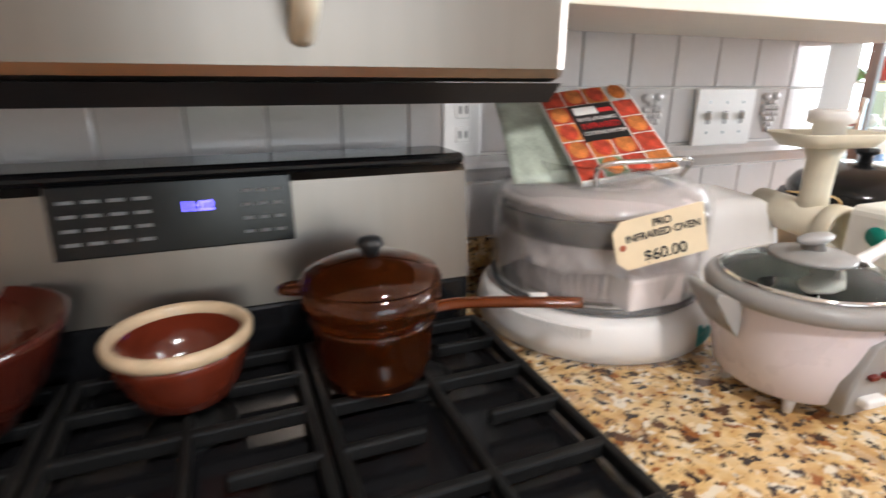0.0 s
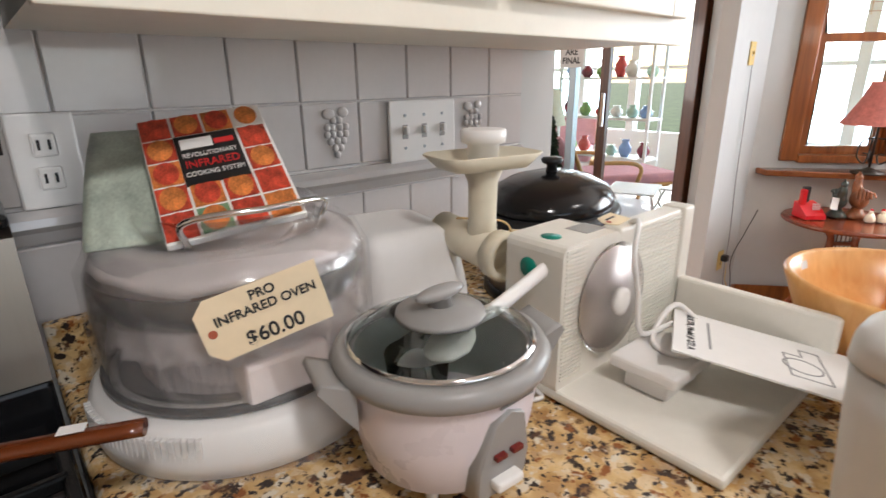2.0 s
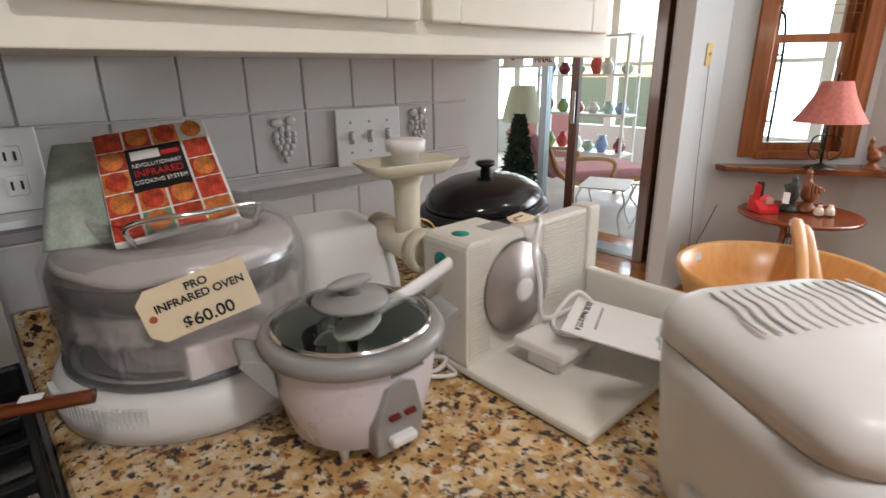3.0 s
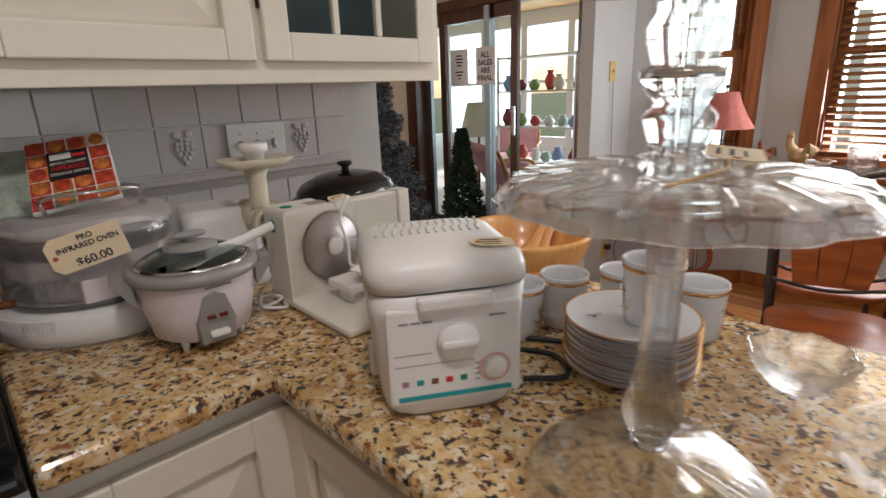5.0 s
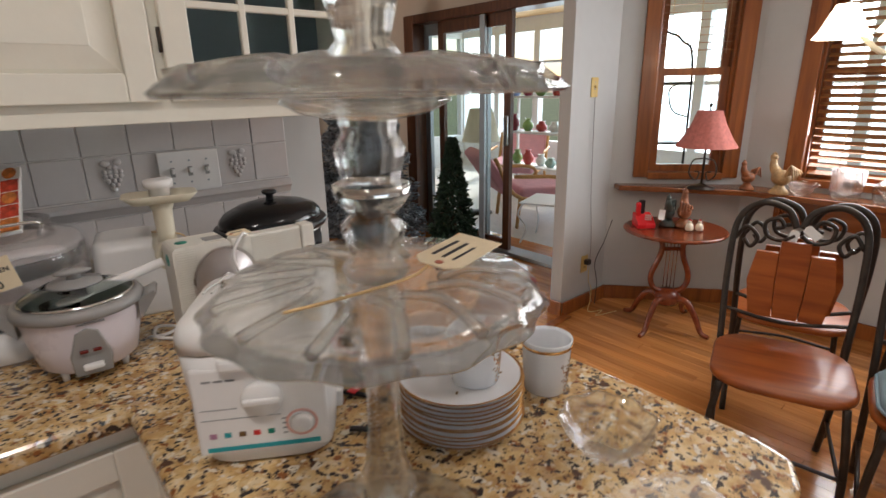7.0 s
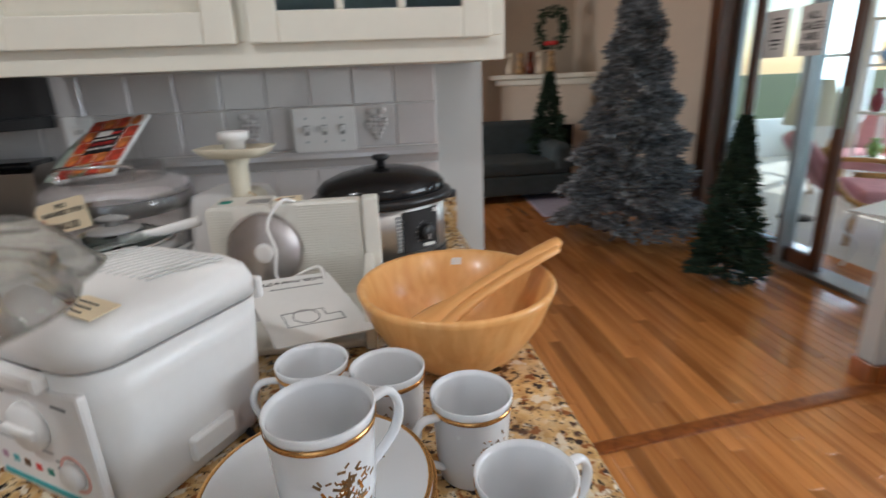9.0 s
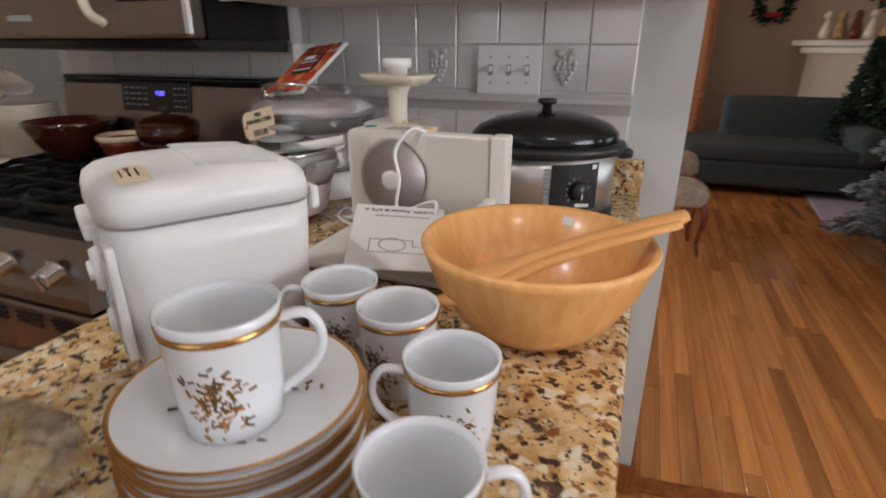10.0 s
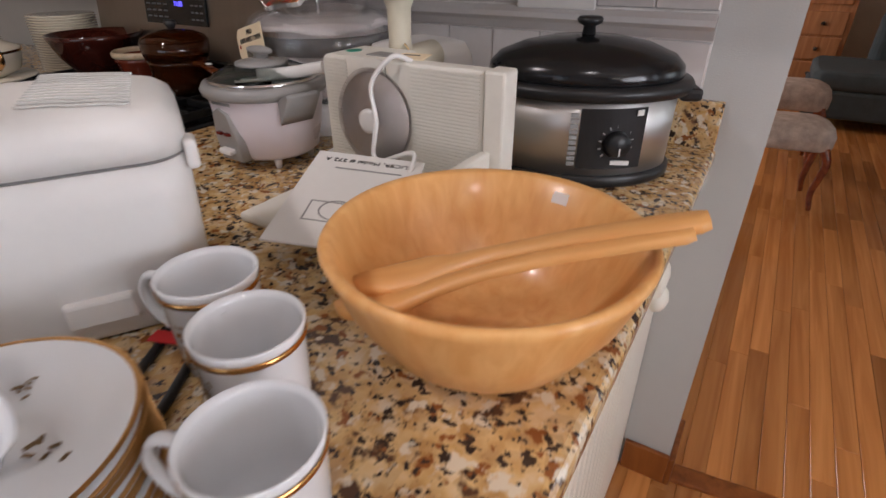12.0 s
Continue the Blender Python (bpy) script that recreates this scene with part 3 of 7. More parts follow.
def base_cabinet(m, w, label, doors=1):
    t = thing("base_cabinet", label, "cabinet", m, group="base cabinets under the granite")
    part("body", bx(-w / 2, 0.0, 0.1, w / 2, 0.58, 0.888), CAB, t)
    part("toe_kick", bx(-w / 2, 0.06, 0, w / 2, 0.56, 0.1), BLKPLASTIC, t)
    for i in range(doors):
        d = raised_door(t, w / doors - 0.03, 0.715)
        d.matrix_basis = pose(-w / 2 + (i + 0.5) * w / doors, -0.001, 0.135)
    return t


base_cabinet(pose(-0.66, -0.645, 0), 0.343, "cream painted base cabinet with a raised-panel door beside the range")
base_cabinet(pose(-0.488, -0.83, 0, 0, 0, -90), 0.36, "cream painted base cabinet with a raised-panel door")
base_cabinet(pose(-0.488, -1.22, 0, 0, 0, -90), 0.41, "cream painted base cabinet with a raised-panel door at the counter end")
base_cabinet(pose(-2.05, -0.645, 0), 0.88, "cream painted base cabinet beyond the range", 2)
pb = thing("peninsula_back", "cream painted fluted panel under the granite overhang", "panel")
part("panel", bx(0.092, -1.43, 0, 0.112, -0.004, 0.888), CAB, pb)
flute = mesh_of(bx(0.110, -0.014, 0.12, 0.1155, 0.014, 0.72, bevel=0.002, seg=1), "flute", CAB)
for i in range(30):
    o = new("flute", flute)
    o.parent, o.location = pb, (0, -0.286 - i * 0.036, 0)
for y in (-0.32, -0.95):
    cb = part("corbel", loft([[(0.112 + r * math.cos(a) * 0.9, y + s, 0.80 + r * math.sin(a)) for a in [k * math.pi / 8 for k in range(16)]] for s, r in ((-0.028, 0.03), (-0.022, 0.042), (0.022, 0.042), (0.028, 0.03))]), CAB, pb, "carved cream scroll bracket")
    part("scroll", ball(bmesh.new(), (0.14, y, 0.765), 0.022, 0.8, 1.3, 1), CAB, cb)


def wall_cabinet():
    t = thing("wall_cabinet", "cream painted wall cabinet with solid and glazed doors", "cabinet")
    x0, x1, z0, z1, f = -0.795, 0.215, 1.371, 2.12, -0.292
    b = bmesh.new()
    for a in ((x0, f, z0, x1, -0.012, z0 + 0.02), (x0, f, z1 - 0.02, x1, -0.012, z1), (x0, f, z0 + 0.02, x0 + 0.02, -0.012, z1 - 0.02), (x1 - 0.02, f, z0 + 0.02, x1, -0.012, z1 - 0.02),
              (-0.325, f, z0 + 0.02, -0.305, -0.012, z1 - 0.02), (x0 + 0.02, -0.03, z0 + 0.02, x1 - 0.02, -0.012, z1 - 0.02)):
        box(b, *a)
    part("body", b, CAB, t)
    b = bmesh.new()
    for a in ((x0, f - 0.019, z0 - 0.004, x1, f - 0.0005, z0 + 0.045), (x0, f - 0.019, z1 - 0.05, x1, f - 0.0005, z1), (x0, f - 0.019, z0 + 0.045, x0 + 0.03, f - 0.0005, z1 - 0.05), (x1 - 0.03, f - 0.019, z0 + 0.045, x1, f - 0.0005, z1 - 0.05), (-0.335, f - 0.019, z0 + 0.045, -0.275, f - 0.0005, z1 - 0.05)):
        box(b, *a, bevel=0.002)
    part("face_frame", b, CAB, t)
    d = raised_door(t, 0.46, 0.68)
    d.matrix_basis = pose(-0.545, f - 0.021, z0 + 0.04)
    w, h, fr = 0.475, 0.68, 0.058
    gx, gz = -0.055, z0 + 0.04
    b = bmesh.new()
    y = f - 0.041
    gd = part("glazed_door", box(b, gx - w / 2, y, gz, gx - w / 2 + fr, y + 0.02, gz + h, bevel=0.004), CAB, t)
    for n, a in (("stile", (w / 2 - fr, 0, w / 2, h)), ("rail", (-w / 2 + fr, 0, w / 2 - fr, fr)), ("rail", (-w / 2 + fr, h - fr, w / 2 - fr, h))):
        part(n, bx(gx + a[0], y + 0.0005, gz + a[1], gx + a[2], y + 0.02, gz + a[3], bevel=0.003), CAB, gd)
    iw, ih = w - 2 * fr, h - 2 * fr
    b = bmesh.new()
    for i in (1, 2):
        box(b, gx - iw / 2 + iw * i / 3 - 0.008, y + 0.002, gz + fr, gx - iw / 2 + iw * i / 3 + 0.008, y + 0.018, gz + h - fr, bevel=0.003)
    for j in (1, 2, 3):
        box(b, gx - iw / 2, y + 0.003, gz + fr + ih * j / 4 - 0.008, gx + iw / 2, y + 0.017, gz + fr + ih * j / 4 + 0.008, bevel=0.003)
    part("muntins", b, CAB, gd)
    part("pane", bx(gx - iw / 2, y + 0.009, gz + fr, gx + iw / 2, y + 0.012, gz + h - fr), PANE, gd)
    part("back_cloth", bx(-0.30, -0.10, z0 + 0.02, x1 - 0.02, -0.095, z1 - 0.02), mat("blue_grey_lining", (0.16, 0.21, 0.23), 0.6, vary=0.1), t)
    for hz in (0.1, 0.55):
        part("hinge", tb([(gx - w / 2 - 0.004, f - 0.034, gz + hz), (gx - w / 2 - 0.004, f - 0.034, gz + hz + 0.05)], 0.004, 8, 0), BRONZE, gd)


wall_cabinet()


# ---- range and microwave ----
def kitchen_range():
    t = thing("kitchen_range", "stainless steel gas range with black cast iron grates", "range")
    x0, x1 = -1.597, -0.838
    part("body", bx(x0, -0.66, 0.08, x1, -0.03, 0.905), STEEL, t)
    part("cooktop", bx(x0, -0.70, 0.905, x1, -0.17, 0.935, bevel=0.008), BLACK, t)
    part("vent_trim", bx(x0, -0.17, 0.905, x1, -0.03, 1.01, bevel=0.006), BLACK, t)
    bg = part("backguard", loft([[(x, y, z) for x in (x0, x1) for y, z in (((-0.168, 1.01), (-0.150, 1.165), (-0.135, 1.18), (-0.05, 1.18), (-0.05, 1.01)) if x == x0 else ((-0.05, 1.01), (-0.05, 1.18), (-0.135, 1.18), (-0.150, 1.165), (-0.168, 1.01)))][:5], [(x1, y, z) for y, z in ((-0.168, 1.01), (-0.150, 1.165), (-0.135, 1.18), (-0.05, 1.18), (-0.05, 1.01))]], sm=False), STEEL, t)
    part("backguard_cap", bx(x0, -0.150, 1.174, x1, -0.048, 1.19, bevel=0.006), BLACK, bg)
    dp = part("control_panel", bx(-0.137, -0.004, -0.04, 0.137, 0.003, 0.045, bevel=0.002), BLACK, t, "black glass control panel with grey key markings")
    dp.matrix_basis = pose(-1.213, -0.1555, 1.131, -6.6, 0, 0) @ Matrix.Diagonal((0.955, 1, 0.99, 1))
    b = bmesh.new()
    for i in range(4):
        for j in range(3):
            box(b, 0.075 + j * 0.019, -0.0052, -0.026 + i * 0.017, 0.087 + j * 0.019, -0.0042, -0.022 + i * 0.017)
    for i in range(4):
        for j in range(4):
            box(b, -0.125 + j * 0.026, -0.0052, -0.024 + i * 0.016, -0.108 + j * 0.026, -0.0042, -0.020 + i * 0.016)
    part("key_print", b, GREYINK, dp)
    lettering(dp, "11:02", (0.022, -0.0056, 0.012), 0.017, LED, (90, 0, 0), "clock_display", 0.0004)
    # cast iron grates: three frames with bars
    for gx in (-1.47, -1.2175, -0.965):
        g = bmesh.new()
        for dx in (-0.118, 0.118):
            box(g, gx + dx - 0.006, -0.66, 0.945, gx + dx + 0.006, -0.20, 0.962, bevel=0.003)
        for dy in (-0.66, -0.508, -0.352, -0.212):
            box(g, gx - 0.118, dy, 0.945, gx + 0.118, dy + 0.012, 0.962, bevel=0.003)
        for dy in (-0.585, -0.43, -0.28):
            box(g, gx - 0.118, dy, 0.948, gx - 0.035, dy + 0.01, 0.964, bevel=0.003)
            box(g, gx + 0.035, dy, 0.948, gx + 0.118, dy + 0.01, 0.964, bevel=0.003)
        box(g, gx - 0.005, -0.66, 0.947, gx + 0.005, -0.20, 0.963, bevel=0.003)
        for dx in (-0.118, 0.118):
            for dy in (-0.65, -0.21):
                box(g, gx + dx - 0.008, dy - 0.008, 0.932, gx + dx + 0.008, dy + 0.008, 0.948)
        part("grate", g, IRON, t)
        for dy in (-0.56, -0.3):
            part("burner", lt([(0.045, 0.932), (0.045, 0.938), (0.03, 0.944), (0.028, 0.95), (0.0, 0.951)], 24, (gx, dy, 0)), IRON, t)
    fp = part("front_panel", loft([[(x, y, z) for y, z in ((-0.70, 0.915), (-0.735, 0.80), (-0.735, 0.775), (-0.66, 0.775), (-0.66, 0.915))] for x in (x0, x1)], sm=False), STEEL, t)
    for i in range(5):
        k = part("knob", lt([(0.026, 0), (0.026, 0.006), (0.02, 0.01), (0.021, 0.032), (0.016, 0.036), (0, 0.036)], 24), CHROME, fp)
        k.matrix_basis = pose(x0 + 0.09 + i * 0.145, -0.721, 0.853, 107, 0, 0)
        part("grip", bx(-0.006, -0.02, 0.02, 0.006, 0.02, 0.046, bevel=0.003), CHROME, t).matrix_basis = pose(x0 + 0.09 + i * 0.145, -0.721, 0.853, 107, 0, 0)
    b = bmesh.new()
    for i in range(3):
        for j in range(6):
            box(b, x0 + 0.06 + j * 0.115, -0.7385, 0.715 + i * 0.012, x0 + 0.14 + j * 0.115, -0.7335, 0.720 + i * 0.012)
    od = part("oven_door", bx(x0, -0.735, 0.2, x1, -0.66, 0.765, bevel=0.01), STEEL, t)
    part("vents", b, BLACK, od)
    part("door_glass", bx(x0 + 0.1, -0.739, 0.27, x1 - 0.1, -0.734, 0.62, bevel=0.003), BLACK, od)
    part("handle", tb([(x0 + 0.05, -0.735, 0.69), (x0 + 0.06, -0.79, 0.69), (x0 + 0.38, -0.815, 0.69), (x1 - 0.06, -0.79, 0.69), (x1 - 0.05, -0.735, 0.69)], 0.016, 12, 10), STEEL, od)


kitchen_range()


def microwave():
    t = thing("microwave_oven", "stainless steel over-range microwave mounted above the range", "microwave")
    x0, x1, z0, z1 = -1.60, -0.83, 1.286, 1.70
    part("body", bx(x0, -0.32, z0, x1, -0.012, z1), BLACK, t)
    d = part("door", bx(x0, -0.375, z0, x1, -0.32, z1, bevel=0.012), STEEL, t)
    part("window", bx(x0 + 0.06, -0.379, z0 + 0.1, -1.17, -0.374, z1 - 0.06, bevel=0.003), BLACK, d)
    part("handle", tb([(-1.085, -0.375, z1 - 0.03), (-1.085, -0.415, z1 - 0.08), (-1.085, -0.422, z0 + 0.2), (-1.085, -0.415, z0 + 0.07), (-1.085, -0.375, z0 + 0.035)], 0.011, 10), BEIGEPLASTIC, d)
    part("brand_plate", bx(-1.42, -0.3775, z0 + 0.042, -1.33, -0.375, z0 + 0.058, bevel=0.001), GREYPLASTIC, d)
    part("control_strip", bx(-1.03, -0.3775, z0 + 0.08, -0.87, -0.3748, z1 - 0.05, bevel=0.002), BLACK, d)
    part("underside", loft([[(x, y, z) for y, z in ((-0.37, z0 - 0.001), (-0.35, z0 - 0.02), (-0.02, z0 - 0.03), (-0.02, z0 - 0.001))] for x in (x0 + 0.004, x1 - 0.004)], sm=False), BLKPLASTIC, t)


microwave()
tagged(part("filler_panel", bx(-2.6, -0.32, 1.357, -1.605, -0.012, 2.12, bevel=0.003), CAB), "cream wall cabinet beyond the microwave", "cabinet")

# ---- things on the counter ----


def ring_pts(n, r, z, c=(0, 0), ax=(1, 1)):
    return [(c[0] + r * ax[0] * math.cos(2 * math.pi * k / n), c[1] + r * ax[1] * math.sin(2 * math.pi * k / n), z) for k in range(n)]


def infrared_oven():
    t = thing("infrared_oven", "white countertop infrared oven with clear dome wrapped in plastic", "countertop oven", pose(-0.642, -0.204, CT))
    part("base", lt([(0.155, 0.0), (0.172, 0.006), (0.178, 0.03), (0.172, 0.055), (0.165, 0.062), (0.12, 0.064), (0, 0.064)], 56), WHITE, t)
    for a in range(0, 360, 90):
        part("foot", lt([(0.012, -0.0), (0.012, 0.004)], 12, (0.13 * math.cos(radians(a + 30)), 0.13 * math.sin(radians(a + 30)), 0)), GREYPLASTIC, t)
    b = bmesh.new()
    for i in range(26):
        a = radians(178 + i * 2.2)
        box(b, 0.170, -0.0022, 0.028, 0.1775, 0.0022, 0.056, m=pose(0, 0, 0, 0, 0, math.degrees(a)))
    part("grip_ribs", b, WHITE, t)
    part("drip_tray", lt([(0.155, 0.066), (0.158, 0.075), (0.150, 0.075), (0.146, 0.068), (0, 0.068)], 48), BLKPLASTIC, t)
    part("packing_block", bx(-0.055, -0.150, 0.07, 0.035, -0.10, 0.118, bevel=0.006), CARTON, t)
    part("inner_ring", lt([(0.150, 0.066), (0.150, 0.074), (0.142, 0.074), (0.140, 0.066)], 48, cap=False), WHITE, t)
    part("packing_collar", lt([(0.118, 0.070), (0.122, 0.118), (0.114, 0.118), (0.110, 0.070)], 40, cap=False), CARTON, t)
    for k in range(9):
        part("packing_rib", bx(0.120, -0.003, 0.074, 0.126, 0.003, 0.112, bevel=0.001, seg=1), CARTON, t).matrix_basis = pose(0, 0, 0, 0, 0, 205 + k * 5)
    part("heater_head", lt([(0.0, 0.15), (0.10, 0.15), (0.128, 0.156), (0.138, 0.176), (0.124, 0.2), (0.09, 0.214), (0.0, 0.216)], 40), CARTON, t)
    part("drip_pan", lt([(0.10, 0.150), (0.140, 0.152), (0.1475, 0.168), (0.1490, 0.186), (0.146, 0.188), (0.139, 0.164), (0.10, 0.156)], 48, cap=False), PAN, t, "dark non-stick drip pan")
    part("torn_board", loft([[(0.134 * math.cos(a), 0.134 * math.sin(a), z + 0.006 * math.sin(17 * a) * (z > 0.19)) for a in [radians(232 + 4 * i) for i in range(11)]] + [(0.130 * math.cos(a), 0.130 * math.sin(a), z) for a in [radians(272 - 4 * i) for i in range(11)]] for z in (0.176, 0.199)], sm=False), BOARD, t, "torn brown cardboard edge")
    rnd = random.Random(11)
    ph = [rnd.uniform(0, 6.28) for _ in range(6)]
    rings = []
    n = 150
    for j in range(8):
        u = j / 7
        ring = []
        for k in range(n):
            a = 2 * math.pi * k / n
            low = 0.108 + 0.014 * math.sin(3 * a + ph[0]) + 0.008 * math.sin(7 * a + ph[1])
            z = low + u * (0.160 - low + 0.006 * math.sin(5 * a + ph[2]))
            q = 0.1445 - 0.010 * u + (1 - 0.6 * u) * (0.0030 * math.sin(23 * a + 5 * u + ph[3]) + 0.0022 * math.sin(41 * a - 9 * u + ph[4])) + 0.002 * math.sin(11 * a + 6 * u)
            ring.append((q * math.cos(a), q * math.sin(a), z))
        rings.append(ring)
    fs = part("foam_sheet", loft(rings, cap=False), FOAM, t, "creased white foam packing sheet")
    fs.modifiers.new("thickness", "SOLIDIFY").thickness = 0.0012
    rings = []
    for j in range(6):
        u = j / 5
        rings.append([((0.147 - 0.045 * u ** 1.6 + 0.0007 * math.sin(19 * a + 4 * u)) * math.cos(a), (0.147 - 0.045 * u ** 1.6 + 0.0007 * math.sin(19 * a + 4 * u)) * math.sin(a), 0.196 + 0.024 * u ** 0.7 + (1 - u) * (0.004 * math.sin(4 * a + 1.0) + 0.0012 * math.sin(9 * a))) for a in [2 * math.pi * k / n for k in range(n)]])
    part("foam_sheet", loft(rings, cap=False), FOAM, t).modifiers.new("thickness", "SOLIDIFY").thickness = 0.0012
    part("dome", lt([(0.152, 0.07), (0.156, 0.16), (0.154, 0.19), (0.143, 0.212), (0.12, 0.223), (0.100, 0.226), (0.101, 0.250), (0.098, 0.250), (0.097, 0.223), (0.118, 0.220), (0.141, 0.209), (0.1515, 0.188), (0.1535, 0.16), (0.1495, 0.07)], 64, cap=False), DOME, t, "clear plastic oven dome")
    w = part("plastic_wrap", lt([(0.182, 0.004), (0.180, 0.040), (0.172, 0.068), (0.160, 0.09), (0.159, 0.15), (0.158, 0.195), (0.148, 0.217), (0.125, 0.229)], 120, wave=lambda a, i: 1 + 0.010 * math.sin(7 * a + 1.3 * i) + 0.007 * math.sin(19 * a - i) + 0.005 * math.sin(37 * a + 2 * i), cap=False), WRAP, t, "crinkled clear plastic film")
    w.visible_shadow = False
    part("carry_handle", tb([(-0.07, -0.080, 0.228), (-0.073, -0.094, 0.256), (0.0, -0.118, 0.262), (0.073, -0.094, 0.256), (0.07, -0.080, 0.228)], 0.0035, 8), CHROME, t)
    b = bmesh.new()
    for k, (w, h) in enumerate(((0.007, 0.03), (0.007, 0.022), (0.006, 0.022), (0.006, 0.016), (0.006, 0.016))):
        a = radians(-73 + k * 4.2)
        box(b, 0.1768, -w / 2, 0.016, 0.1790, w / 2, 0.016 + h, m=pose(0, 0, 0, 0, 0, math.degrees(a)))
    part("logo_print", b, TEAL, t)
    tag_part(t, pose(-0.036, -0.166, 0.178, -4, -13, -15), (("PRO", 1), ("INFRARED OVEN", 1), ("", 0.3), ("$60.00", 1.6)), 0.116, 0.062, 0.0125)


infrared_oven()


def booklet():
    t = thing("cookbook", "curved cookbook pack with food photos leaning on the oven", "booklet", pose(-0.664, -0.296, CT + 0.240, -58, -7, -14) @ Matrix.Diagonal((0.86, 1, 1.22, 1)))
    # pages bend back at the left edge
    b = bmesh.new()
    g = [[b.verts.new((x, 0.0 + 0.05 * max(0, -0.03 - x) ** 1 * 6 * (-0.03 - x if x < -0.03 else 0) + 0.10 * (z - 0.07) ** 2 / 0.07, z)) for x in [-0.13 + i * 0.0115 for i in range(12)]] for z in [j * 0.0165 for j in range(11)]]
    for r0, r1 in zip(g, g[1:]):
        for i in range(11):
            b.faces.new((r0[i], r0[i + 1], r1[i + 1], r1[i])).smooth = True
    sh = part("back_sheet", b, mat("pale_printed_sheet", (0.46, 0.52, 0.44), 0.3, vary=0.35, scale=30), t, "glossy pale green printed sheet")
    sh.matrix_basis = pose(-0.04, 0.022, 0.02, 0, 9, 0)
    so = sh.modifiers.new("thickness", "SOLIDIFY")
    so.thickness = 0.002
    part("cover", bx(-0.08, 0, 0, 0.08, 0.008, 0.165, bevel=0.001), PAPER, t)
    rnd = random.Random(4)
    for i in range(4):
        for j in range(5):
            if i in (1, 2) and j in (2, 3):
                continue
            q = part("food_photo", bx(-0.0785 + i * 0.0395, -0.0012, 0.003 + j * 0.0325, -0.0425 + i * 0.0395, 0.0, 0.0325 + j * 0.0325), (ORANGE, FOODRED, PAPER, GREENPRINT, ORANGE)[(i * 3 + j * 2) % 5 if rnd.random() > 0.25 else 1], t)
            part("dish", lt([(0.013, 0), (0.015, 0.0006)], 16), (FOODRED, ORANGE)[(i + j) % 2], q).matrix_basis = pose(-0.0605 + i * 0.0395, -0.0014, 0.018 + j * 0.0325, 90, 0, 0)
    part("title_block", bx(-0.042, -0.0022, 0.062, 0.036, -0.0002, 0.130), BLKPLASTIC, t)
    part("logo_bar", bx(-0.036, -0.0032, 0.110, 0.004, -0.002, 0.124), PAPER, t)
    part("logo_bar", bx(0.006, -0.0032, 0.112, 0.031, -0.002, 0.119), REDINK, t)
    for i, (s, k, m) in enumerate((("REVOLUTIONARY", 0.0085, PAPER), ("INFRARED", 0.0145, REDINK), ("COOKING SYSTEM", 0.0085, PAPER))):
        lettering(t, s, (-0.003, -0.0032, 0.1 - i * 0.013), k, m, (90, 0, 0), "title")


booklet()


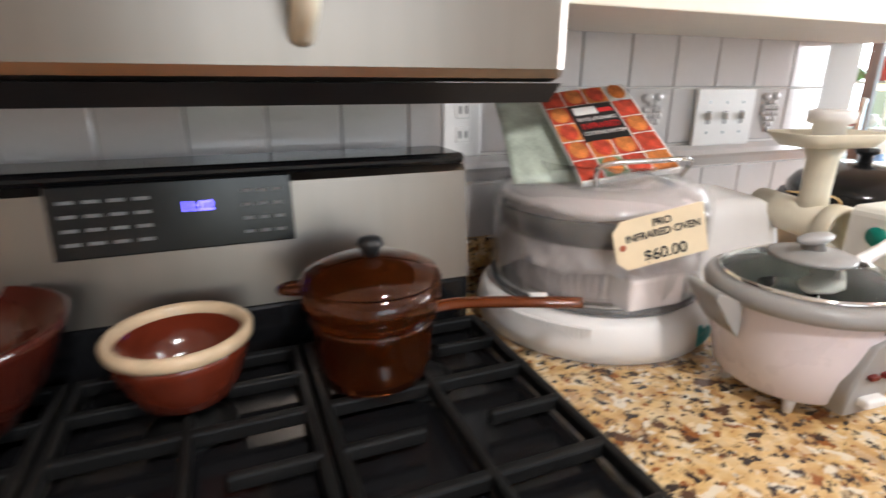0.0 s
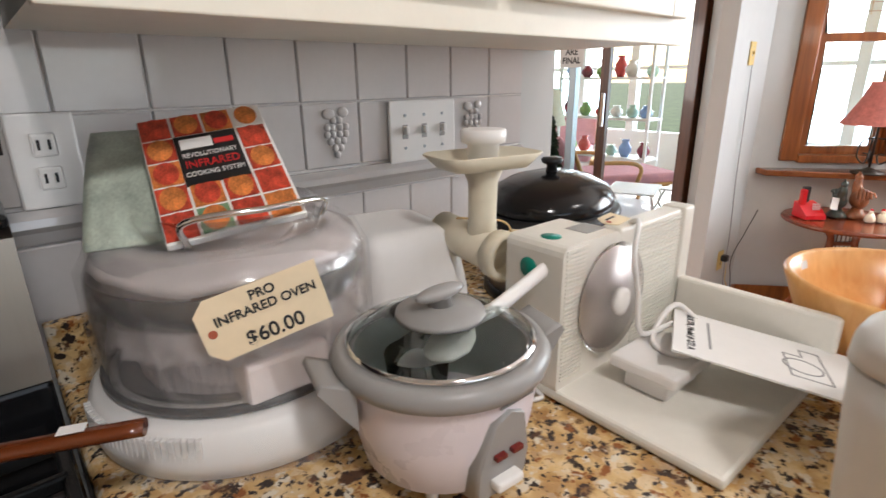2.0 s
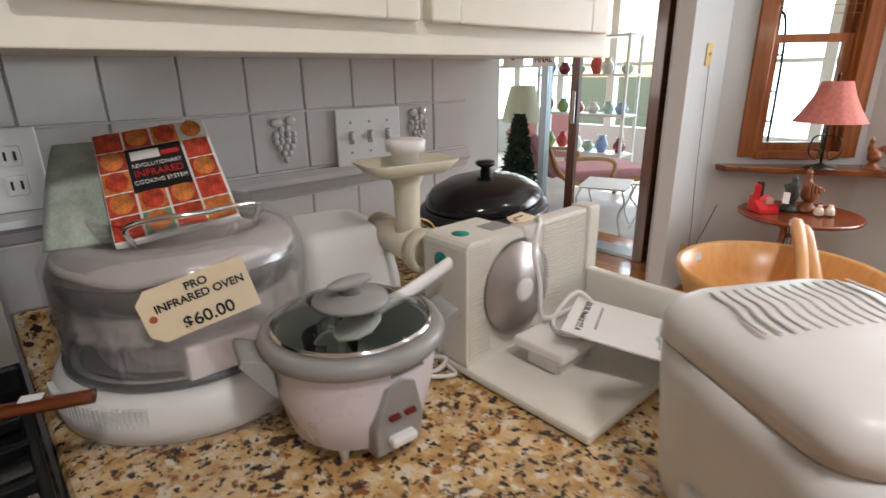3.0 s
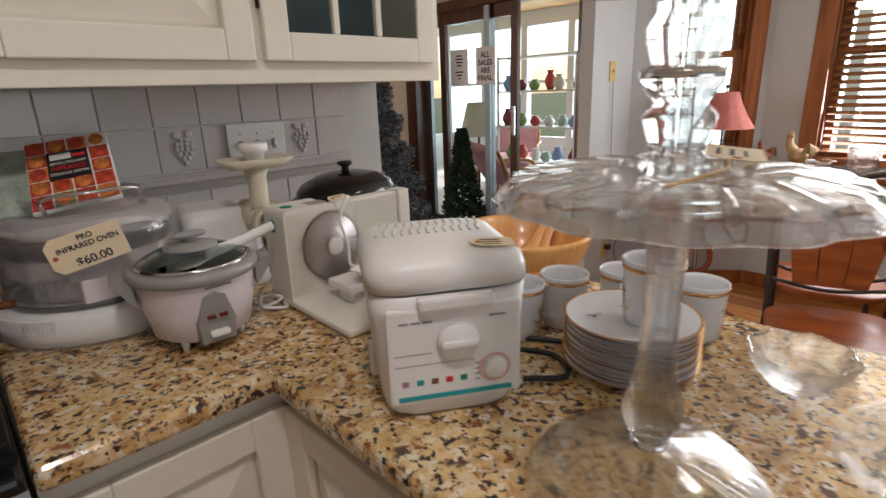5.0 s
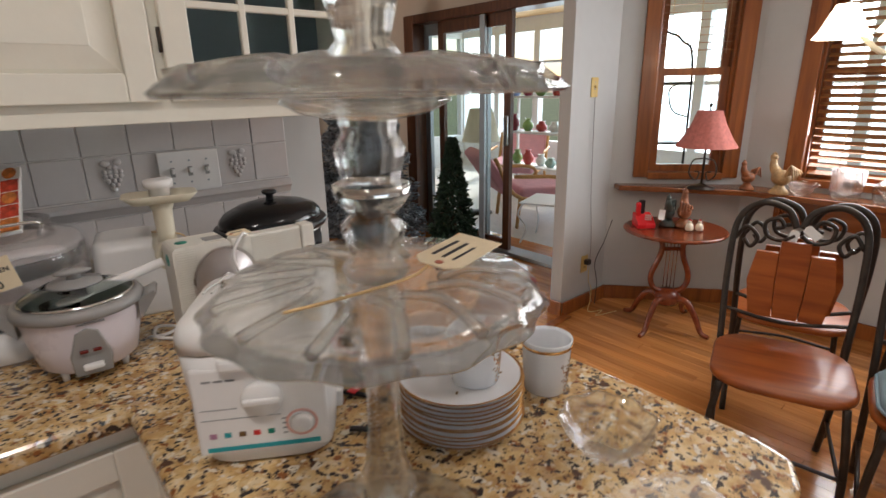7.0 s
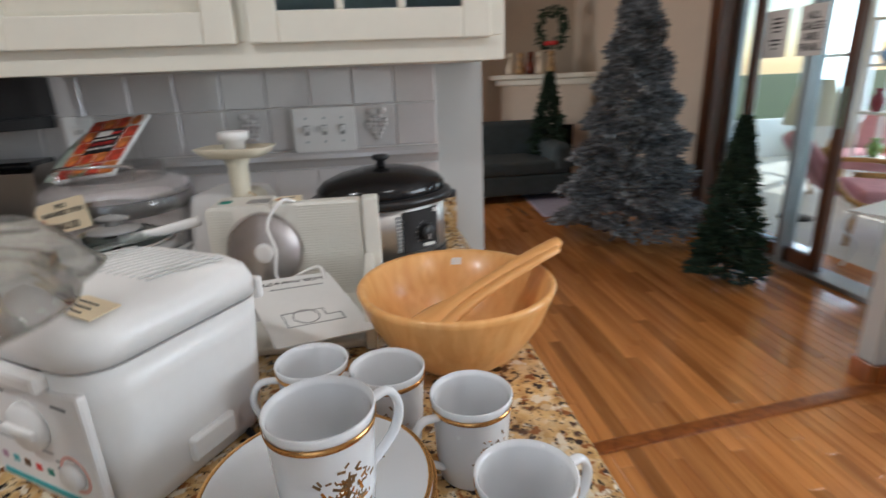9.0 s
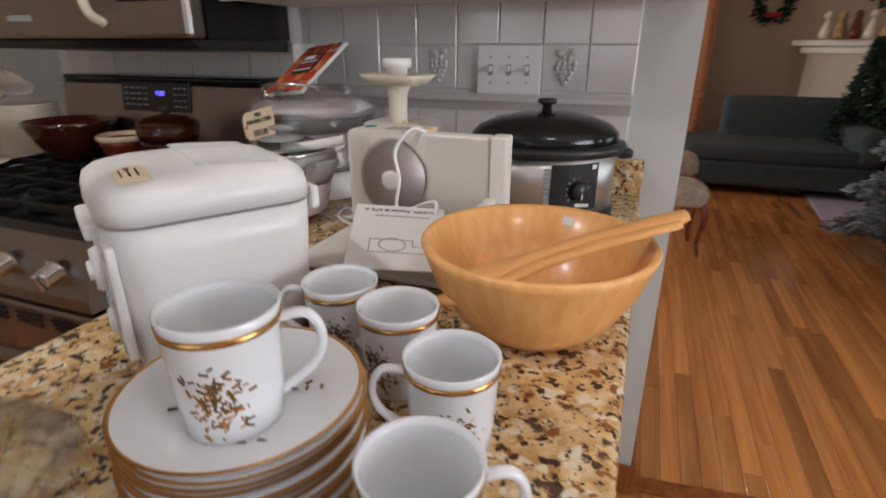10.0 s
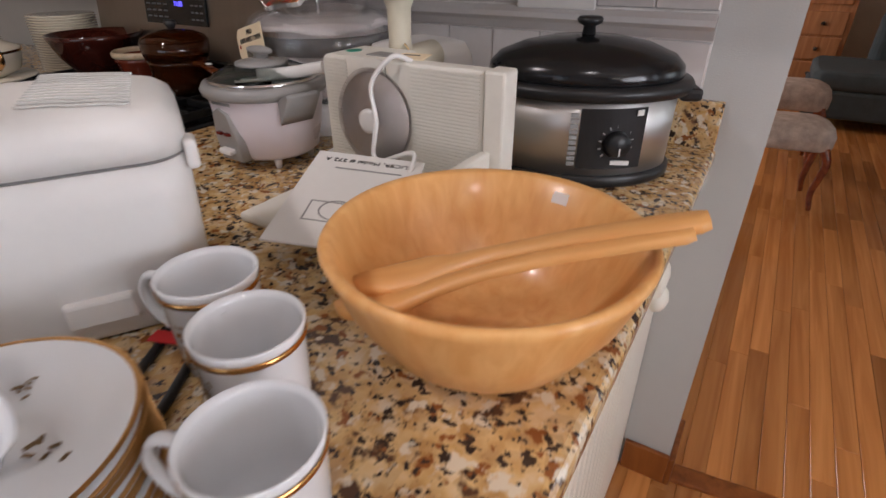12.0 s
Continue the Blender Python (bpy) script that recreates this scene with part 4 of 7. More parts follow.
def rice_cooker():
    t = thing("rice_cooker", "small white rice cooker with grey trim and glass lid", "rice cooker", pose(-0.545, -0.466, CT) @ Matrix.Diagonal((0.98, 0.98, 1.03, 1)))
    part("body", lt([(0.0, 0.016), (0.07, 0.016), (0.082, 0.024), (0.093, 0.07), (0.099, 0.118), (0.1, 0.125), (0.09, 0.125), (0.088, 0.06), (0, 0.05)], 56), LILAC, t)
    for a in (40, 140, 220, 320):
        part("foot", lt([(0.005, 0), (0.008, 0.02)], 12, (0.064 * math.cos(radians(a)), 0.064 * math.sin(radians(a)), 0)), WHITE, t)
    part("rim", lt([(0.099, 0.118), (0.107, 0.121), (0.109, 0.130), (0.104, 0.138), (0.094, 0.140), (0.092, 0.13)], 56, cap=False), GREYPLASTIC, t)
    for s in (-1, 1):
        h = part("side_handle", loft([[(s * x, y * w, z) for x, z in ((0.098, 0.122), (0.098, 0.082), (0.108, 0.094), (0.132, 0.128), (0.128, 0.134))] for y, w in ((-1, 0.03), (-0.5, 0.044), (0.5, 0.044), (1, 0.03))]), GREYPLASTIC, t)
        h.matrix_basis = pose(0, 0, 0, 0, 0, -15)
    lid = part("lid", lt([(0.094, 0.139), (0.088, 0.148), (0.06, 0.160), (0.022, 0.165), (0.0, 0.166), (0, 0.163), (0.058, 0.157), (0.086, 0.145), (0.091, 0.138)], 48, cap=False), LIDGLASS, t, "clear domed glass lid")
    part("lid_band", lt([(0.092, 0.139), (0.0945, 0.1395), (0.0945, 0.143), (0.0915, 0.1445)], 48, cap=False), CHROME, lid)
    part("knob_skirt", lt([(0.045, 0.161), (0.044, 0.166), (0.02, 0.170), (0.012, 0.172), (0.0, 0.172)], 32), GREYPLASTIC, lid)
    part("knob", ball(lt([(0.014, 0.17), (0.010, 0.18), (0.012, 0.180), (0, 0.181)], 20), (0, 0, 0.183), 0.027, 1.15, 0.40, 0.26, 16, 8), GREYPLASTIC, lid)
    part("inner_pot", lt([(0.086, 0.132), (0.082, 0.07), (0.07, 0.052), (0, 0.052)], 40, cap=False), mat("pot_liner", (0.34, 0.37, 0.36), 0.35, 0.3), t)
    part("measuring_cup", lt([(0.025, 0.072), (0.032, 0.132), (0.030, 0.132), (0.023, 0.075), (0, 0.075)], 28, (-0.03, 0.0, 0)), LIDGLASS, t)
    pnl = part("switch_panel", loft([[(x * s, -0.094 - d + (z - 0.07) * -0.13, z) for x, z in ((-0.030, 0.02), (0.030, 0.02), (0.032, 0.055), (0.018, 0.100), (0, 0.108), (-0.018, 0.100), (-0.032, 0.055))] for d, s in ((-0.02, 1.05), (0.006, 1.0), (0.010, 0.92))]), GREYPLASTIC, t, "grey switch panel with two red lamps")
    pnl.matrix_basis = pose(0, 0.006, 0, 0, 0, -4)
    for x in (-0.010, 0.010):
        part("indicator", bx(x - 0.0065, -0.1095, 0.064, x + 0.0065, -0.102, 0.069, bevel=0.001), mat("dark_red_lens", (0.14, 0.015, 0.012), 0.2), pnl)
    part("lever", bx(-0.016, -0.112, 0.032, 0.016, -0.098, 0.042, bevel=0.003), WHITE, pnl)
    b = bmesh.new()
    for i in range(11):
        box(b, -0.02 + i * 0.004, -0.1012, 0.1135, -0.0172 + i * 0.004, -0.0995, 0.1175)
    part("name_print", b, GREYINK, t)


rice_cooker()


def ladle():
    t = thing("rice_paddle", "white plastic rice paddle resting through the cooker lid", "paddle", pose(-0.51, -0.485, CT + 0.142, 0, -7, 6))
    part("handle", tb([(-0.02, 0, 0.012), (0.05, 0, 0.014), (0.105, 0, 0.018), (0.118, 0, 0.019)], 0.006, 8, flat=1.6), WHITE, t)
    part("blade", loft([[(x, y * w, z) for y, z in ((-1, 0.006), (0, 0.003), (1, 0.006), (1, 0.009), (0, 0.006), (-1, 0.009))] for x, w in ((-0.07, 0.008), (-0.06, 0.018), (-0.04, 0.021), (-0.02, 0.012), (-0.012, 0.006))]), WHITE, t)


ladle()


def cord(name, pts, r, material, label):
    return tagged(part(name, tb(pts, r, 7, 8), material), label, "cord")


cord("power_cord", [(-0.44, -0.43, 0.936), (-0.41, -0.46, 0.945), (-0.385, -0.45, 0.95), (-0.42, -0.44, 0.958), (-0.43, -0.46, 0.945), (-0.39, -0.475, 0.936), (-0.38, -0.45, 0.936)], 0.0032, WHITE, "coiled white cord beside the rice cooker")


def meat_grinder():
    t = thing("meat_grinder", "white electric meat grinder with ivory hopper tray", "grinder", pose(-0.396, -0.192, CT, 0, 0, -12))
    part("motor_body", loft([[(x, y, z) for x, y in [(a * sx + ox, b * sy) for a, b in rounded(1, 1, 0.16)]] for z, sx, sy, ox in ((0, 0.17, 0.19, 0), (0.008, 0.178, 0.2, 0), (0.09, 0.165, 0.185, 0), (0.155, 0.15, 0.165, -0.004), (0.175, 0.135, 0.15, -0.008), (0.181, 0.10, 0.12, -0.01))]), WHITE, t)
    c = (0.075, -0.125)
    hd = part("grinding_head", tb([(c[0] - 0.01, c[1] + 0.09, 0.165), (c[0], c[1] - 0.035, 0.158)], 0.027, 20, 0), BEIGEPLASTIC, t)
    mouth = part("mouth_ring", lt([(0.026, 0), (0.033, 0.001), (0.034, 0.022), (0.030, 0.024), (0.024, 0.022), (0.022, 0.004), (0, 0.003)], 28), BEIGEPLASTIC, hd)
    mouth.matrix_basis = pose(c[0] + 0.002, c[1] - 0.030, 0.158, 92, 0, 8)
    part("neck", lt([(0.022, 0.17), (0.019, 0.2), (0.020, 0.25), (0.028, 0.27), (0.0, 0.272)], 24, (c[0], c[1], 0)), BEIGEPLASTIC, t)
    part("hopper_tray", loft([[(c[0] + x * s, c[1] + y * s * 0.72, z) for x, y in rounded(0.15, 0.13, 0.03)] for z, s in ((0.268, 0.5), (0.270, 0.75), (0.288, 1.0), (0.2895, 0.98), (0.275, 0.74), (0.275, 0.05))]), BEIGEPLASTIC, t)
    part("pusher", lt([(0.020, 0.272), (0.021, 0.3), (0.029, 0.303), (0.030, 0.318), (0.026, 0.320), (0, 0.319)], 28, (c[0], c[1], 0)), WHITE, t)
    part("tie_string", tb([(c[0] - 0.03, c[1] + 0.02, 0.20), (c[0] + 0.025, c[1] - 0.01, 0.195), (c[0] + 0.045, c[1] - 0.01, 0.17), (c[0] + 0.05, c[1] - 0.02, 0.14)], 0.0016, 6), STRING, t)
    part("switch", bx(0.086, 0.0, 0.1, 0.091, 0.03, 0.125, bevel=0.003), GREYPLASTIC, t)
    tag_part(t, pose(0.13, -0.14, 0.16, 0, 50, -30), (("|", 0.7),), 0.05, 0.028, 0.009)


meat_grinder()


def food_slicer():
    t = thing("food_slicer", "white folding electric food slicer with round steel blade", "slicer", pose(-0.380, -0.488, CT, 0, 0, -1) @ Matrix.Diagonal((0.92, 1, 1, 1)))
    L2 = 0.335
    part("motor_housing", loft([[(x, y, z) for x, z in [(a + 0.063, b + 0.105) for a, b in rounded(0.126, 0.19, 0.012, 3)]] for y in (0.0, 0.004, 0.082, 0.086)], sm=False), WARMWHITE, t)
    part("blade_plate", bx(0.127, 0.0, 0.012, 0.30, 0.03, 0.200, bevel=0.004), WARMWHITE, t)
    part("guide_plate", bx(0.302, -0.004, 0.012, L2, 0.034, 0.202, bevel=0.004), WARMWHITE, t)
    for x0, x1 in ((0.006, 0.05), (0.175, 0.295)):
        rib = mesh_of(bx(x0, -0.0022, -0.00125, x1, -0.0002, 0.00125), "rib", WARMWHITE)
        for i in range(34):
            o = new("rib", rib)
            o.parent, o.location = t, (0, 0, 0.02925 + i * 0.005)
    bl = part("blade_guard", lt([(0.072, 0), (0.074, 0.004), (0.070, 0.010), (0.03, 0.012), (0.024, 0.016), (0, 0.016)], 48), SMOKE, t, "smoky clear blade guard")
    bl.matrix_basis = pose(0.105, -0.003, 0.115, 90, 0, 0)
    part("blade", lt([(0.066, -0.001), (0.066, 0.001), (0.0, 0.002)], 48), mat("ground_steel_blade", (0.62, 0.60, 0.58), 0.4, 0.6, vary=0.08), bl)
    part("hub", lt([(0.018, 0.012), (0.018, 0.020), (0.012, 0.022), (0, 0.022)], 28), WHITE, bl)
    part("base", bx(0.0, -0.20, 0.002, 0.30, 0.086, 0.016, bevel=0.005), WARMWHITE, t)
    part("carriage", bx(0.07, -0.115, 0.042, 0.19, -0.03, 0.058, bevel=0.004), WHITE, t)
    part("carriage_rail", bx(0.085, -0.10, 0.016, 0.17, -0.045, 0.042, bevel=0.003), WHITE, t)
    part("side_fence", bx(0.300, -0.21, 0.002, 0.318, -0.005, 0.098, bevel=0.004), WARMWHITE, t)
    d = part("green_dot", lt([(0.013, 0), (0.013, 0.0008), (0, 0.001)], 20), GREEN, t)
    d.location = (0.03, 0.04, 0.2)
    d = part("green_dot", lt([(0.013, 0), (0.013, 0.0008), (0, 0.001)], 20), GREEN, t)
    d.matrix_basis = pose(0.0, 0.05, 0.165, 0, -90, 0)
    part("rating_label", bx(0.075, 0.018, 0.2, 0.118, 0.05, 0.2008), GREYPLASTIC, t)
    part("power_cord", tb([(0.17, 0.012, 0.2), (0.15, -0.01, 0.207), (0.12, -0.024, 0.17), (0.13, -0.03, 0.12), (0.13, -0.04, 0.07), (0.19, -0.06, 0.075), (0.21, -0.09, 0.062), (0.17, -0.11, 0.064), (0.12, -0.09, 0.063), (0.14, -0.05, 0.064), (0.21, -0.045, 0.090), (0.225, -0.08, 0.065)], 0.0036, 8), WHITE, t)
    tag_part(t, pose(0.155, 0.03, 0.2018, -84, 0, 8), (("|", 0.7),), 0.055, 0.03, 0.009)


food_slicer()


def manual():
    t = thing("instruction_manual", "folded white instruction sheet lying on the slicer", "manual", pose(-0.200, -0.655, CT + 0.066, 8, 5, 24))
    part("sheet", bx(-0.075, -0.105, 0, 0.075, 0.105, 0.003, bevel=0.0008), PAPER, t)
    lettering(t, "SLICER, Model # 272 A", (0, 0.085, 0.0034), 0.0125, INK, (0, 0, 180), "print")
    b = bmesh.new()
    for x0, y0, x1, y1 in ((-0.045, -0.06, 0.045, -0.058), (-0.045, -0.02, 0.02, -0.018), (-0.045, -0.058, -0.043, -0.02), (0.02, -0.04, 0.022, -0.018), (0.022, -0.04, 0.045, -0.038), (0.043, -0.058, 0.045, -0.04), (-0.04, 0.062, 0.05, 0.065)):
        box(b, x0, y0, 0.003, x1, y1, 0.0034)
    part("drawing", b, GREYINK, t)
    part("drawing", lt([(0.021, 0.003), (0.021, 0.0035), (0.019, 0.0035), (0.019, 0.003)], 24, (-0.01, -0.035, 0), cap=False), GREYINK, t)


manual()


def roaster():
    t = thing("roaster_oven", "oval stainless roaster with black lid and control panel", "roaster", pose(-0.057, -0.223, CT, 0, 0, 24) @ Matrix.Diagonal((0.93, 0.93, 0.94, 1)))
    ax = (1.0, 0.74)
    part("base", lt([(0.165, 0.0), (0.17, 0.004), (0.17, 0.018), (0.166, 0.022), (0, 0.022)], 56, ax=ax), BLKPLASTIC, t)
    part("body", lt([(0.162, 0.02), (0.164, 0.145), (0.158, 0.147), (0, 0.147)], 64, ax=ax), ROASTSTEEL, t, "brushed steel oval body")
    part("rim", lt([(0.166, 0.143), (0.183, 0.146), (0.187, 0.158), (0.182, 0.166), (0.165, 0.168)], 56, ax=ax), BLKPLASTIC, t)
    lid = part("lid", lt([(0.166, 0.166), (0.168, 0.172), (0.166, 0.186), (0.15, 0.202), (0.11, 0.218), (0.06, 0.228), (0.0, 0.231)], 56, ax=ax), BLACK, t, "black enamel domed lid")
    part("knob", lt([(0.012, 0.228), (0.010, 0.243), (0.020, 0.248), (0.022, 0.254), (0.018, 0.258), (0, 0.259)], 28), BLKPLASTIC, lid)
    for s in (-1, 1):
        part("side_handle", bx(s * 0.178 - 0.018, -0.045, 0.13, s * 0.178 + 0.018, 0.045, 0.152, bevel=0.007), BLKPLASTIC, t)
    pc = part("control_panel", loft([[(x, -math.sqrt(max(0, 1 - (x / 0.164) ** 2)) * 0.164 * 0.74 - d, z) for x, z in [(-0.012 + 0.012 * i, 0.035) for i in range(10)] + [(0.096 - 0.012 * i, 0.135) for i in range(10)]] for d in (0.0, 0.003)], sm=False), BLKPLASTIC, t, "black control panel with temperature dial")
    dial = part("dial", lt([(0.022, 0), (0.020, 0.012), (0.018, 0.016), (0, 0.016)], 28), BLKPLASTIC, pc)
    dial.matrix_basis = pose(0.050, -0.118, 0.078, 90, 0, 17)
    part("dial_mark", bx(-0.0012, -0.016, 0.016, 0.0012, -0.003, 0.0168), PAPER, dial)
    b = bmesh.new()
    for k in range(11):
        a = radians(-40 + k * 26)
        box(b, 0.026, -0.001, -0.002, 0.031, 0.001, 0.0004, m=pose(0, 0, 0, 0, 0, math.degrees(a)))
    part("dial_scale", b, GREYINK, dial)
    b = bmesh.new()
    for k in range(10):
        box(b, -0.0275, -0.1232, 0.040 + k * 0.009, -0.0145, -0.121, 0.0465 + k * 0.009)
    part("side_print", b, GREYINK, t)
    part("logo_bar", bx(0.045, -0.1215, 0.043, 0.075, -0.117, 0.05), PAPER, pc)
    part("price_sticker", bx(-0.006, -0.0015, -0.0045, 0.006, 0.0, 0.0045), PAPER, t).matrix_basis = pose(0.083, -0.1105, 0.128, 0, 0, 28)


roaster()


def bread_maker():
    t = thing("bread_maker", "white bread machine with vented lid and control dials", "bread maker", pose(-0.356, -0.885, CT, 0, 0, -32) @ Matrix.Diagonal((0.99, 0.83, 0.94, 1)))
    def sec(z, w, d, r=0.045, oy=0.0):
        return [(x, y + oy, z) for x, y in rounded(w, d, r)]
    part("body", loft([sec(0, 0.155, 0.22, 0.035), sec(0.008, 0.175, 0.238, 0.04), sec(0.03, 0.186, 0.25), sec(0.15, 0.204, 0.262), sec(0.186, 0.208, 0.264)]), WHITE, t)
    part("seam", loft([sec(0.186, 0.2, 0.256), sec(0.190, 0.2, 0.256)]), GREYPLASTIC, t)
    lid = part("lid", loft([sec(0.190, 0.212, 0.268), sec(0.210, 0.210, 0.265), sec(0.222, 0.202, 0.256), sec(0.230, 0.185, 0.235), sec(0.236, 0.15, 0.19), sec(0.239, 0.07, 0.08, 0.02)]), WHITE, t)
    # vents drawn as raised tubes, with the slots' shade put into their grey
    for i in range(13):
        x = -0.072 + i * 0.0120
        part("vent_slot", tb([(x - 0.010, -0.010, 0.2391), (x - 0.008, 0.018, 0.2390), (x, 0.045, 0.2386), (x + 0.002, 0.070, 0.2374), (x + 0.006, 0.090, 0.2363)], 0.0020, 6, 4, flat=0.6), VENTSHADE, lid)
    part("lid_lip", bx(-0.046, -0.147, 0.166, 0.05, -0.12, 0.186, bevel=0.005), WHITE, lid)
    part("hinge", bx(0.06, 0.128, 0.17, 0.09, 0.142, 0.2, bevel=0.005), WHITE, t)
    fp = part("control_panel", bx(-0.086, -0.1335, 0.03, 0.088, -0.122, 0.168, bevel=0.004), WHITE, t, "white panel with dials and teal stripe")
    part("teal_stripe", bx(-0.075, -0.1345, 0.036, 0.075, -0.133, 0.043), TEAL, fp)
    k = part("dial", lt([(0.027, 0), (0.027, 0.006), (0.024, 0.012), (0, 0.013)], 32), WHITE, fp)
    k.matrix_basis = pose(0.004, -0.133, 0.118, 90, 0, 0)
    part("dial_grip", bx(-0.024, -0.005, 0.008, 0.024, 0.005, 0.018, bevel=0.003), WHITE, k)
    k = part("dial", lt([(0.015, 0), (0.015, 0.006), (0.012, 0.01), (0, 0.01)], 28), WHITE, fp)
    k.matrix_basis = pose(0.052, -0.133, 0.072, 90, 0, 0)
    part("dial_ring", lt([(0.022, 0), (0.022, 0.001), (0.018, 0.001), (0.018, 0)], 28, cap=False), mat("pink_print", (0.75, 0.42, 0.36), 0.5), k)
    b = bmesh.new()
    for z in (0.088, 0.104):
        box(b, -0.078, -0.1342, z, -0.03 if z > 0.1 else 0.025, -0.133, z + 0.001)
    for x in (-0.07, -0.055, -0.04, 0.045, 0.055):
        box(b, x, -0.1342, 0.148, x + 0.012, -0.133, 0.151)
    for i in range(4):
        box(b, 0.026, -0.1342, 0.056 + i * 0.008, 0.032, -0.133, 0.058 + i * 0.008)
    part("panel_print", b, GREYINK, fp)
    for i, m in enumerate((mat("mauve_print", (0.4, 0.2, 0.3), 0.5), TEAL, DARKGOLD, REDINK, GREEN)):
        part("menu_icon", bx(-0.07 + i * 0.019, -0.1342, 0.058, -0.061 + i * 0.019, -0.133, 0.066), m, fp)
    for s in (-1, 1):
        part("side_grip", bx(s * 0.097 - 0.006, -0.03, 0.03, s * 0.097 + 0.006, 0.04, 0.06, bevel=0.004), WHITE, t)
    tag_part(t, pose(0.062, -0.085, 0.2365, -86, 4, 0), (("|", 0.6), ("|", 0.6), ("|", 0.5)), 0.058, 0.036, 0.0085)


bread_maker()
cord("power_cord", [(-0.265, -0.86, 0.936), (-0.22, -0.93, 0.936), (-0.2, -0.985, 0.936), (-0.24, -1.03, 0.936), (-0.29, -0.99, 0.937)], 0.0045, BLKPLASTIC, "black power cord lying on the granite")
cord("power_cord", [(-0.25, -0.84, 0.936), (-0.2, -0.89, 0.937), (-0.16, -0.95, 0.936), (-0.14, -0.99, 0.936)], 0.0045, BLKPLASTIC, "black power cord with a red label")
rl = tagged(part("cord_label", bx(-0.02, -0.008, 0, 0.02, 0.008, 0.0015), REDINK), "small red warning label on a cord", "label")
rl.matrix_basis = pose(-0.222, -0.905, 0.941, 0, 0, 20)


# ---- wooden bowl and servers ----
wb = tagged(part("salad_bowl", lt([(0.064, 0.0), (0.071, 0.003), (0.104, 0.032), (0.132, 0.080), (0.148, 0.124), (0.151, 0.133), (0.147, 0.138), (0.140, 0.134), (0.124, 0.086), (0.096, 0.040), (0.066, 0.018), (0.0, 0.013)], 72, (0, 0, 0)), BOWLWOOD), "large turned light wood salad bowl on the granite", "bowl")
wb.matrix_basis = pose(0.031, -0.744, CT) @ Matrix.Diagonal((0.955, 0.955, 0.91, 1))
ps = tagged(part("price_sticker", bx(-0.009, -0.006, 0, 0.009, 0.006, 0.0008), PAPER), "small white price sticker inside the bowl", "sticker")
ps.matrix_basis = pose(0.052, -0.6165, CT + 0.108, 70, 0, -10)


def server(m, label):
    t = tagged(part("salad_server", loft([[(x, y * w, z + h) for y, z in ((-1, 0), (-0.5, -0.003), (0.5, -0.003), (1, 0), (0.6, 0.006), (-0.6, 0.006))] for x, w, h in ((-0.165, 0.004, 0.0), (-0.155, 0.016, -0.003), (-0.13, 0.023, -0.006), (-0.10, 0.023, -0.004), (-0.07, 0.014, 0.0), (-0.03, 0.010, 0.004), (0.03, 0.011, 0.006), (0.09, 0.0125, 0.004), (0.118, 0.0125, 0.002), (0.126, 0.009, 0.002))]), UTENSIL), label, "serving spoon", "salad servers")
    t.matrix_basis = m
    return t


server(pose(0.079, -0.776, CT + 0.114, 0, -18, 23), "light wood salad server leaning in the bowl")
server(pose(0.083, -0.757, CT + 0.123, 14, -17, 20), "light wood salad server lying on its twin")


# ---- mugs and plates ----
def mug(m, spin=0):
    t = thing("mug", "white china mug with gold band and gilt floral print", "mug", m, "white and gold mugs")
    part("cup", lt([(0.0, 0.0), (0.033, 0.0), (0.036, 0.003), (0.0385, 0.03), (0.0415, 0.088), (0.043, 0.096), (0.0415, 0.097), (0.039, 0.09), (0.036, 0.03), (0.033, 0.008), (0, 0.006)], 48), CHINA, t)
    part("gold_band", lt([(0.0424, 0.0835), (0.0431, 0.089), (0.0426, 0.089), (0.0419, 0.0835)], 48, cap=False), GOLD, t)
    part("handle", tb([(0.039, 0, 0.082), (0.060, 0, 0.084), (0.070, 0, 0.066), (0.063, 0, 0.042), (0.037, 0, 0.02)], 0.0052, 10, 8, flat=0.75), CHINA, t)
    rnd = random.Random(3)
    for name, col, off, side in (("gilt_flower", DARKGOLD, 0.0, 1.5), ("gilt_leaf", GOLD, 1.0, 1.5), ("gilt_flower", DARKGOLD, 0.0, 0.5), ("gilt_leaf", GOLD, 1.0, 0.5)):
        b = bmesh.new()
        for i in range(60):
            a = rnd.gauss(0, 0.26) + math.pi * side
            z = 0.044 + rnd.gauss(0, 0.012) - off * 0.008
            r = 0.0372 + (z - 0.02) * 0.06 + 0.0006
            q = rnd.uniform(0.0014, 0.0034)
            box(b, -q, -0.0002, -q * 0.35, q, 0.0004, q * 0.35, m=Matrix.Translation((r * math.cos(a), r * math.sin(a), z)) @ Matrix.Rotation(a + math.pi / 2, 4, "Z") @ Matrix.Rotation(rnd.uniform(0, 3.1), 4, "Y"))
        part(name, b, col, t)
    return t


m0 = mug(pose(0.028, -1.110, CT, 0, 0, 22))
copy_thing(m0, pose(0.006, -0.987, CT, 0, 0, 205))
copy_thing(m0, pose(-0.165, -0.886, CT, 0, 0, 200))
copy_thing(m0, pose(-0.078, -0.918, CT, 0, 0, 168))


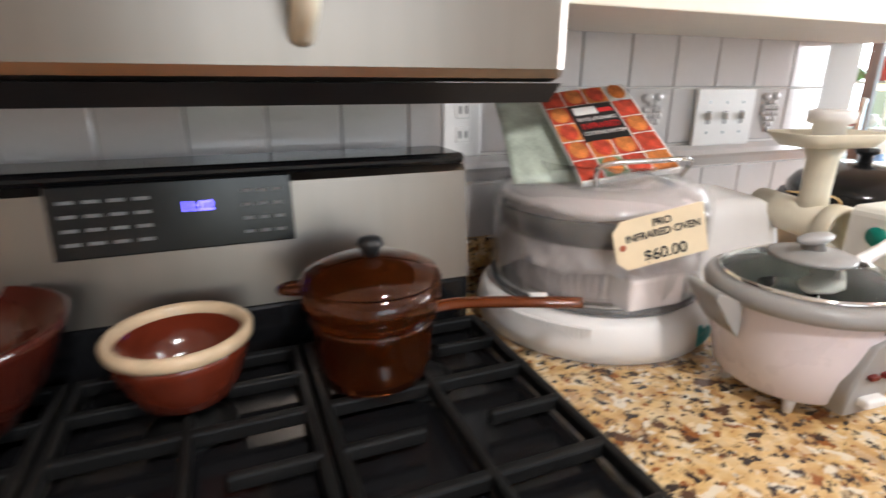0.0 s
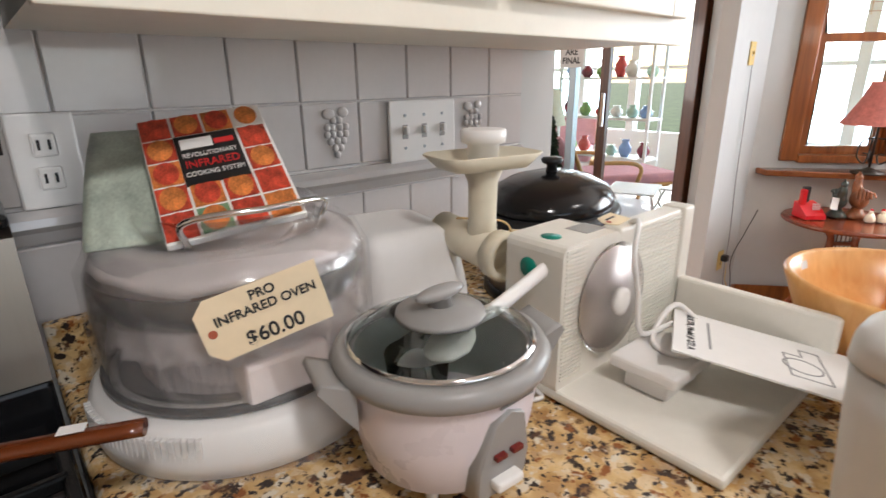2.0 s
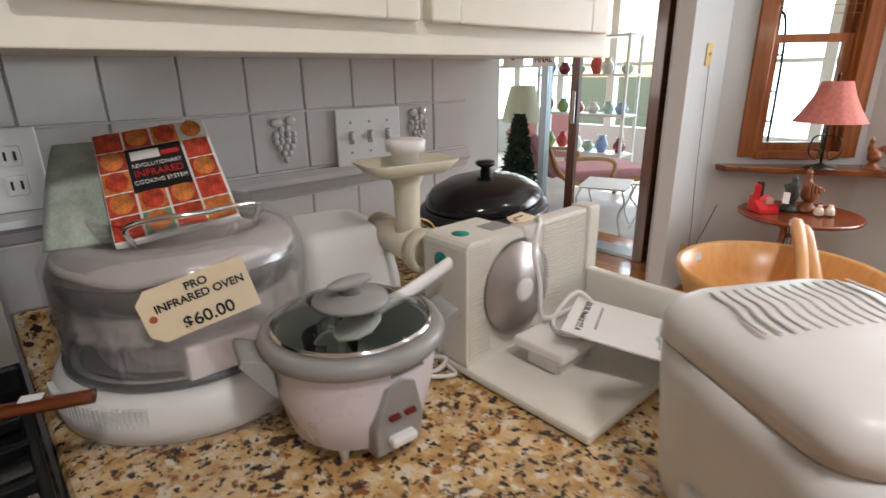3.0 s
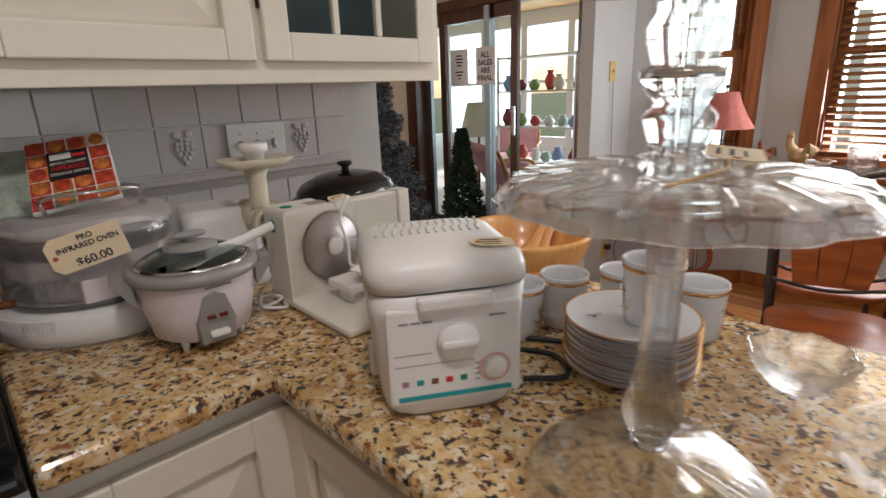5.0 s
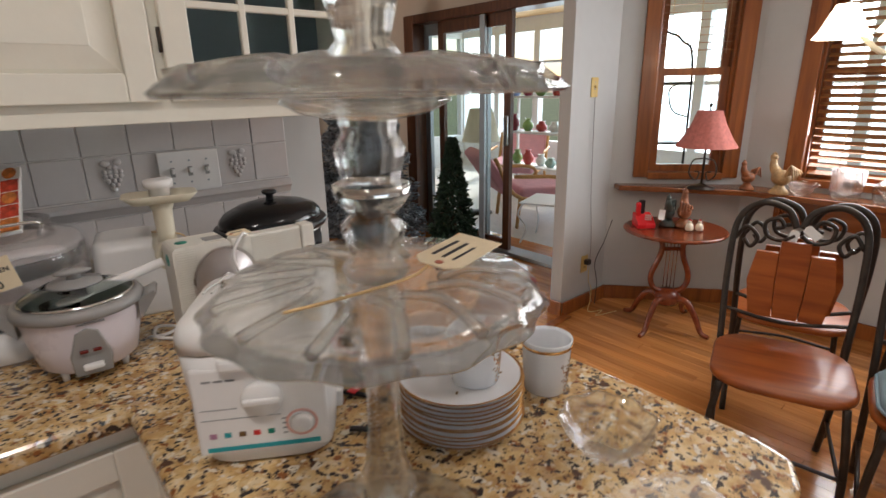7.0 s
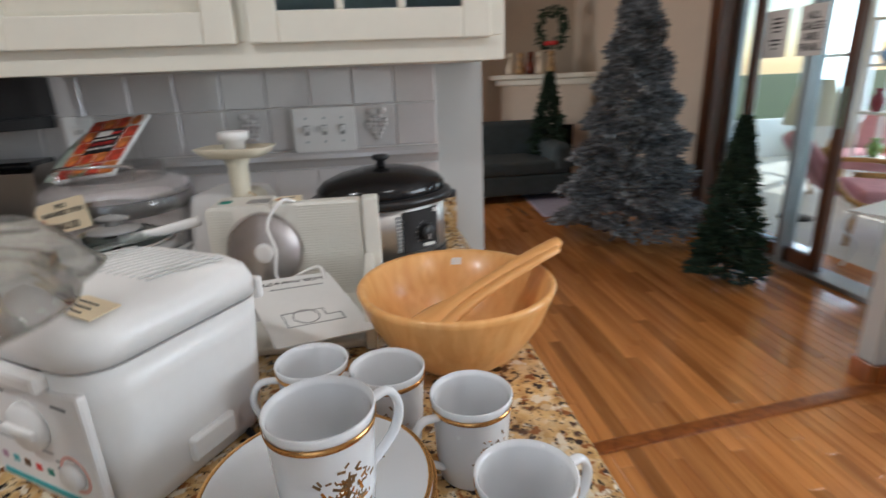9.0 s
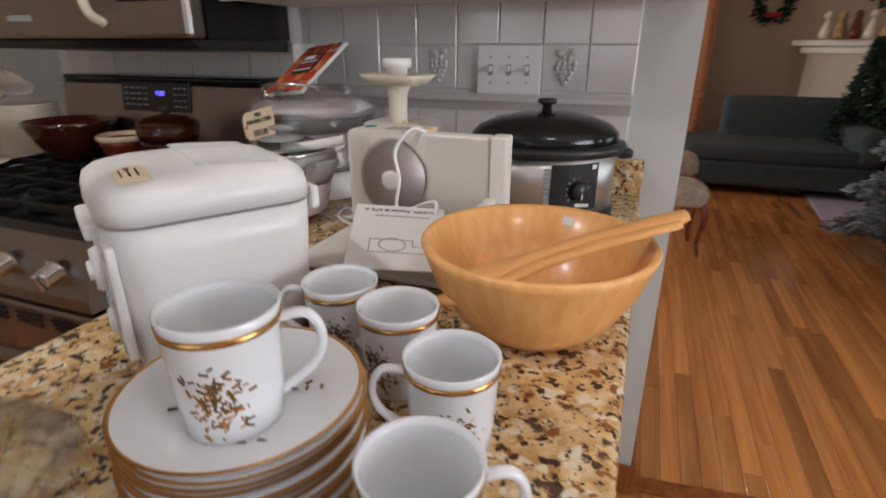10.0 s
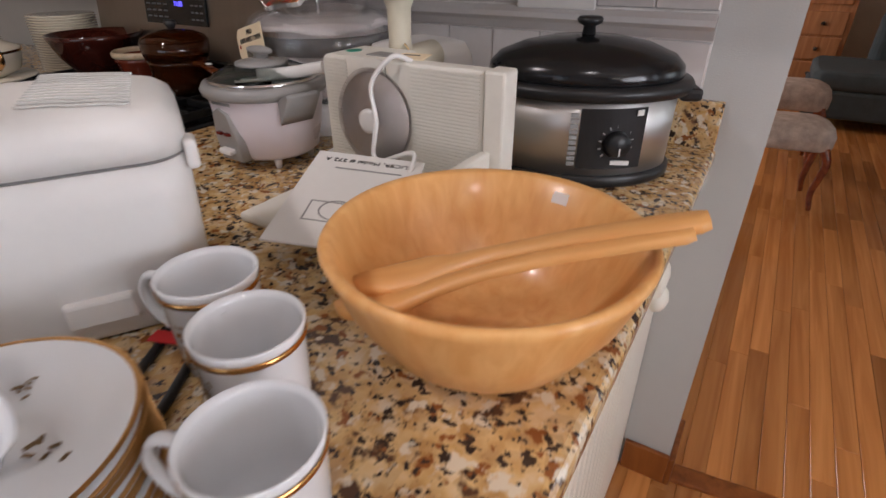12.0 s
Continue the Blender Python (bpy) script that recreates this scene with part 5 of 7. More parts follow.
def plate(z, i):
    t = thing("plate", "white china dessert plate with gold rim in a stack", "plate", pose(-0.141 + 0.002 * math.sin(i * 2.1), -1.076 + 0.002 * math.cos(i * 3.3), z), "stacked china plates")
    part("dish", lt([(0.0, 0.0), (0.055, 0.0), (0.06, 0.002), (0.094, 0.0115), (0.097, 0.0135), (0.094, 0.014), (0.062, 0.0055), (0.0, 0.0045)], 56), CHINA, t)
    part("gold_rim", lt([(0.0935, 0.0139), (0.0952, 0.0146), (0.0974, 0.0141)], 56, cap=False), GOLD, t)
    return t


for i in range(12):
    pl = plate(CT + 0.001 + i * 0.0065, i)
b = bmesh.new()
rnd = random.Random(8)
for i in range(26):
    a, r, q = rnd.choice((0.6, 2.2, 3.9, 5.4)) + rnd.gauss(0, 0.12), 0.052 + rnd.gauss(0, 0.008), rnd.uniform(0.002, 0.004)
    box(b, -q, -q * 0.4, 0.0062, q, q * 0.4, 0.0068, m=Matrix.Translation((r * math.cos(a), r * math.sin(a), 0)) @ Matrix.Rotation(rnd.uniform(0, 3), 4, "Z"))
part("gilt_sprigs", b, DARKGOLD, pl)
copy_thing(m0, pose(-0.131, -1.098, CT + 11 * 0.0065 + 0.0055, 0, 0, 30))


# ---- glass tiered stand and dish ----
def cake_stand():
    t = thing("tiered_cake_stand", "tall pressed glass tiered cake stand with scalloped plates", "cake stand", pose(-0.372, -1.213, CT + 0.002))
    sc = lambda n, d: (lambda a, i: 1 + d * math.cos(n * a))
    part("base", lt([(0.124, 0.0), (0.126, 0.004), (0.118, 0.018), (0.098, 0.036), (0.056, 0.049), (0.028, 0.056), (0.018, 0.062), (0, 0.062), (0, 0.056), (0.044, 0.045), (0.09, 0.030), (0.12, 0.011)], 72, wave=sc(24, 0.012), cap=False), GLASS, t)
    def stem(z0, z1, n):
        h = z1 - z0
        p = [(0.0, 0), (0.016, 0.0), (0.018, 0.02), (0.028, 0.10), (0.030, 0.16), (0.022, 0.24), (0.017, 0.42), (0.0165, 0.7), (0.020, 0.86), (0.026, 0.93), (0.02, 0.97), (0.016, 1.0), (0, 1.0)] if n == 0 else \
            [(0, 0), (0.026, 0.0), (0.031, 0.05), (0.022, 0.12), (0.026, 0.22), (0.030, 0.30), (0.020, 0.36), (0.028, 0.42), (0.033, 0.46), (0.033, 0.5), (0.025, 0.55), (0.029, 0.64), (0.031, 0.72), (0.023, 0.80), (0.027, 0.9), (0.031, 1.0), (0, 1.0)]
        return part("stem", lt([(r, z0 + q * h) for r, q in p], 48, wave=sc(8, 0.035), cap=False), GLASS, t)
    stem(0.062, 0.322, 0)
    part("joint_ring", lt([(0.019, 0.058), (0.019, 0.066), (0.017, 0.066), (0.017, 0.058)], 28, cap=False), CHROME, t)
    for z, r in ((0.322, 0.153), (0.506, 0.160)):
        part("glass_plate", lt([(0.0, 0.0), (0.05, 0.002), (r * 0.55, 0.006), (r * 0.85, 0.004), (r, -0.012), (r + 0.003, -0.008), (r * 0.88, 0.010), (r * 0.55, 0.014), (0.05, 0.010), (0, 0.010)], 96, (0, 0, z), wave=lambda a, i: 1 + (0.022 * math.cos(14 * a) if i in (3, 4, 5, 6) else 0), cap=False), GLASS, t, "scalloped pressed glass plate")
        b = bmesh.new()
        for k in range(14):
            a = 2 * math.pi * k / 14
            tube(b, [(0.06 * math.cos(a), 0.06 * math.sin(a), z + 0.010), (r * 0.6 * math.cos(a + 0.25), r * 0.6 * math.sin(a + 0.25), z + 0.012), (r * 0.93 * math.cos(a + 0.2), r * 0.93 * math.sin(a + 0.2), z + 0.003)], 0.006, 6, 5)
        part("swirl_ribs", b, GLASS, t)
    stem(0.332, 0.496, 1)
    stem(0.516, 0.69, 1)
    part("joint_ring", lt([(0.034, 0.411), (0.034, 0.419), (0.031, 0.419), (0.031, 0.411)], 28, cap=False), CHROME, t)
    part("tier_bowl", lt([(0.03, 0.474), (0.055, 0.479), (0.072, 0.488), (0.070, 0.492), (0.03, 0.484)], 56, cap=False), GLASS, t)
    tag_part(t, pose(0.085, -0.02, 0.3415, -84, 0, 18), (("|", 0.7), ("|", 0.7), ("|", 0.5)), 0.1, 0.05, 0.011)
    part("tag_string", tb([(0.04, -0.03, 0.342), (0.01, -0.04, 0.339), (-0.06, -0.05, 0.343), (-0.11, -0.04, 0.341)], 0.0014, 6), STRING, t)


cake_stand()
cd = thing("crystal_dish", "small clear crystal dish with scalloped sides on granite", "dish", pose(-0.040, -1.272, CT + 0.002))
part("bowl", lt([(0.0, 0.0), (0.035, 0.0), (0.04, 0.006), (0.055, 0.025), (0.064, 0.045), (0.066, 0.052), (0.062, 0.050), (0.05, 0.028), (0.034, 0.012), (0, 0.010)], 64, wave=lambda a, i: 1 + (0.06 * math.cos(8 * a) if i in (3, 4, 5, 6) else 0), cap=False), GLASS, cd)
gt = thing("glass_tray", "flat clear pressed glass tray lying on the granite", "tray", pose(-0.13, -1.40, CT + 0.002))
part("tray", lt([(0.0, 0.0), (0.07, 0.0), (0.10, 0.006), (0.115, 0.010), (0.114, 0.013), (0.098, 0.009), (0.07, 0.004), (0, 0.004)], 72, wave=lambda a, i: 1 + (0.03 * math.cos(12 * a) if i in (2, 3, 4, 5) else 0), ax=(1.0, 0.6), cap=False), THINGLASS, gt)

# ---- things on the range and beyond ----
SZ = 0.964
t = thing("stoneware_bowl", "red-brown stoneware bowl with cream rim on the grate", "bowl", pose(-1.218, -0.278, SZ) @ Matrix.Diagonal((0.94, 0.94, 0.94, 1)))
part("bowl", lt([(0.0, 0.0), (0.042, 0.0), (0.05, 0.006), (0.062, 0.03), (0.070, 0.055), (0.074, 0.072), (0.066, 0.072), (0.055, 0.03), (0.04, 0.014), (0, 0.012)], 48), REDGLAZE, t)
part("rim", lt([(0.0735, 0.068), (0.077, 0.072), (0.077, 0.081), (0.072, 0.085), (0.066, 0.082), (0.065, 0.072)], 48, cap=False), RIMGLAZE, t)
big = tagged(part("mixing_bowl", lt([(0.0, 0.0), (0.06, 0.0), (0.07, 0.008), (0.10, 0.05), (0.118, 0.095), (0.122, 0.106), (0.117, 0.107), (0.10, 0.06), (0.07, 0.02), (0, 0.014)], 48, (-1.435, -0.27, SZ)), OXBLOOD), "large dark oxblood glazed mixing bowl on the grate", "bowl")


def amber_pot():
    t = thing("glass_saucepan", "amber glass saucepan with lid and long handle", "saucepan", pose(-1.020, -0.308, SZ) @ Matrix.Diagonal((0.96, 0.96, 0.93, 1)))
    part("pan", lt([(0.0, 0.0), (0.055, 0.0), (0.062, 0.006), (0.068, 0.03), (0.07, 0.075), (0.073, 0.082), (0.068, 0.083), (0.064, 0.072), (0.062, 0.03), (0.055, 0.012), (0, 0.009)], 48, cap=False), AMBER, t)
    part("upper_pan", lt([(0.06, 0.084), (0.073, 0.086), (0.078, 0.10), (0.08, 0.128), (0.075, 0.129), (0.073, 0.102), (0.06, 0.095)], 48, cap=False), AMBER, t)
    lid = part("lid", lt([(0.078, 0.130), (0.074, 0.138), (0.05, 0.148), (0.02, 0.153), (0, 0.154), (0, 0.149), (0.05, 0.143), (0.07, 0.134), (0.074, 0.130)], 48, cap=False), AMBER, t)
    part("knob", lt([(0.008, 0.152), (0.010, 0.160), (0.015, 0.168), (0.012, 0.175), (0, 0.177)], 20), BLKPLASTIC, lid)
    part("handle", tb([(0.072, -0.005, 0.078), (0.11, -0.015, 0.082), (0.17, -0.045, 0.086), (0.238, -0.075, 0.086)], 0.010, 10, 6, flat=0.7), AMBERDK, t)
    part("price_sticker", bx(-0.010, -0.006, 0, 0.010, 0.006, 0.0008), PAPER, t).matrix_basis = pose(0.19, -0.053, 0.0955, 0, 0, -22)
    part("helper_handle", tb([(-0.07, 0.0, 0.12), (-0.095, 0.005, 0.122), (-0.095, 0.02, 0.12), (-0.068, 0.025, 0.12)], 0.006, 8), AMBER, t)


amber_pot()
t = thing("tureen", "cream china covered tureen with gold trim and saucer", "tureen", pose(-1.60, -0.50, SZ))
part("underplate", lt([(0.0, 0.0), (0.08, 0.0), (0.115, 0.012), (0.114, 0.015), (0, 0.008)], 40, ax=(1.2, 1)), CREAMCHINA, t)
part("bowl", lt([(0.05, 0.01), (0.085, 0.03), (0.095, 0.06), (0.097, 0.075), (0, 0.075)], 40, ax=(1.15, 1)), CREAMCHINA, t)
ld = part("lid", lt([(0.098, 0.078), (0.096, 0.084), (0.06, 0.10), (0.02, 0.108), (0.014, 0.12), (0, 0.124)], 40, ax=(1.15, 1)), CREAMCHINA, t)
part("gold_band", lt([(0.099, 0.074), (0.1, 0.078), (0.099, 0.08)], 40, ax=(1.15, 1), cap=False), GOLD, t)
for s in (-1, 1):
    part("handle", tb([(s * 0.1, 0, 0.075), (s * 0.135, 0, 0.085), (s * 0.138, 0, 0.06), (s * 0.105, 0, 0.04)], 0.006, 8), GOLD, t)
pm = mesh_of(lt([(0.0, 0.0), (0.06, 0.0), (0.095, 0.010), (0.093, 0.012), (0.0, 0.005)], 32), "dish", CREAMCHINA)
for cx, cy, n, s in ((-1.74, -0.2, 22, 1.0), (-1.74, -0.2 + 0.0, 0, 1), (-1.92, -0.42, 14, 1.1), (-1.66, -0.06, 12, 0.6)):
    for i in range(n):
        p = tagged(new("dinner_plate", pm), "cream china plate in a tall stack", "plate", "stacked cream plates")
        p.matrix_basis = pose(cx, cy, CT + i * 0.0075) @ Matrix.Diagonal((s, s, 1, 1))

# ---- wall fittings ----
def switch_plate(m, n, label, material=WHITE, plug=False):
    t = thing("switch_plate" if not plug else "outlet_plate", label, "switch" if not plug else "outlet", m)
    w = 0.07 + 0.046 * (n - 1)
    part("plate", bx(-w / 2, -0.006, -0.057, w / 2, 0, 0.057, bevel=0.003), material, t)
    for i in range(n):
        x = (i - (n - 1) / 2) * 0.046
        if plug:
            for z in (-0.02, 0.02):
                s = part("socket", bx(x - 0.013, -0.008, z - 0.014, x + 0.013, -0.005, z + 0.014, bevel=0.003), material, t)
                part("slot", box(bx(x - 0.007, -0.0086, z - 0.006, x - 0.004, -0.0078, z + 0.006), x + 0.004, -0.0086, z - 0.006, x + 0.007, -0.0078, z + 0.006), INK, s)
        else:
            part("toggle", bx(x - 0.004, -0.016, -0.004, x + 0.004, -0.005, 0.010, bevel=0.002), material, t)
            part("toggle_slot", bx(x - 0.006, -0.0066, -0.013, x + 0.006, -0.0058, 0.013), GREYPLASTIC, t)
            for z in (-0.03, 0.03):
                part("screw", lt([(0.003, 0), (0.003, 0.001)], 10), ALU, t).matrix_basis = pose(x, -0.006, z, 90, 0, 0)
    return t


switch_plate(pose(-0.193, -0.0135, 1.218), 3, "triple white toggle switch plate on the tiled wall")
switch_plate(pose(-0.785, -0.0135, 1.222), 1, "white outlet plate on the tiled wall", WHITE, True)
switch_plate(pose(2.21, 0.269, 1.415), 1, "almond jack plate on the grey wall", YELLOWPLATE)
switch_plate(pose(2.222, 0.269, 0.30), 1, "almond outlet plate low on the grey wall", YELLOWPLATE, True)
switch_plate(pose(2.999, -0.80, 0.34, 0, 0, -90), 1, "almond outlet plate low in the bay", YELLOWPLATE, True)
tagged(part("plug_adapter", bx(2.205, 0.225, 0.30, 2.245, 0.260, 0.335, bevel=0.006), BLKPLASTIC), "black plug adapter in the wall outlet", "adapter")
cord("phone_cord", [(2.21, 0.258, 1.36), (2.212, 0.253, 1.1), (2.23, 0.253, 0.75), (2.26, 0.25, 0.45), (2.25, 0.245, 0.2), (2.28, 0.23, 0.02)], 0.0025, GREYPLASTIC, "thin grey cord hanging down the wall")
cord("phone_cord", [(2.33, 0.15, 0.60), (2.34, 0.2, 0.45), (2.30, 0.235, 0.3), (2.33, 0.23, 0.15), (2.27, 0.2, 0.02)], 0.0025, BLKPLASTIC, "thin black cord behind the side table")
cord("coiled_cord", [(2.225, 0.23, 0.29), (2.21, 0.22, 0.2), (2.235, 0.21, 0.14), (2.20, 0.19, 0.06), (2.16, 0.17, 0.008), (2.24, 0.12, 0.008), (2.14, 0.10, 0.008), (2.3, 0.05, 0.008)], 0.0025, YELLOWPLATE, "curly yellowed cord on the floor")


def grapes(x, z):
    t = thing("grape_relief", "white raised grape cluster on a wall tile", "relief tile", pose(x, -0.0125, z), "grape relief tiles")
    b, rnd = bmesh.new(), random.Random(int(x * 100))
    for row, n in enumerate((2, 4, 4, 3, 2, 1)):
        for i in range(n):
            ball(b, ((i - (n - 1) / 2) * 0.0125 + rnd.uniform(-0.002, 0.002), 0, 0.025 - row * 0.0115), 0.0068, 1, 0.7, 1, 8, 6)
    part("grapes", b, TILE, t)
    b = bmesh.new()
    ball(b, (-0.014, 0, 0.036), 0.013, 1, 0.35, 0.7, 10, 6)
    ball(b, (0.014, 0, 0.038), 0.011, 1, 0.35, 0.8, 10, 6)
    part("leaves", b, TILE, t)


grapes(-0.055, 1.222)
grapes(-0.38, 1.222)


# ---- dining bay ----
def dining_shelf():
    t = thing("window_shelf", "reddish stained wood ledge running under the bay windows", "shelf")
    a = radians(-50.5)
    d = V(math.cos(a), math.sin(a))
    n = V(math.sin(a), -math.cos(a))
    p = [Vector(P1) + d * 0.03, Vector(P2) + V(0, 0.0), Vector((2.995, -2.3))]
    part("ledge", prism([(p[0].x, p[0].y), (p[1].x - 0.004, p[1].y), (p[2].x, p[2].y), (p[2].x - 0.2, p[2].y), (p[1].x - 0.21, p[1].y - 0.10), (p[0].x - 0.06, p[0].y - 0.075)], 0.775, 0.808, 0.006), SHELFWOOD, t)
    part("apron", prism([(2.90, -0.58), (2.92, -0.58), (2.93, -2.3), (2.91, -2.3)], 0.62, 0.775, 0.005), SHELFWOOD, t)
    part("bracket", prism([(2.80, -0.62), (2.93, -0.62), (2.93, -0.64), (2.80, -0.64)], 0.66, 0.775, 0.004), SHELFWOOD, t)


dining_shelf()


def lyre_table():
    t = thing("lyre_side_table", "round mahogany side table on a lyre pedestal", "side table", pose(2.335, -0.255, 0, 0, 0, -47) @ Matrix.Diagonal((1.02, 1.02, 1, 1)))
    part("tabletop", lt([(0.0, 0.598), (0.26, 0.598), (0.275, 0.604), (0.28, 0.614), (0.272, 0.622), (0.262, 0.62), (0.0, 0.618)], 64), TABLEWOOD, t)
    for s in (-1, 1):
        part("lyre_arm", tb([(s * 0.02, 0, 0.22), (s * 0.085, 0, 0.25), (s * 0.105, 0, 0.33), (s * 0.065, 0, 0.45), (s * 0.06, 0, 0.53), (s * 0.10, 0, 0.575), (s * 0.115, 0, 0.597)], 0.02, 10, 8, flat=0.8), TABLEWOOD, t)
    part("lyre_bar", bx(-0.07, -0.012, 0.485, 0.07, 0.012, 0.505, bevel=0.004), TABLEWOOD, t)
    for x in (-0.03, -0.01, 0.01, 0.03):
        part("lyre_string", tb([(x, 0, 0.25), (x, 0, 0.54)], 0.0025, 6, 0), GOLD, t)
    part("pedestal_block", lt([(0.06, 0.15), (0.07, 0.17), (0.075, 0.21), (0.05, 0.235), (0.03, 0.245), (0, 0.245)], 28), TABLEWOOD, t)
    for a in (45, 135, 225, 315):
        c, s = math.cos(radians(a)), math.sin(radians(a))
        part("leg", tb([(0.05 * c, 0.05 * s, 0.19), (0.12 * c, 0.12 * s, 0.19), (0.18 * c, 0.18 * s, 0.11), (0.22 * c, 0.22 * s, 0.03), (0.27 * c, 0.27 * s, 0.012)], 0.019, 10, 8, taper=lambda u: 1.1 - 0.45 * u), TABLEWOOD, t)


lyre_table()
TT = 0.6225


def phone():
    t = thing("red_telephone", "bright red push-button phone on the side table", "telephone", pose(2.245, -0.105, TT, 0, 0, -42))
    part("base", loft([[(x, y, z) for x, z in ((-0.05, 0), (0.05, 0), (0.05, h), (-0.05, h))] for y, h in ((-0.06, 0.02), (0.0, 0.06), (0.05, 0.075))], sm=False), REDPLASTIC, t)
    part("handset", bx(-0.045, 0.0, 0.03, -0.018, 0.03, 0.14, bevel=0.008), REDPLASTIC, t)
    b = bmesh.new()
    for i in range(3):
        for j in range(4):
            box(b, 0.0 + i * 0.013, -0.03, 0.03 + j * 0.012, 0.008 + i * 0.013, -0.02, 0.038 + j * 0.012)
    part("keypad", b, mat("pale_keys", (0.7, 0.5, 0.5), 0.4), t)
    part("antenna_handset", bx(-0.02, 0.03, 0.06, 0.015, 0.055, 0.15, bevel=0.006), BLKPLASTIC, t)


phone()


def rooster(m, s, body, label, comb=REDPLASTIC):
    t = part("rooster_figurine", ball(bmesh.new(), (0, 0, 0.085), 0.042, 1.25, 0.9, 1.0, 16, 10), body)
    b = bmesh.new()
    ball(b, (0, 0, 0.085), 0.042, 1.2, 0.9, 1.0, 16, 10)
    tube(b, [(0.02, 0, 0.10), (0.05, 0, 0.14), (0.052, 0, 0.18)], 0.024, 10, 6, taper=lambda u: 1.2 - 0.6 * u)
    ball(b, (0.055, 0, 0.185), 0.018, 1.2, 0.9, 1, 10, 8)
    for k in range(5):
        tube(b, [(-0.03, (k - 2) * 0.008, 0.09), (-0.065, (k - 2) * 0.013, 0.13 + 0.006 * k), (-0.088, (k - 2) * 0.015, 0.115 - 0.008 * k)], 0.009, 6, 5, taper=lambda u: 1 - 0.6 * u)
    lathe(b, [(0.045, 0), (0.05, 0.008), (0.03, 0.03), (0.018, 0.05)], 16)
    for k in range(3):
        ball(b, (0.045 + k * 0.009, 0, 0.205 - abs(k - 1) * 0.004), 0.007, 1, 0.5, 1.2, 8, 6)
    old = t.data
    t.data = mesh_of(b, "rooster_figurine", body)
    bpy.data.meshes.remove(old)
    t.matrix_basis = m @ Matrix.Diagonal((s, s, s, 1))
    return tagged(t, label, "figurine", "rooster figurines")


rooster(pose(2.40, -0.27, TT, 0, 0, 30), 1.05, FEATHER, "brown painted rooster figurine on the side table")
rooster(pose(2.35, -0.20, TT, 0, 0, 200), 0.95, DARKFEATHER, "dark green rooster figurine with a paper tag")
rooster(pose(2.80, -0.62, 0.808, 0, 0, 70), 1.1, PALEFEATHER, "pale speckled rooster figurine on the window ledge")
rooster(pose(2.82, -0.44, 0.808, 0, 0, 160), 0.85, FEATHER, "red-brown rooster figurine on a wire stand")
for dx, dy in ((0, 0), (0.035, -0.04)):
    t = thing("salt_shaker", "small red and white hen shaker on the table", "shaker", pose(2.33 + dx, -0.34 + dy, TT), "hen shakers")
    part("hen", ball(lt([(0.018, 0), (0.024, 0.012), (0.02, 0.034), (0.012, 0.044), (0, 0.046)], 16), (0.0, 0, 0.05), 0.011), CREAMCHINA, t)
    part("comb", ball(bmesh.new(), (0, 0, 0.06), 0.009, 0.5, 1, 1), REDPLASTIC, t)
    part("foot_base", lt([(0.02, 0), (0.02, 0.006)], 14), mat("mirror_base", (0.3, 0.3, 0.3), 0.2, 0.6), t)
tg = tagged(part("price_tag", prism([(-0.018, -0.03), (0.018, -0.03), (0.018, 0.03), (-0.018, 0.03)], 0, 0.001), PAPER), "white paper price tag hanging on a figurine", "price tag")
tg.matrix_basis = pose(2.27, -0.20, TT + 0.08, 75, 10, -45)


def table_lamp():
    t = thing("table_lamp", "small lamp with red checked bell shade on the ledge", "lamp", pose(2.665, -0.235, 0.808) @ Matrix.Diagonal((1.12, 1.12, 1.08, 1)))
    part("shade", lt([(0.155, 0.235), (0.12, 0.29), (0.085, 0.36), (0.062, 0.43), (0.060, 0.43), (0.083, 0.36), (0.118, 0.29), (0.152, 0.235)], 48, wave=lambda a, i: 1 + 0.012 * math.cos(36 * a), cap=False), SHADE, t)
    part("finial", lt([(0.004, 0.43), (0.004, 0.45), (0.010, 0.455), (0.008, 0.468), (0, 0.472)], 14), BRONZE, t)
    part("stem", tb([(0, 0, 0), (0, 0, 0.43)], 0.006, 8, 0), BRONZE, t)
    part("foot", lt([(0.07, 0.0), (0.072, 0.006), (0.03, 0.02), (0.01, 0.03)], 28), BRONZE, t)
    for k in range(3):
        a = radians(120 * k + 20)
        c, s = math.cos(a), math.sin(a)
        part("scroll", tb([(0.01 * c, 0.01 * s, 0.17), (0.06 * c, 0.06 * s, 0.16), (0.075 * c, 0.075 * s, 0.09), (0.035 * c, 0.035 * s, 0.05), (0.02 * c, 0.02 * s, 0.09), (0.045 * c, 0.045 * s, 0.10)], 0.004, 6), BRONZE, t)


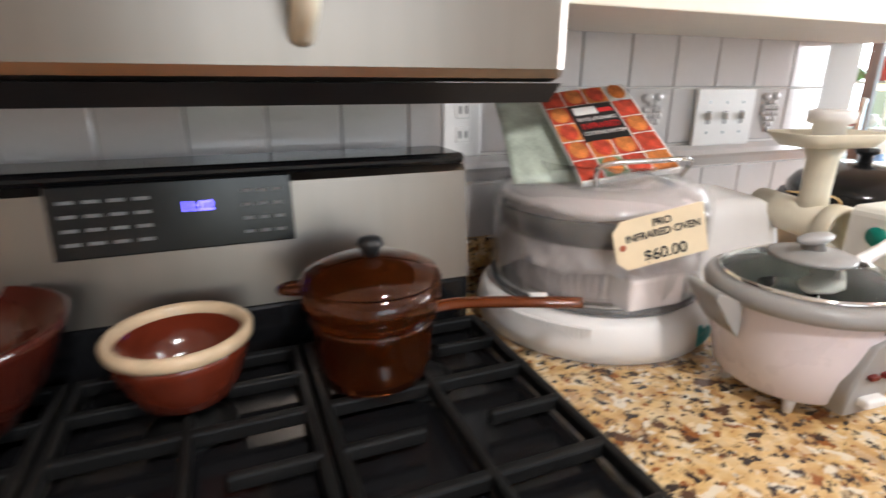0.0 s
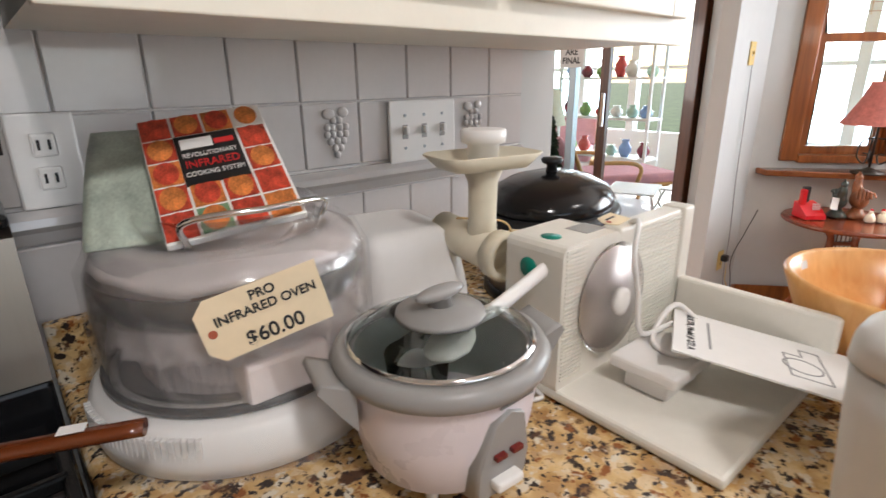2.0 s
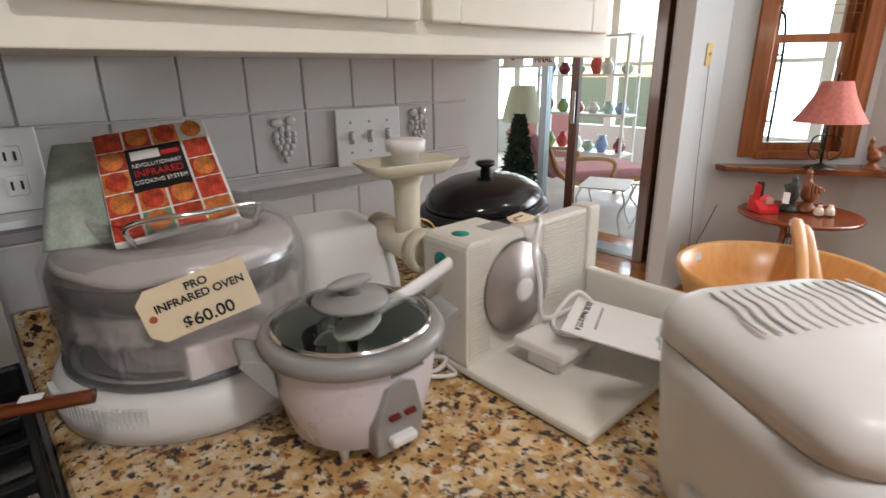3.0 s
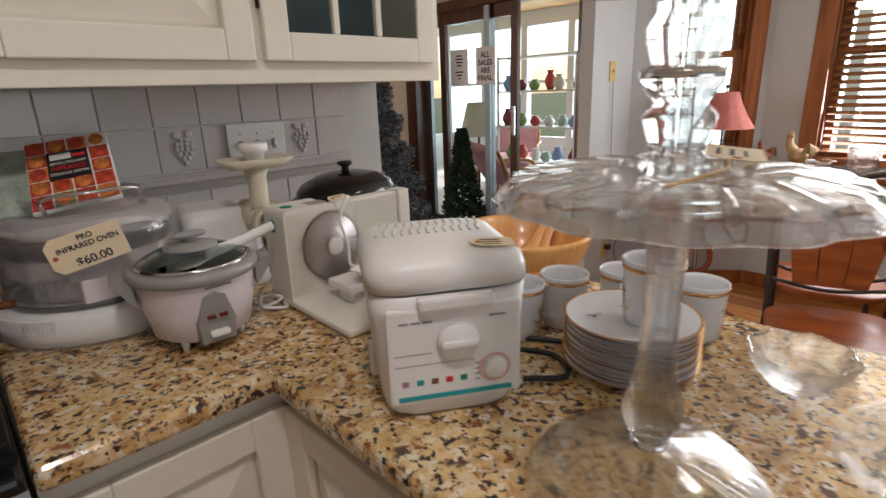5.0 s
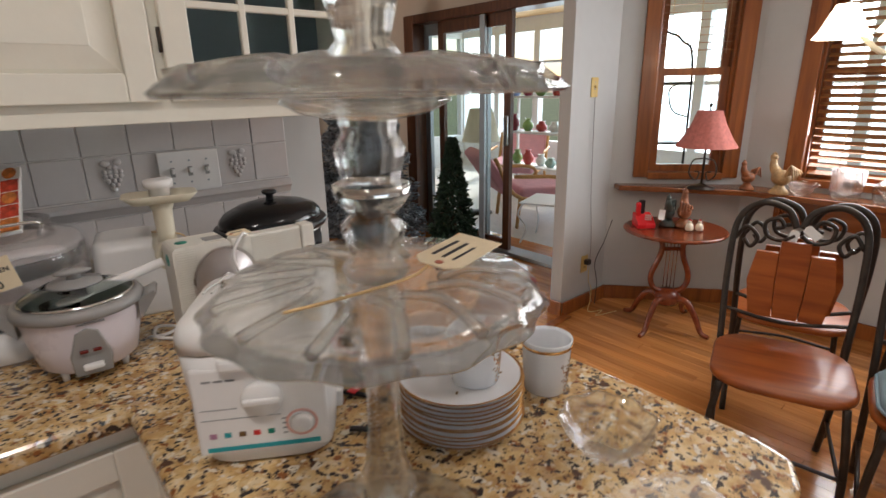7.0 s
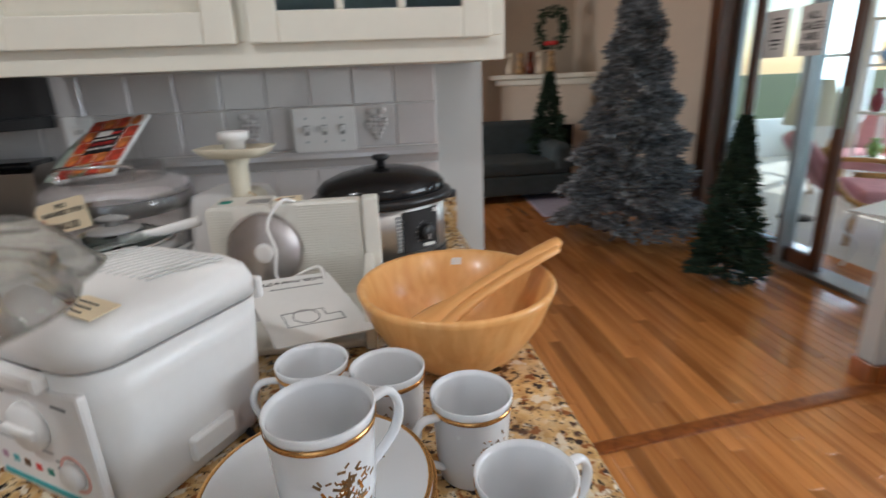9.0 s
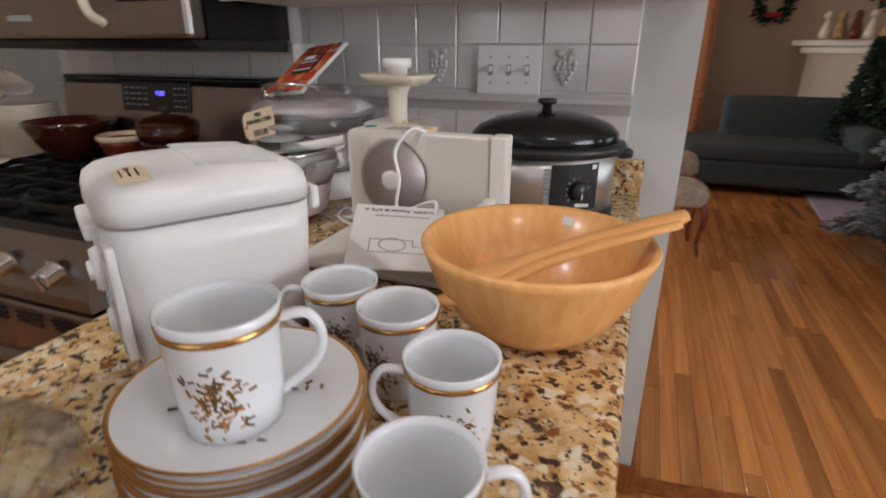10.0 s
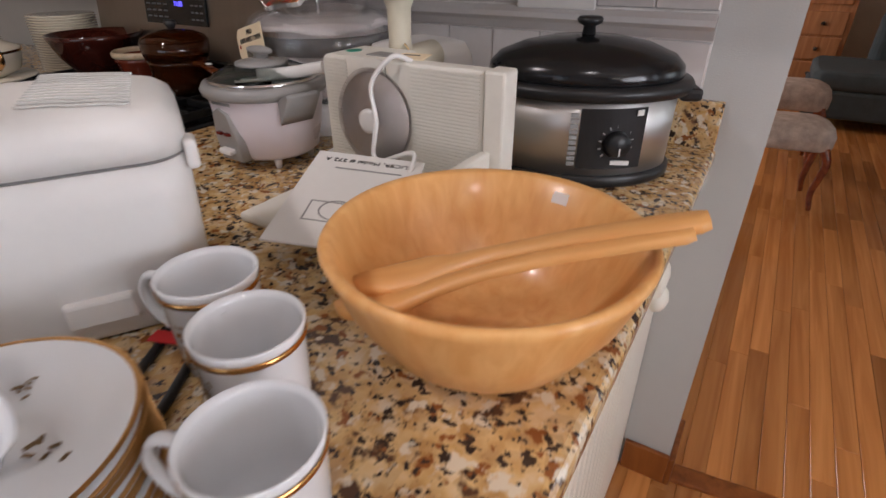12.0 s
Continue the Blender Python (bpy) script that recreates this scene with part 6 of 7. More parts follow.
table_lamp()
for x, y, prof, lab in ((2.84, -0.72, [(0.03, 0), (0.05, 0.02), (0.085, 0.07), (0.08, 0.07), (0.045, 0.02), (0, 0.01)], "clear cut glass bowl on the window ledge"),
                        (2.86, -0.92, [(0.06, 0), (0.075, 0.05), (0.078, 0.16), (0.072, 0.16), (0.068, 0.05), (0, 0.02)], "clear cut glass vase on the window ledge"),
                        (2.86, -1.10, [(0.05, 0), (0.066, 0.04), (0.066, 0.09), (0.022, 0.13), (0.02, 0.24), (0.03, 0.27), (0.018, 0.24), (0.016, 0.13), (0.055, 0.09), (0, 0.02)], "clear glass decanter on the window ledge"),
                        (2.86, -1.30, [(0.05, 0), (0.07, 0.06), (0.075, 0.12), (0.07, 0.12), (0.06, 0.05), (0, 0.02)], "clear glass tumbler on the window ledge")):
    tagged(part("glass_vessel", lt(prof, 36, (x, y, 0.808), wave=lambda a, i: 1 + 0.02 * math.cos(10 * a), cap=False), GLASS), lab, "glassware", "glassware on the ledge")


def dining_chair(m):
    t = thing("dining_chair", "dark iron dining chair with cherry wood seat and back", "chair", m, "iron and wood chairs")
    part("seat", loft([[(x, y, z) for x, y in [(a * s, b * s + (0.02 if b > 0 else 0)) for a, b in rounded(0.44, 0.42, 0.13)]] for z, s in ((0.43, 0.94), (0.437, 1.0), (0.452, 1.0), (0.46, 0.96), (0.456, 0.5), (0.455, 0.05))]), CHERRY, t)
    for s in (-1, 1):
        part("back_post", tb([(s * 0.19, 0.25, 0.0), (s * 0.20, 0.20, 0.25), (s * 0.205, 0.20, 0.45), (s * 0.215, 0.25, 0.75), (s * 0.20, 0.275, 0.92), (s * 0.13, 0.285, 0.985), (s * 0.045, 0.285, 0.965), (s * 0.008, 0.28, 0.90)], 0.0125, 10, 8), BRONZE, t)
        part("scroll", tb([(s * 0.01, 0.28, 0.87), (s * 0.05, 0.28, 0.845), (s * 0.10, 0.28, 0.86), (s * 0.11, 0.28, 0.91), (s * 0.07, 0.28, 0.93), (s * 0.05, 0.28, 0.90), (s * 0.075, 0.28, 0.89)], 0.008, 8), BRONZE, t)
        part("scroll", tb([(s * 0.205, 0.27, 0.84), (s * 0.17, 0.275, 0.89), (s * 0.13, 0.275, 0.85), (s * 0.15, 0.275, 0.81), (s * 0.175, 0.275, 0.84)], 0.008, 8), BRONZE, t)
        part("front_leg", tb([(s * 0.18, -0.17, 0.435), (s * 0.20, -0.20, 0.25), (s * 0.21, -0.22, 0.0)], 0.0125, 10), BRONZE, t)
        part("side_stretcher", tb([(s * 0.205, -0.21, 0.16), (s * 0.197, 0.22, 0.16)], 0.007, 8, 0), BRONZE, t)
    for i, (x0, x1, z1) in enumerate(((-0.145, -0.053, 0.80), (-0.049, 0.049, 0.845), (0.053, 0.145, 0.80))):
        k = 0.02
        part("back_slat", loft([[(x, y + 0.05 * (z - 0.54), z) for x, z in ((x0 * 0.85, 0.54), (x1 * 0.85, 0.54), (x1, 0.68), (x1 - (k if i == 2 else 0), z1), (x0 + (k if i == 0 else 0), z1), (x0, 0.68))] for y in (0.243, 0.247, 0.262, 0.266)], sm=False), CHERRY, t)
    part("back_rail", tb([(-0.207, 0.225, 0.56), (0, 0.255, 0.52), (0.207, 0.225, 0.56)], 0.008, 8), BRONZE, t)
    part("front_stretcher", tb([(-0.205, -0.21, 0.2), (0, -0.21, 0.22), (0.205, -0.21, 0.2)], 0.007, 8), BRONZE, t)
    return t


c0 = dining_chair(pose(1.37, -1.13, 0, 0, 0, -72))
copy_thing(c0, pose(1.98, -0.98, 0, 0, 0, 105))
copy_thing(c0, pose(1.42, -1.60, 0, 0, 0, -78))
copy_thing(c0, pose(2.05, -1.55, 0, 0, 0, 100))
t = thing("seat_cushion", "light blue tufted cushion lying on a chair seat", "cushion", pose(1.41, -1.60, 0.458, 0, 0, -78))
part("pad", loft([[(x, y, z) for x, y in rounded(0.40 * s, 0.38 * s, 0.10 * s)] for z, s in ((0.0, 0.9), (0.012, 0.99), (0.035, 1.0), (0.055, 0.94), (0.064, 0.75), (0.06, 0.4), (0.058, 0.05))]), BLUECLOTH, t)
part("piping", tb([(x, y, 0.024) for x, y in rounded(0.405, 0.385, 0.10)] + [(0.2025, 0.0925, 0.024)], 0.006, 6, 2), BLUECLOTH, t)
for k in (0, 1):
    tg = tagged(part("price_tag", prism([(-0.016, -0.03), (0.016, -0.03), (0.016, 0.026), (0, 0.032), (-0.016, 0.026)], 0, 0.001), PAPER), "white paper price tag tied to a chair back", "price tag", "chair price tags")
    tg.matrix_basis = pose(1.628, -1.03 + k * -0.06, 0.86 + k * 0.03, 90, (12, -50)[k], -72)


def chandelier():
    t = thing("chandelier", "scrolled chandelier with lit frosted glass shades", "chandelier", pose(1.62, -1.32, 0))
    part("rod", tb([(0, 0, H), (0, 0, 1.62)], 0.008, 8, 0), BEIGEPLASTIC, t)
    part("hub", lt([(0, 1.50), (0.03, 1.52), (0.05, 1.56), (0.03, 1.62), (0.01, 1.66)], 24), BEIGEPLASTIC, t)
    for k in range(5):
        a = radians(72 * k + 100)
        c, s = math.cos(a), math.sin(a)
        arm = part("arm", tb([(0.03 * c, 0.03 * s, 1.56), (0.13 * c, 0.13 * s, 1.51), (0.22 * c, 0.22 * s, 1.60), (0.25 * c, 0.25 * s, 1.67)], 0.009, 8), BEIGEPLASTIC, t)
        sh = part("glass_shade", lt([(0.03, 0.0), (0.045, -0.03), (0.065, -0.08), (0.082, -0.105), (0.08, -0.105), (0.06, -0.08), (0.04, -0.03), (0.025, -0.002)], 32, (0.25 * c, 0.25 * s, 1.665), wave=lambda q, i: 1 + (0.05 * math.cos(6 * q) if 2 <= i <= 5 else 0), cap=False), LAMPGLASS, arm)


chandelier()

# ---- living room ----


def fir(m, h, r, n, mat_, label, name="christmas_tree", trunk=0.12, seed=1, leaf=0.05, stand=True):
    """An artificial fir: trunk, whorls of boughs and many small tufts of needles."""
    t = thing(name, label, "tree", m)
    part("trunk", tb([(0, 0, 0.0), (0, 0, h * 0.97)], 0.022, 8, 0, taper=lambda u: 1 - 0.8 * u), BARK, t)
    rnd = random.Random(seed)
    b = bmesh.new()
    verts, faces = [], []
    for i in range(n):
        u = rnd.random() ** 1.35
        z = trunk + u * (h - trunk)
        a = rnd.uniform(0, 2 * math.pi)
        lay = 0.80 + 0.2 * math.sin(u * 46 + 2.2 * math.sin(a * 3))
        q = r * (1 - u) ** 0.92 * lay * math.sqrt(rnd.uniform(0.30, 1.08)) + 0.015
        p = V(q * math.cos(a), q * math.sin(a), z - 0.10 * q)
        d = V(math.cos(a + rnd.gauss(0, 0.5)), math.sin(a + rnd.gauss(0, 0.5)), rnd.gauss(0.05, 0.45)).normalized()
        e = d.cross(V(rnd.gauss(0, 1), rnd.gauss(0, 1), rnd.gauss(0, 1))).normalized()
        f = d.cross(e)
        s = leaf * rnd.uniform(0.6, 1.25)
        k = len(verts)
        verts += [p - d * s * 0.6, p + e * s * 0.34, p - e * s * 0.17 + f * s * 0.3, p - e * s * 0.17 - f * s * 0.3, p + d * s]
        faces += [(k, k + 1, k + 2), (k, k + 2, k + 3), (k, k + 3, k + 1), (k + 4, k + 2, k + 1), (k + 4, k + 3, k + 2), (k + 4, k + 1, k + 3)]
    b.free()
    me = bpy.data.meshes.new("needles")
    me.from_pydata(verts, [], faces)
    me.materials.append(mat_)
    nd = tagged(new("needles", me), kind="stuff")
    nd.parent = t
    for i in range(22):
        u = (i + 0.5) / 24
        a = i * 2.4
        q = r * (1 - u) * 0.85
        part("bough", tb([(0, 0, trunk + u * (h - trunk)), (q * math.cos(a), q * math.sin(a), trunk + u * (h - trunk) - 0.08 * q)], 0.006, 5, 0), BARK, t)
    if stand:
        for k in range(4):
            a = radians(90 * k + 30)
            part("stand_leg", tb([(0, 0, 0.1), (0.2 * math.cos(a), 0.2 * math.sin(a), 0.015)], 0.009, 6, 0), BRONZE, t)
    return t


fir(pose(1.97, 2.52, 0), 2.15, 0.60, 24000, FLOCK, "tall frosted artificial fir tree on a metal stand", trunk=0.2, seed=2, leaf=0.036)
fir(pose(2.17, 1.50, 0), 1.05, 0.24, 4500, NEEDLE, "small dark green artificial fir by the glass doors", "small_fir_tree", 0.08, 5, 0.035, False)
fir(pose(2.0, 4.6, 0), 1.35, 0.36, 2600, NEEDLE, "dark decorated fir by the hearth", "small_fir_tree", 0.1, 7, 0.05, False)
tagged(part("rug", prism([(1.55, 3.35), (2.1, 3.35), (2.3, 5.3), (1.7, 5.3)], 0.0, 0.012, 0.003), RUG), "pale lilac hearth rug on the oak floor", "rug")


def fireplace():
    t = thing("fireplace_mantel", "beige corner fireplace with white mantel shelf", "fireplace", pose(2.25, 5.35, 0, 0, 0, -38))
    part("surround", bx(-0.6, -0.15, 0, 0.6, 0.3, 1.28, bevel=0.006), TANPAINT, t)
    part("firebox", bx(-0.38, -0.158, 0.1, 0.38, -0.12, 0.72), BLACK, t)
    part("mantel_shelf", bx(-0.72, -0.28, 1.28, 0.72, 0.3, 1.34, bevel=0.012), CAB, t)
    part("mantel_moulding", bx(-0.66, -0.2, 1.2, 0.66, 0.28, 1.28, bevel=0.02), CAB, t)


fireplace()
for k in range(5):
    tagged(part("mantel_ornament", ball(lt([(0.05, 0), (0.06, 0.05), (0.03, 0.14 + 0.03 * (k % 3)), (0.015, 0.2)], 16, (1.72 + k * 0.10, 5.25 - k * 0.085, 1.34)), (1.72 + k * 0.10, 5.25 - k * 0.085, 1.56), 0.04), (CREAMCHINA, PALEFEATHER, REDGLAZE)[k % 3]), "small pale ornament on the mantel", "ornament", "mantel ornaments")


def wreath(m, label):
    t = thing("wreath", label, "wreath", m)
    rnd = random.Random(6)
    b = bmesh.new()
    for i in range(240):
        a = rnd.uniform(0, 6.283)
        q = 0.16 + rnd.gauss(0, 0.03)
        ball(b, (q * math.cos(a), rnd.gauss(-0.03, 0.015), q * math.sin(a) * 1.3), 0.022, 1, 0.5, rnd.uniform(0.4, 1.2), 5, 4)
    part("greenery", b, NEEDLE, t)
    part("bow", ball(ball(bmesh.new(), (0.04, -0.06, -0.16), 0.04, 1.2, 0.5, 0.7), (-0.04, -0.06, -0.16), 0.04, 1.2, 0.5, 0.7), REDINK, t)


wreath(pose(1.3, 5.73, 1.75), "green wreath with red bow on the wall")
wreath(pose(2.22, 5.18, 1.85, 0, 0, -38), "green wreath above the mantel")


def upholstered_stool(m):
    t = thing("footstool", "small stool with damask seat and dark cabriole legs", "stool", m, "damask stools")
    part("seat", loft([[(x, y, z) for x, y in rounded(0.40 * s, 0.34 * s, 0.09 * s)] for z, s in ((0.30, 0.92), (0.31, 1), (0.36, 1.02), (0.40, 0.94), (0.42, 0.7), (0.425, 0.1))]), DAMASK, t)
    for sx in (-1, 1):
        for sy in (-1, 1):
            part("leg", tb([(sx * 0.16, sy * 0.13, 0.31), (sx * 0.185, sy * 0.15, 0.24), (sx * 0.165, sy * 0.135, 0.10), (sx * 0.18, sy * 0.148, 0.012)], 0.022, 8, 6, taper=lambda u: 1.15 - 0.6 * u), TABLEWOOD, t)
    return t


s0 = upholstered_stool(pose(0.37, 2.27, 0, 0, 0, 8) @ Matrix.Diagonal((1, 1, 1.12, 1)))
copy_thing(s0, pose(0.36, 3.0, 0, 0, 0, 4) @ Matrix.Diagonal((1, 1, 1.12, 1)))


def chaise(m, label, w=1.6):
    t = thing("chaise_sofa", label, "sofa", m)
    part("base", bx(-w / 2, -0.4, 0.08, w / 2, 0.4, 0.30, bevel=0.03), SLATECLOTH, t)
    part("seat_cushion", loft([[(x, y, z) for x, y in rounded((w - 0.02) * s, 0.8 * s, 0.08)] for z, s in ((0.30, 0.98), (0.33, 1.0), (0.41, 1.0), (0.44, 0.96))]), SLATECLOTH, t)
    part("arm", bx(w / 2 - 0.22, -0.42, 0.3, w / 2, 0.42, 0.62, bevel=0.08, seg=4), SLATECLOTH, t)
    part("backrest", bx(-w / 2 + 0.4, 0.32, 0.3, w / 2, 0.5, 0.82, bevel=0.07, seg=4), SLATECLOTH, t)
    for sx in (-1, 1):
        for sy in (-1, 1):
            part("foot", lt([(0.02, 0), (0.03, 0.08)], 12, (sx * (w / 2 - 0.08), sy * 0.33, 0)), TABLEWOOD, t)


chaise(pose(1.28, 4.40, 0), "dark slate upholstered chaise with rolled arm")


def armoire():
    t = thing("armoire", "tall reddish wood armoire with drawers against the wall", "armoire", pose(0.22, 5.42, 0))
    part("carcass", bx(-0.5, -0.25, 0.06, 0.5, 0.3, 1.95, bevel=0.006), ARMOIREWOOD, t)
    part("cornice", bx(-0.55, -0.3, 1.95, 0.55, 0.3, 2.05, bevel=0.02), ARMOIREWOOD, t)
    part("plinth", bx(-0.53, -0.28, 0, 0.53, 0.3, 0.08, bevel=0.01), ARMOIREWOOD, t)
    for i in range(3):
        d = part("drawer", bx(-0.46, -0.268, 0.12 + i * 0.22, 0.46, -0.248, 0.32 + i * 0.22, bevel=0.006), ARMOIREWOOD, t)
        for x in (-0.28, 0.28):
            part("knob", ball(bmesh.new(), (x, -0.28, 0.22 + i * 0.22), 0.018), BRONZE, d)
    for s in (-1, 1):
        part("door", bx(s * 0.235 - 0.22, -0.268, 0.82, s * 0.235 + 0.22, -0.248, 1.9, bevel=0.006), ARMOIREWOOD, t)


armoire()

# ---- sunroom beyond the glass doors, and the outdoors ----
structure("sunroom_floor", bx(2.86, -2.0, -0.10, 6.6, 6.0, -0.02), TILEFLOOR, "pale sunroom floor", "floor")
b = bmesh.new()
for i in range(24):
    box(b, 3.16, -2.0 + i * 0.335, 2.5, 6.7, -1.672 + i * 0.335, 2.53, 0.004, 1)
structure("sunroom_ceiling", b, PINE, "pale pine board sunroom ceiling", "ceiling")


def sunroom_wall():
    t = thing("sunroom_windows", "white framed sunroom window wall with bright panes", "window wall", kind="structure")
    part("knee_wall", bx(6.5, -2.0, -0.02, 6.6, 6.0, 0.55), VINYL, t)
    part("top_plate", bx(6.48, -2.0, 2.28, 6.62, 6.0, 2.5), VINYL, t)
    for i in range(10):
        y = -2.0 + i * 0.885
        part("post", bx(6.47, y - 0.06, 0.55, 6.6, y + 0.06, 2.28, bevel=0.004), VINYL, t)
        part("mid_rail", bx(6.5, y + 0.06, 1.4, 6.56, min(y + 0.825, 6.0), 1.45), VINYL, t)
    part("end_knee_wall", bx(2.86, 5.95, -0.02, 6.5, 6.05, 0.55), VINYL, t)
    part("end_top_plate", bx(2.86, 5.95, 2.28, 6.48, 6.05, 2.5), VINYL, t)
    for i in range(5):
        part("end_post", bx(2.9 + i * 0.88, 5.94, 0.55, 3.02 + i * 0.88, 6.05, 2.28, bevel=0.004), VINYL, t)


sunroom_wall()


def vase_shelf():
    t = thing("plant_shelf", "white open shelf unit holding coloured vases", "shelf", pose(4.95, 2.75, -0.02, 0, 0, -90))
    for z in (0.4, 0.85, 1.3, 1.72):
        part("shelf", bx(-0.62, -0.16, z, 0.62, 0.16, z + 0.025, bevel=0.003), VINYL, t)
    for x in (-0.6, 0.6):
        for y in (-0.14, 0.14):
            part("post", bx(x - 0.015, y - 0.015, 0, x + 0.015, y + 0.015, 1.75), VINYL, t)


vase_shelf()
rnd = random.Random(12)
cols = (("green", (0.22, 0.38, 0.12)), ("maroon", (0.22, 0.03, 0.05)), ("blue", (0.25, 0.40, 0.70)), ("pale green", (0.45, 0.62, 0.50)), ("white", (0.75, 0.75, 0.72)), ("red", (0.5, 0.06, 0.05)))
for z in (0.405, 0.855, 1.305):
    for k in range(6):
        nm, c = cols[(k + int(z * 3)) % 6]
        hh = rnd.uniform(0.12, 0.24)
        v = tagged(part("vase", lt([(0.04, 0), (0.075, hh * 0.35), (0.07, hh * 0.6), (0.035, hh * 0.85), (0.05, hh), (0.042, hh), (0.028, hh * 0.85), (0, 0.02)], 24, (4.95 + rnd.uniform(-0.06, 0.06), 2.25 + k * 0.2, z)), mat("vase_glaze", c, 0.15, vary=0.1, coat=0.4)), nm + " glazed vase on the white shelf", "vase", "vases on the shelf")


def rattan_lounge(m):
    t = thing("rattan_lounge", "rattan lounge with pink cushions in the sunroom", "lounge chair", m)
    for sx in (-1, 1):
        part("side_frame", tb([(sx * 0.36, -0.7, 0), (sx * 0.36, -0.7, 0.3), (sx * 0.36, 0.2, 0.32), (sx * 0.36, 0.5, 0.75)], 0.022, 8), WICKER, t)
        part("rear_leg", tb([(sx * 0.36, 0.25, 0), (sx * 0.36, 0.22, 0.32)], 0.02, 8, 0), WICKER, t)
        part("arm", tb([(sx * 0.38, -0.2, 0.3), (sx * 0.4, -0.2, 0.52), (sx * 0.4, 0.3, 0.56)], 0.02, 8), WICKER, t)
    part("seat_cushion", bx(-0.34, -0.72, 0.30, 0.34, 0.2, 0.42, bevel=0.04, seg=3), PINKCLOTH, t)
    part("back_cushion", bx(-0.34, -0.06, 0, 0.34, 0.06, 0.5, bevel=0.04, seg=3), PINKCLOTH, t).matrix_basis = pose(0, 0.34, 0.38, -35, 0, 0)


rattan_lounge(pose(3.9, 2.15, -0.02, 0, 0, 60))
rattan_lounge(pose(5.4, 3.6, -0.02, 0, 0, -60))


def iron_table(m):
    t = thing("garden_table", "small white scrolled iron table with glass top", "table", m)
    part("top", bx(-0.25, -0.2, 0.40, 0.25, 0.2, 0.415, bevel=0.004), VINYL, t)
    for sx in (-1, 1):
        for sy in (-1, 1):
            part("leg", tb([(sx * 0.22, sy * 0.17, 0.4), (sx * 0.26, sy * 0.2, 0.3), (sx * 0.18, sy * 0.15, 0.16), (sx * 0.24, sy * 0.19, 0.0)], 0.009, 6), VINYL, t)


iron_table(pose(3.35, 1.45, -0.02, 0, 0, 20))
iron_table(pose(3.75, 1.1, -0.02, 0, 0, 5))


def iron_rack(m):
    t = thing("wrought_iron_rack", "dark wrought iron plant rack outside the bay window", "plant rack", m)
    for sx in (-1, 1):
        part("upright", tb([(sx * 0.24, 0, 0), (sx * 0.24, 0, 1.5), (sx * 0.14, 0, 1.75), (0, 0, 1.82)], 0.009, 6), BRONZE, t)
        part("scroll", tb([(sx * 0.24, 0, 1.2), (sx * 0.12, 0, 1.25), (sx * 0.08, 0, 1.4), (sx * 0.16, 0, 1.45)], 0.006, 6), BRONZE, t)
    for z in (0.5, 1.0, 1.45):
        part("rung", tb([(-0.24, 0, z), (0.24, 0, z)], 0.007, 6, 0), BRONZE, t)
        part("tray", bx(-0.24, 0.0, z - 0.008, 0.24, 0.2, z), BRONZE, t)


iron_rack(pose(3.35, 0.45, -0.02, 0, 0, -40))
t = thing("floor_lamp", "floor lamp with pale pleated shade in the sunroom", "lamp", pose(3.75, 2.75, -0.02))
part("shade", lt([(0.22, 0.85), (0.13, 1.22), (0.128, 1.22), (0.216, 0.85)], 36, wave=lambda a, i: 1 + 0.012 * math.cos(30 * a), cap=False), CREAMSHADE, t)
part("pole", tb([(0, 0, 0.02), (0, 0, 1.2)], 0.012, 8, 0), BRONZE, t)
part("foot", lt([(0.14, 0), (0.14, 0.02), (0.02, 0.04)], 24), BRONZE, t)
structure("ground", bx(-60, -60, -0.35, 120, 80, -0.125), LAWN, "lawn around the house", "ground")
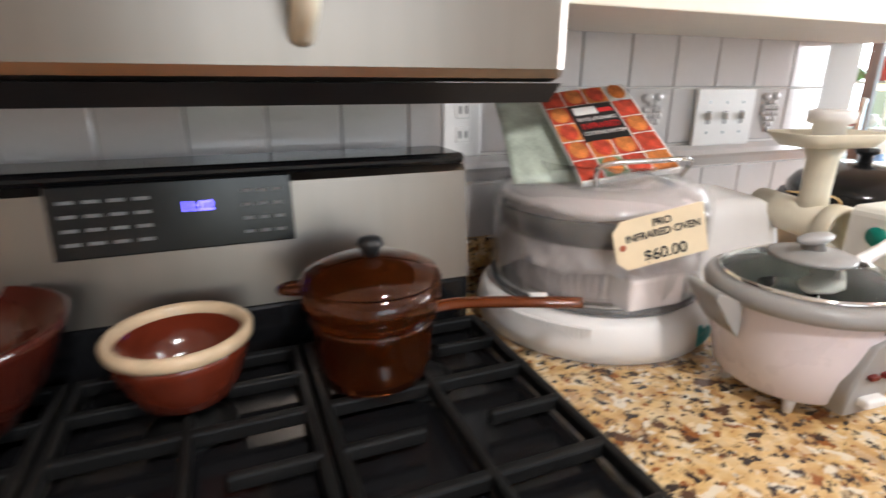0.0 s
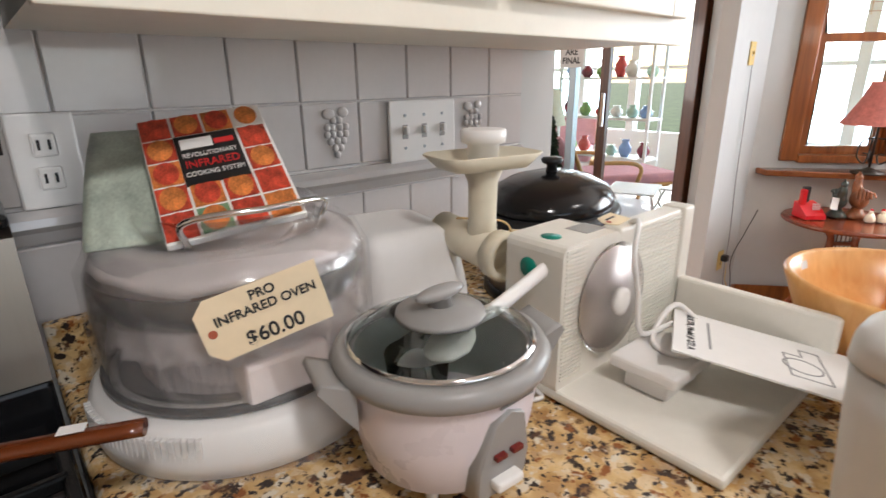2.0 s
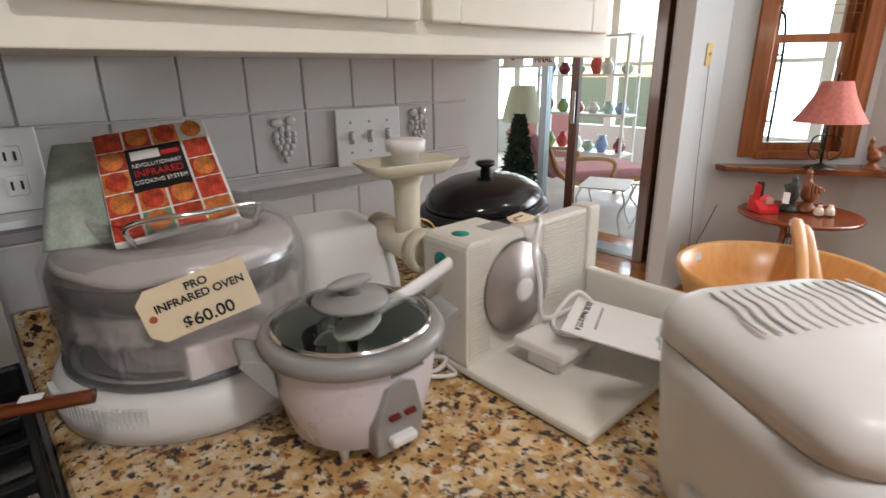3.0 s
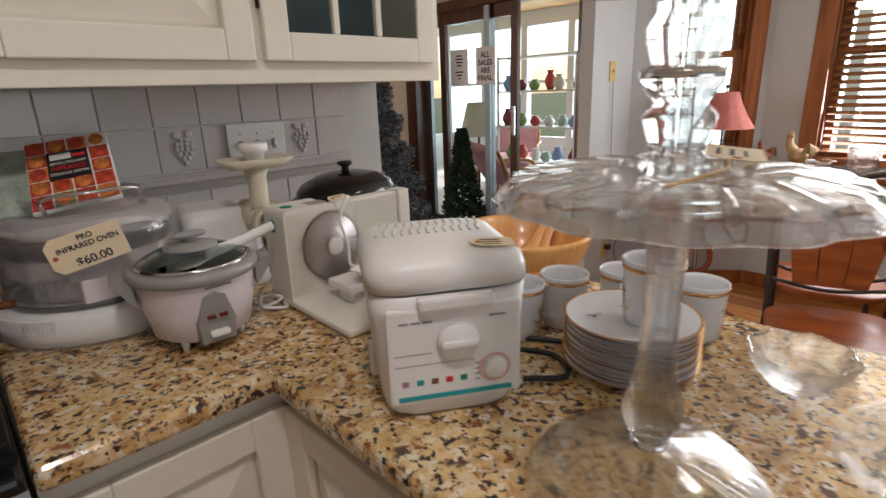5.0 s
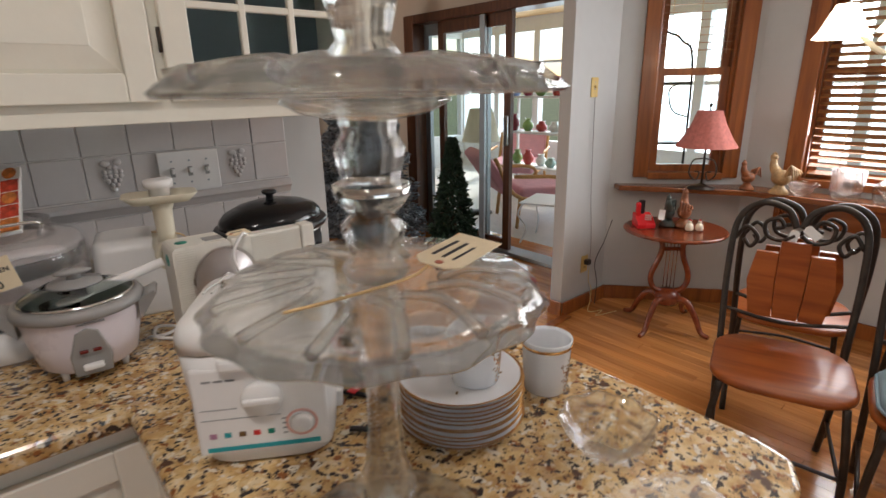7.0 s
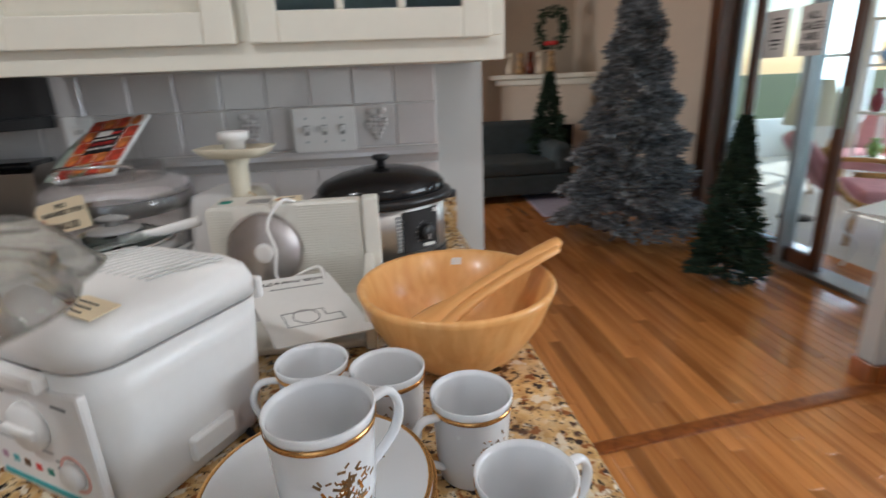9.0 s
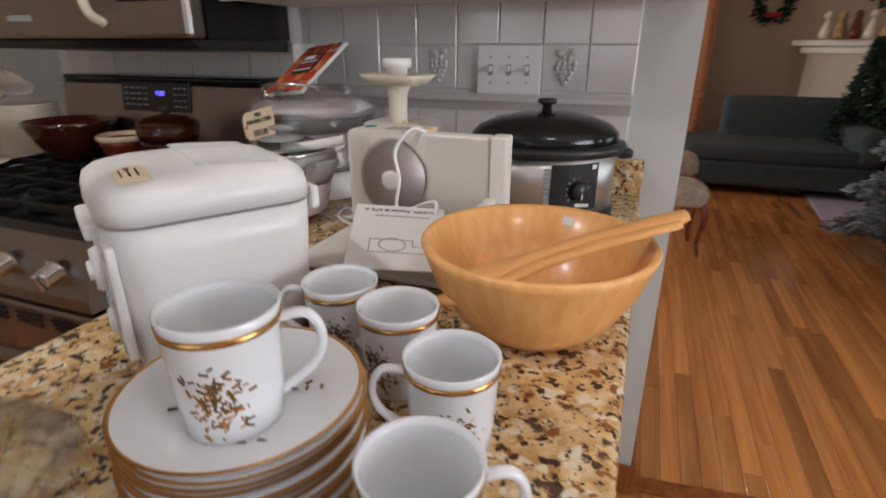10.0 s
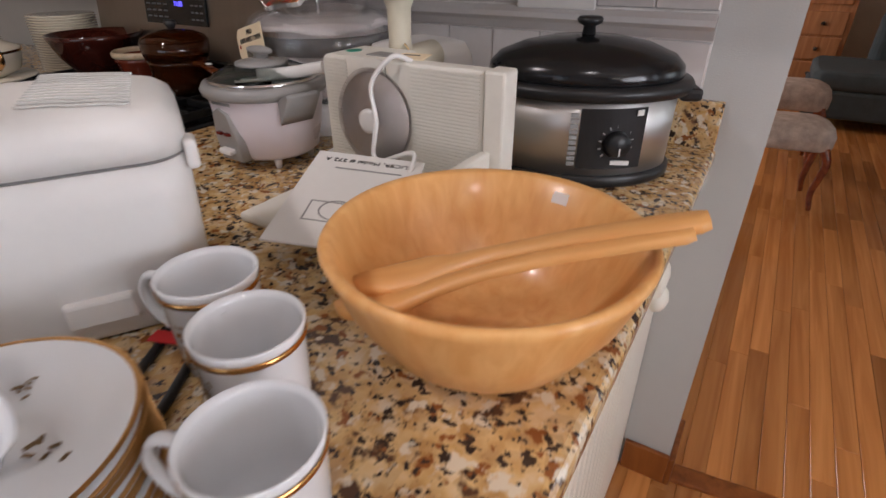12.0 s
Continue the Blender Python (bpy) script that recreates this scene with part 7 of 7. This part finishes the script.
# ---- pieces: wall tiles and floor boards ----
wall = bpy.data.objects["wall_north"]
tm = mesh_of(bx(-0.0535, -0.010, -0.0535, 0.0535, -0.002, 0.0535, bevel=0.0022, seg=1), "tile", TILE)
for i in range(17):
    for j in range(4):
        zc = (1.331, 1.222, 1.063, 0.99)[j]
        o = new("tile", tm)
        o.parent = wall
        o.matrix_basis = pose(0.0495 - i * 0.109, 0, zc) @ Matrix.Diagonal((1, 1, 1 if j < 3 else 0.6, 1))
part("grout_bed", bx(-1.80, -0.004, 0.935, 0.104, -0.0005, 1.386), GROUT, wall)
part("tile_rail", loft([[(x, y, z) for y, z in ((-0.002, 1.164), (-0.014, 1.164), (-0.024, 1.154), (-0.026, 1.144), (-0.018, 1.136), (-0.010, 1.120), (-0.002, 1.120))] for x in (-1.80, 0.104)], sm=False), TILE, wall, "white glazed chair-rail moulding")

floor = bpy.data.objects["floor"]
rnd = random.Random(9)
PW, near, far = 0.062, [], []
cuts = {}
x = -0.6
while x < 3.1:
    y = -3.4 - rnd.uniform(0, 0.9)
    while y < 5.8:
        ln = rnd.choice((0.6, 0.8, 1.0, 1.25))
        y0, y1 = max(y, -3.38), min(y + ln, 5.75)
        if y1 - y0 > 0.1:
            (near if 0.2 < x < 2.5 and -1.0 < y0 < 4.0 else far).append((x, y0, y1))
        y += ln
    x += PW
boards = {}
def board_mesh(ln):
    if ln not in boards:
        boards[ln] = mesh_of(bx(0.0007, 0.0007, -0.012, PW - 0.0007, ln - 0.0007, 0.0, bevel=0.0012, seg=1), "floor_board", OAK)
    return boards[ln]


near.sort(key=lambda q: abs(q[0] - 1.2) + abs(q[1] - 0.8))
for q in near[:300]:
    o = new("floor_board", board_mesh(round(q[2] - q[1], 3)))
    o.parent = floor
    o.location = (q[0], q[1], 0)
verts, faces = [], []
for x, y0, y1 in near[300:] + far:
    k = len(verts)
    verts += [(a, b_, c) for c in (-0.012, 0.0) for a, b_ in ((x + 0.0007, y0 + 0.0007), (x + PW - 0.0007, y0 + 0.0007), (x + PW - 0.0007, y1 - 0.0007), (x + 0.0007, y1 - 0.0007))]
    faces += [(k + 4, k + 5, k + 6, k + 7), (k, k + 1, k + 5, k + 4), (k + 1, k + 2, k + 6, k + 5), (k + 2, k + 3, k + 7, k + 6), (k + 3, k, k + 4, k + 7)]
me = bpy.data.meshes.new("floor_boards")
me.from_pydata(verts, [], faces)
me.materials.append(OAKFAR)
fb = tagged(new("floor_boards", me), kind="stuff")
fb.parent = floor
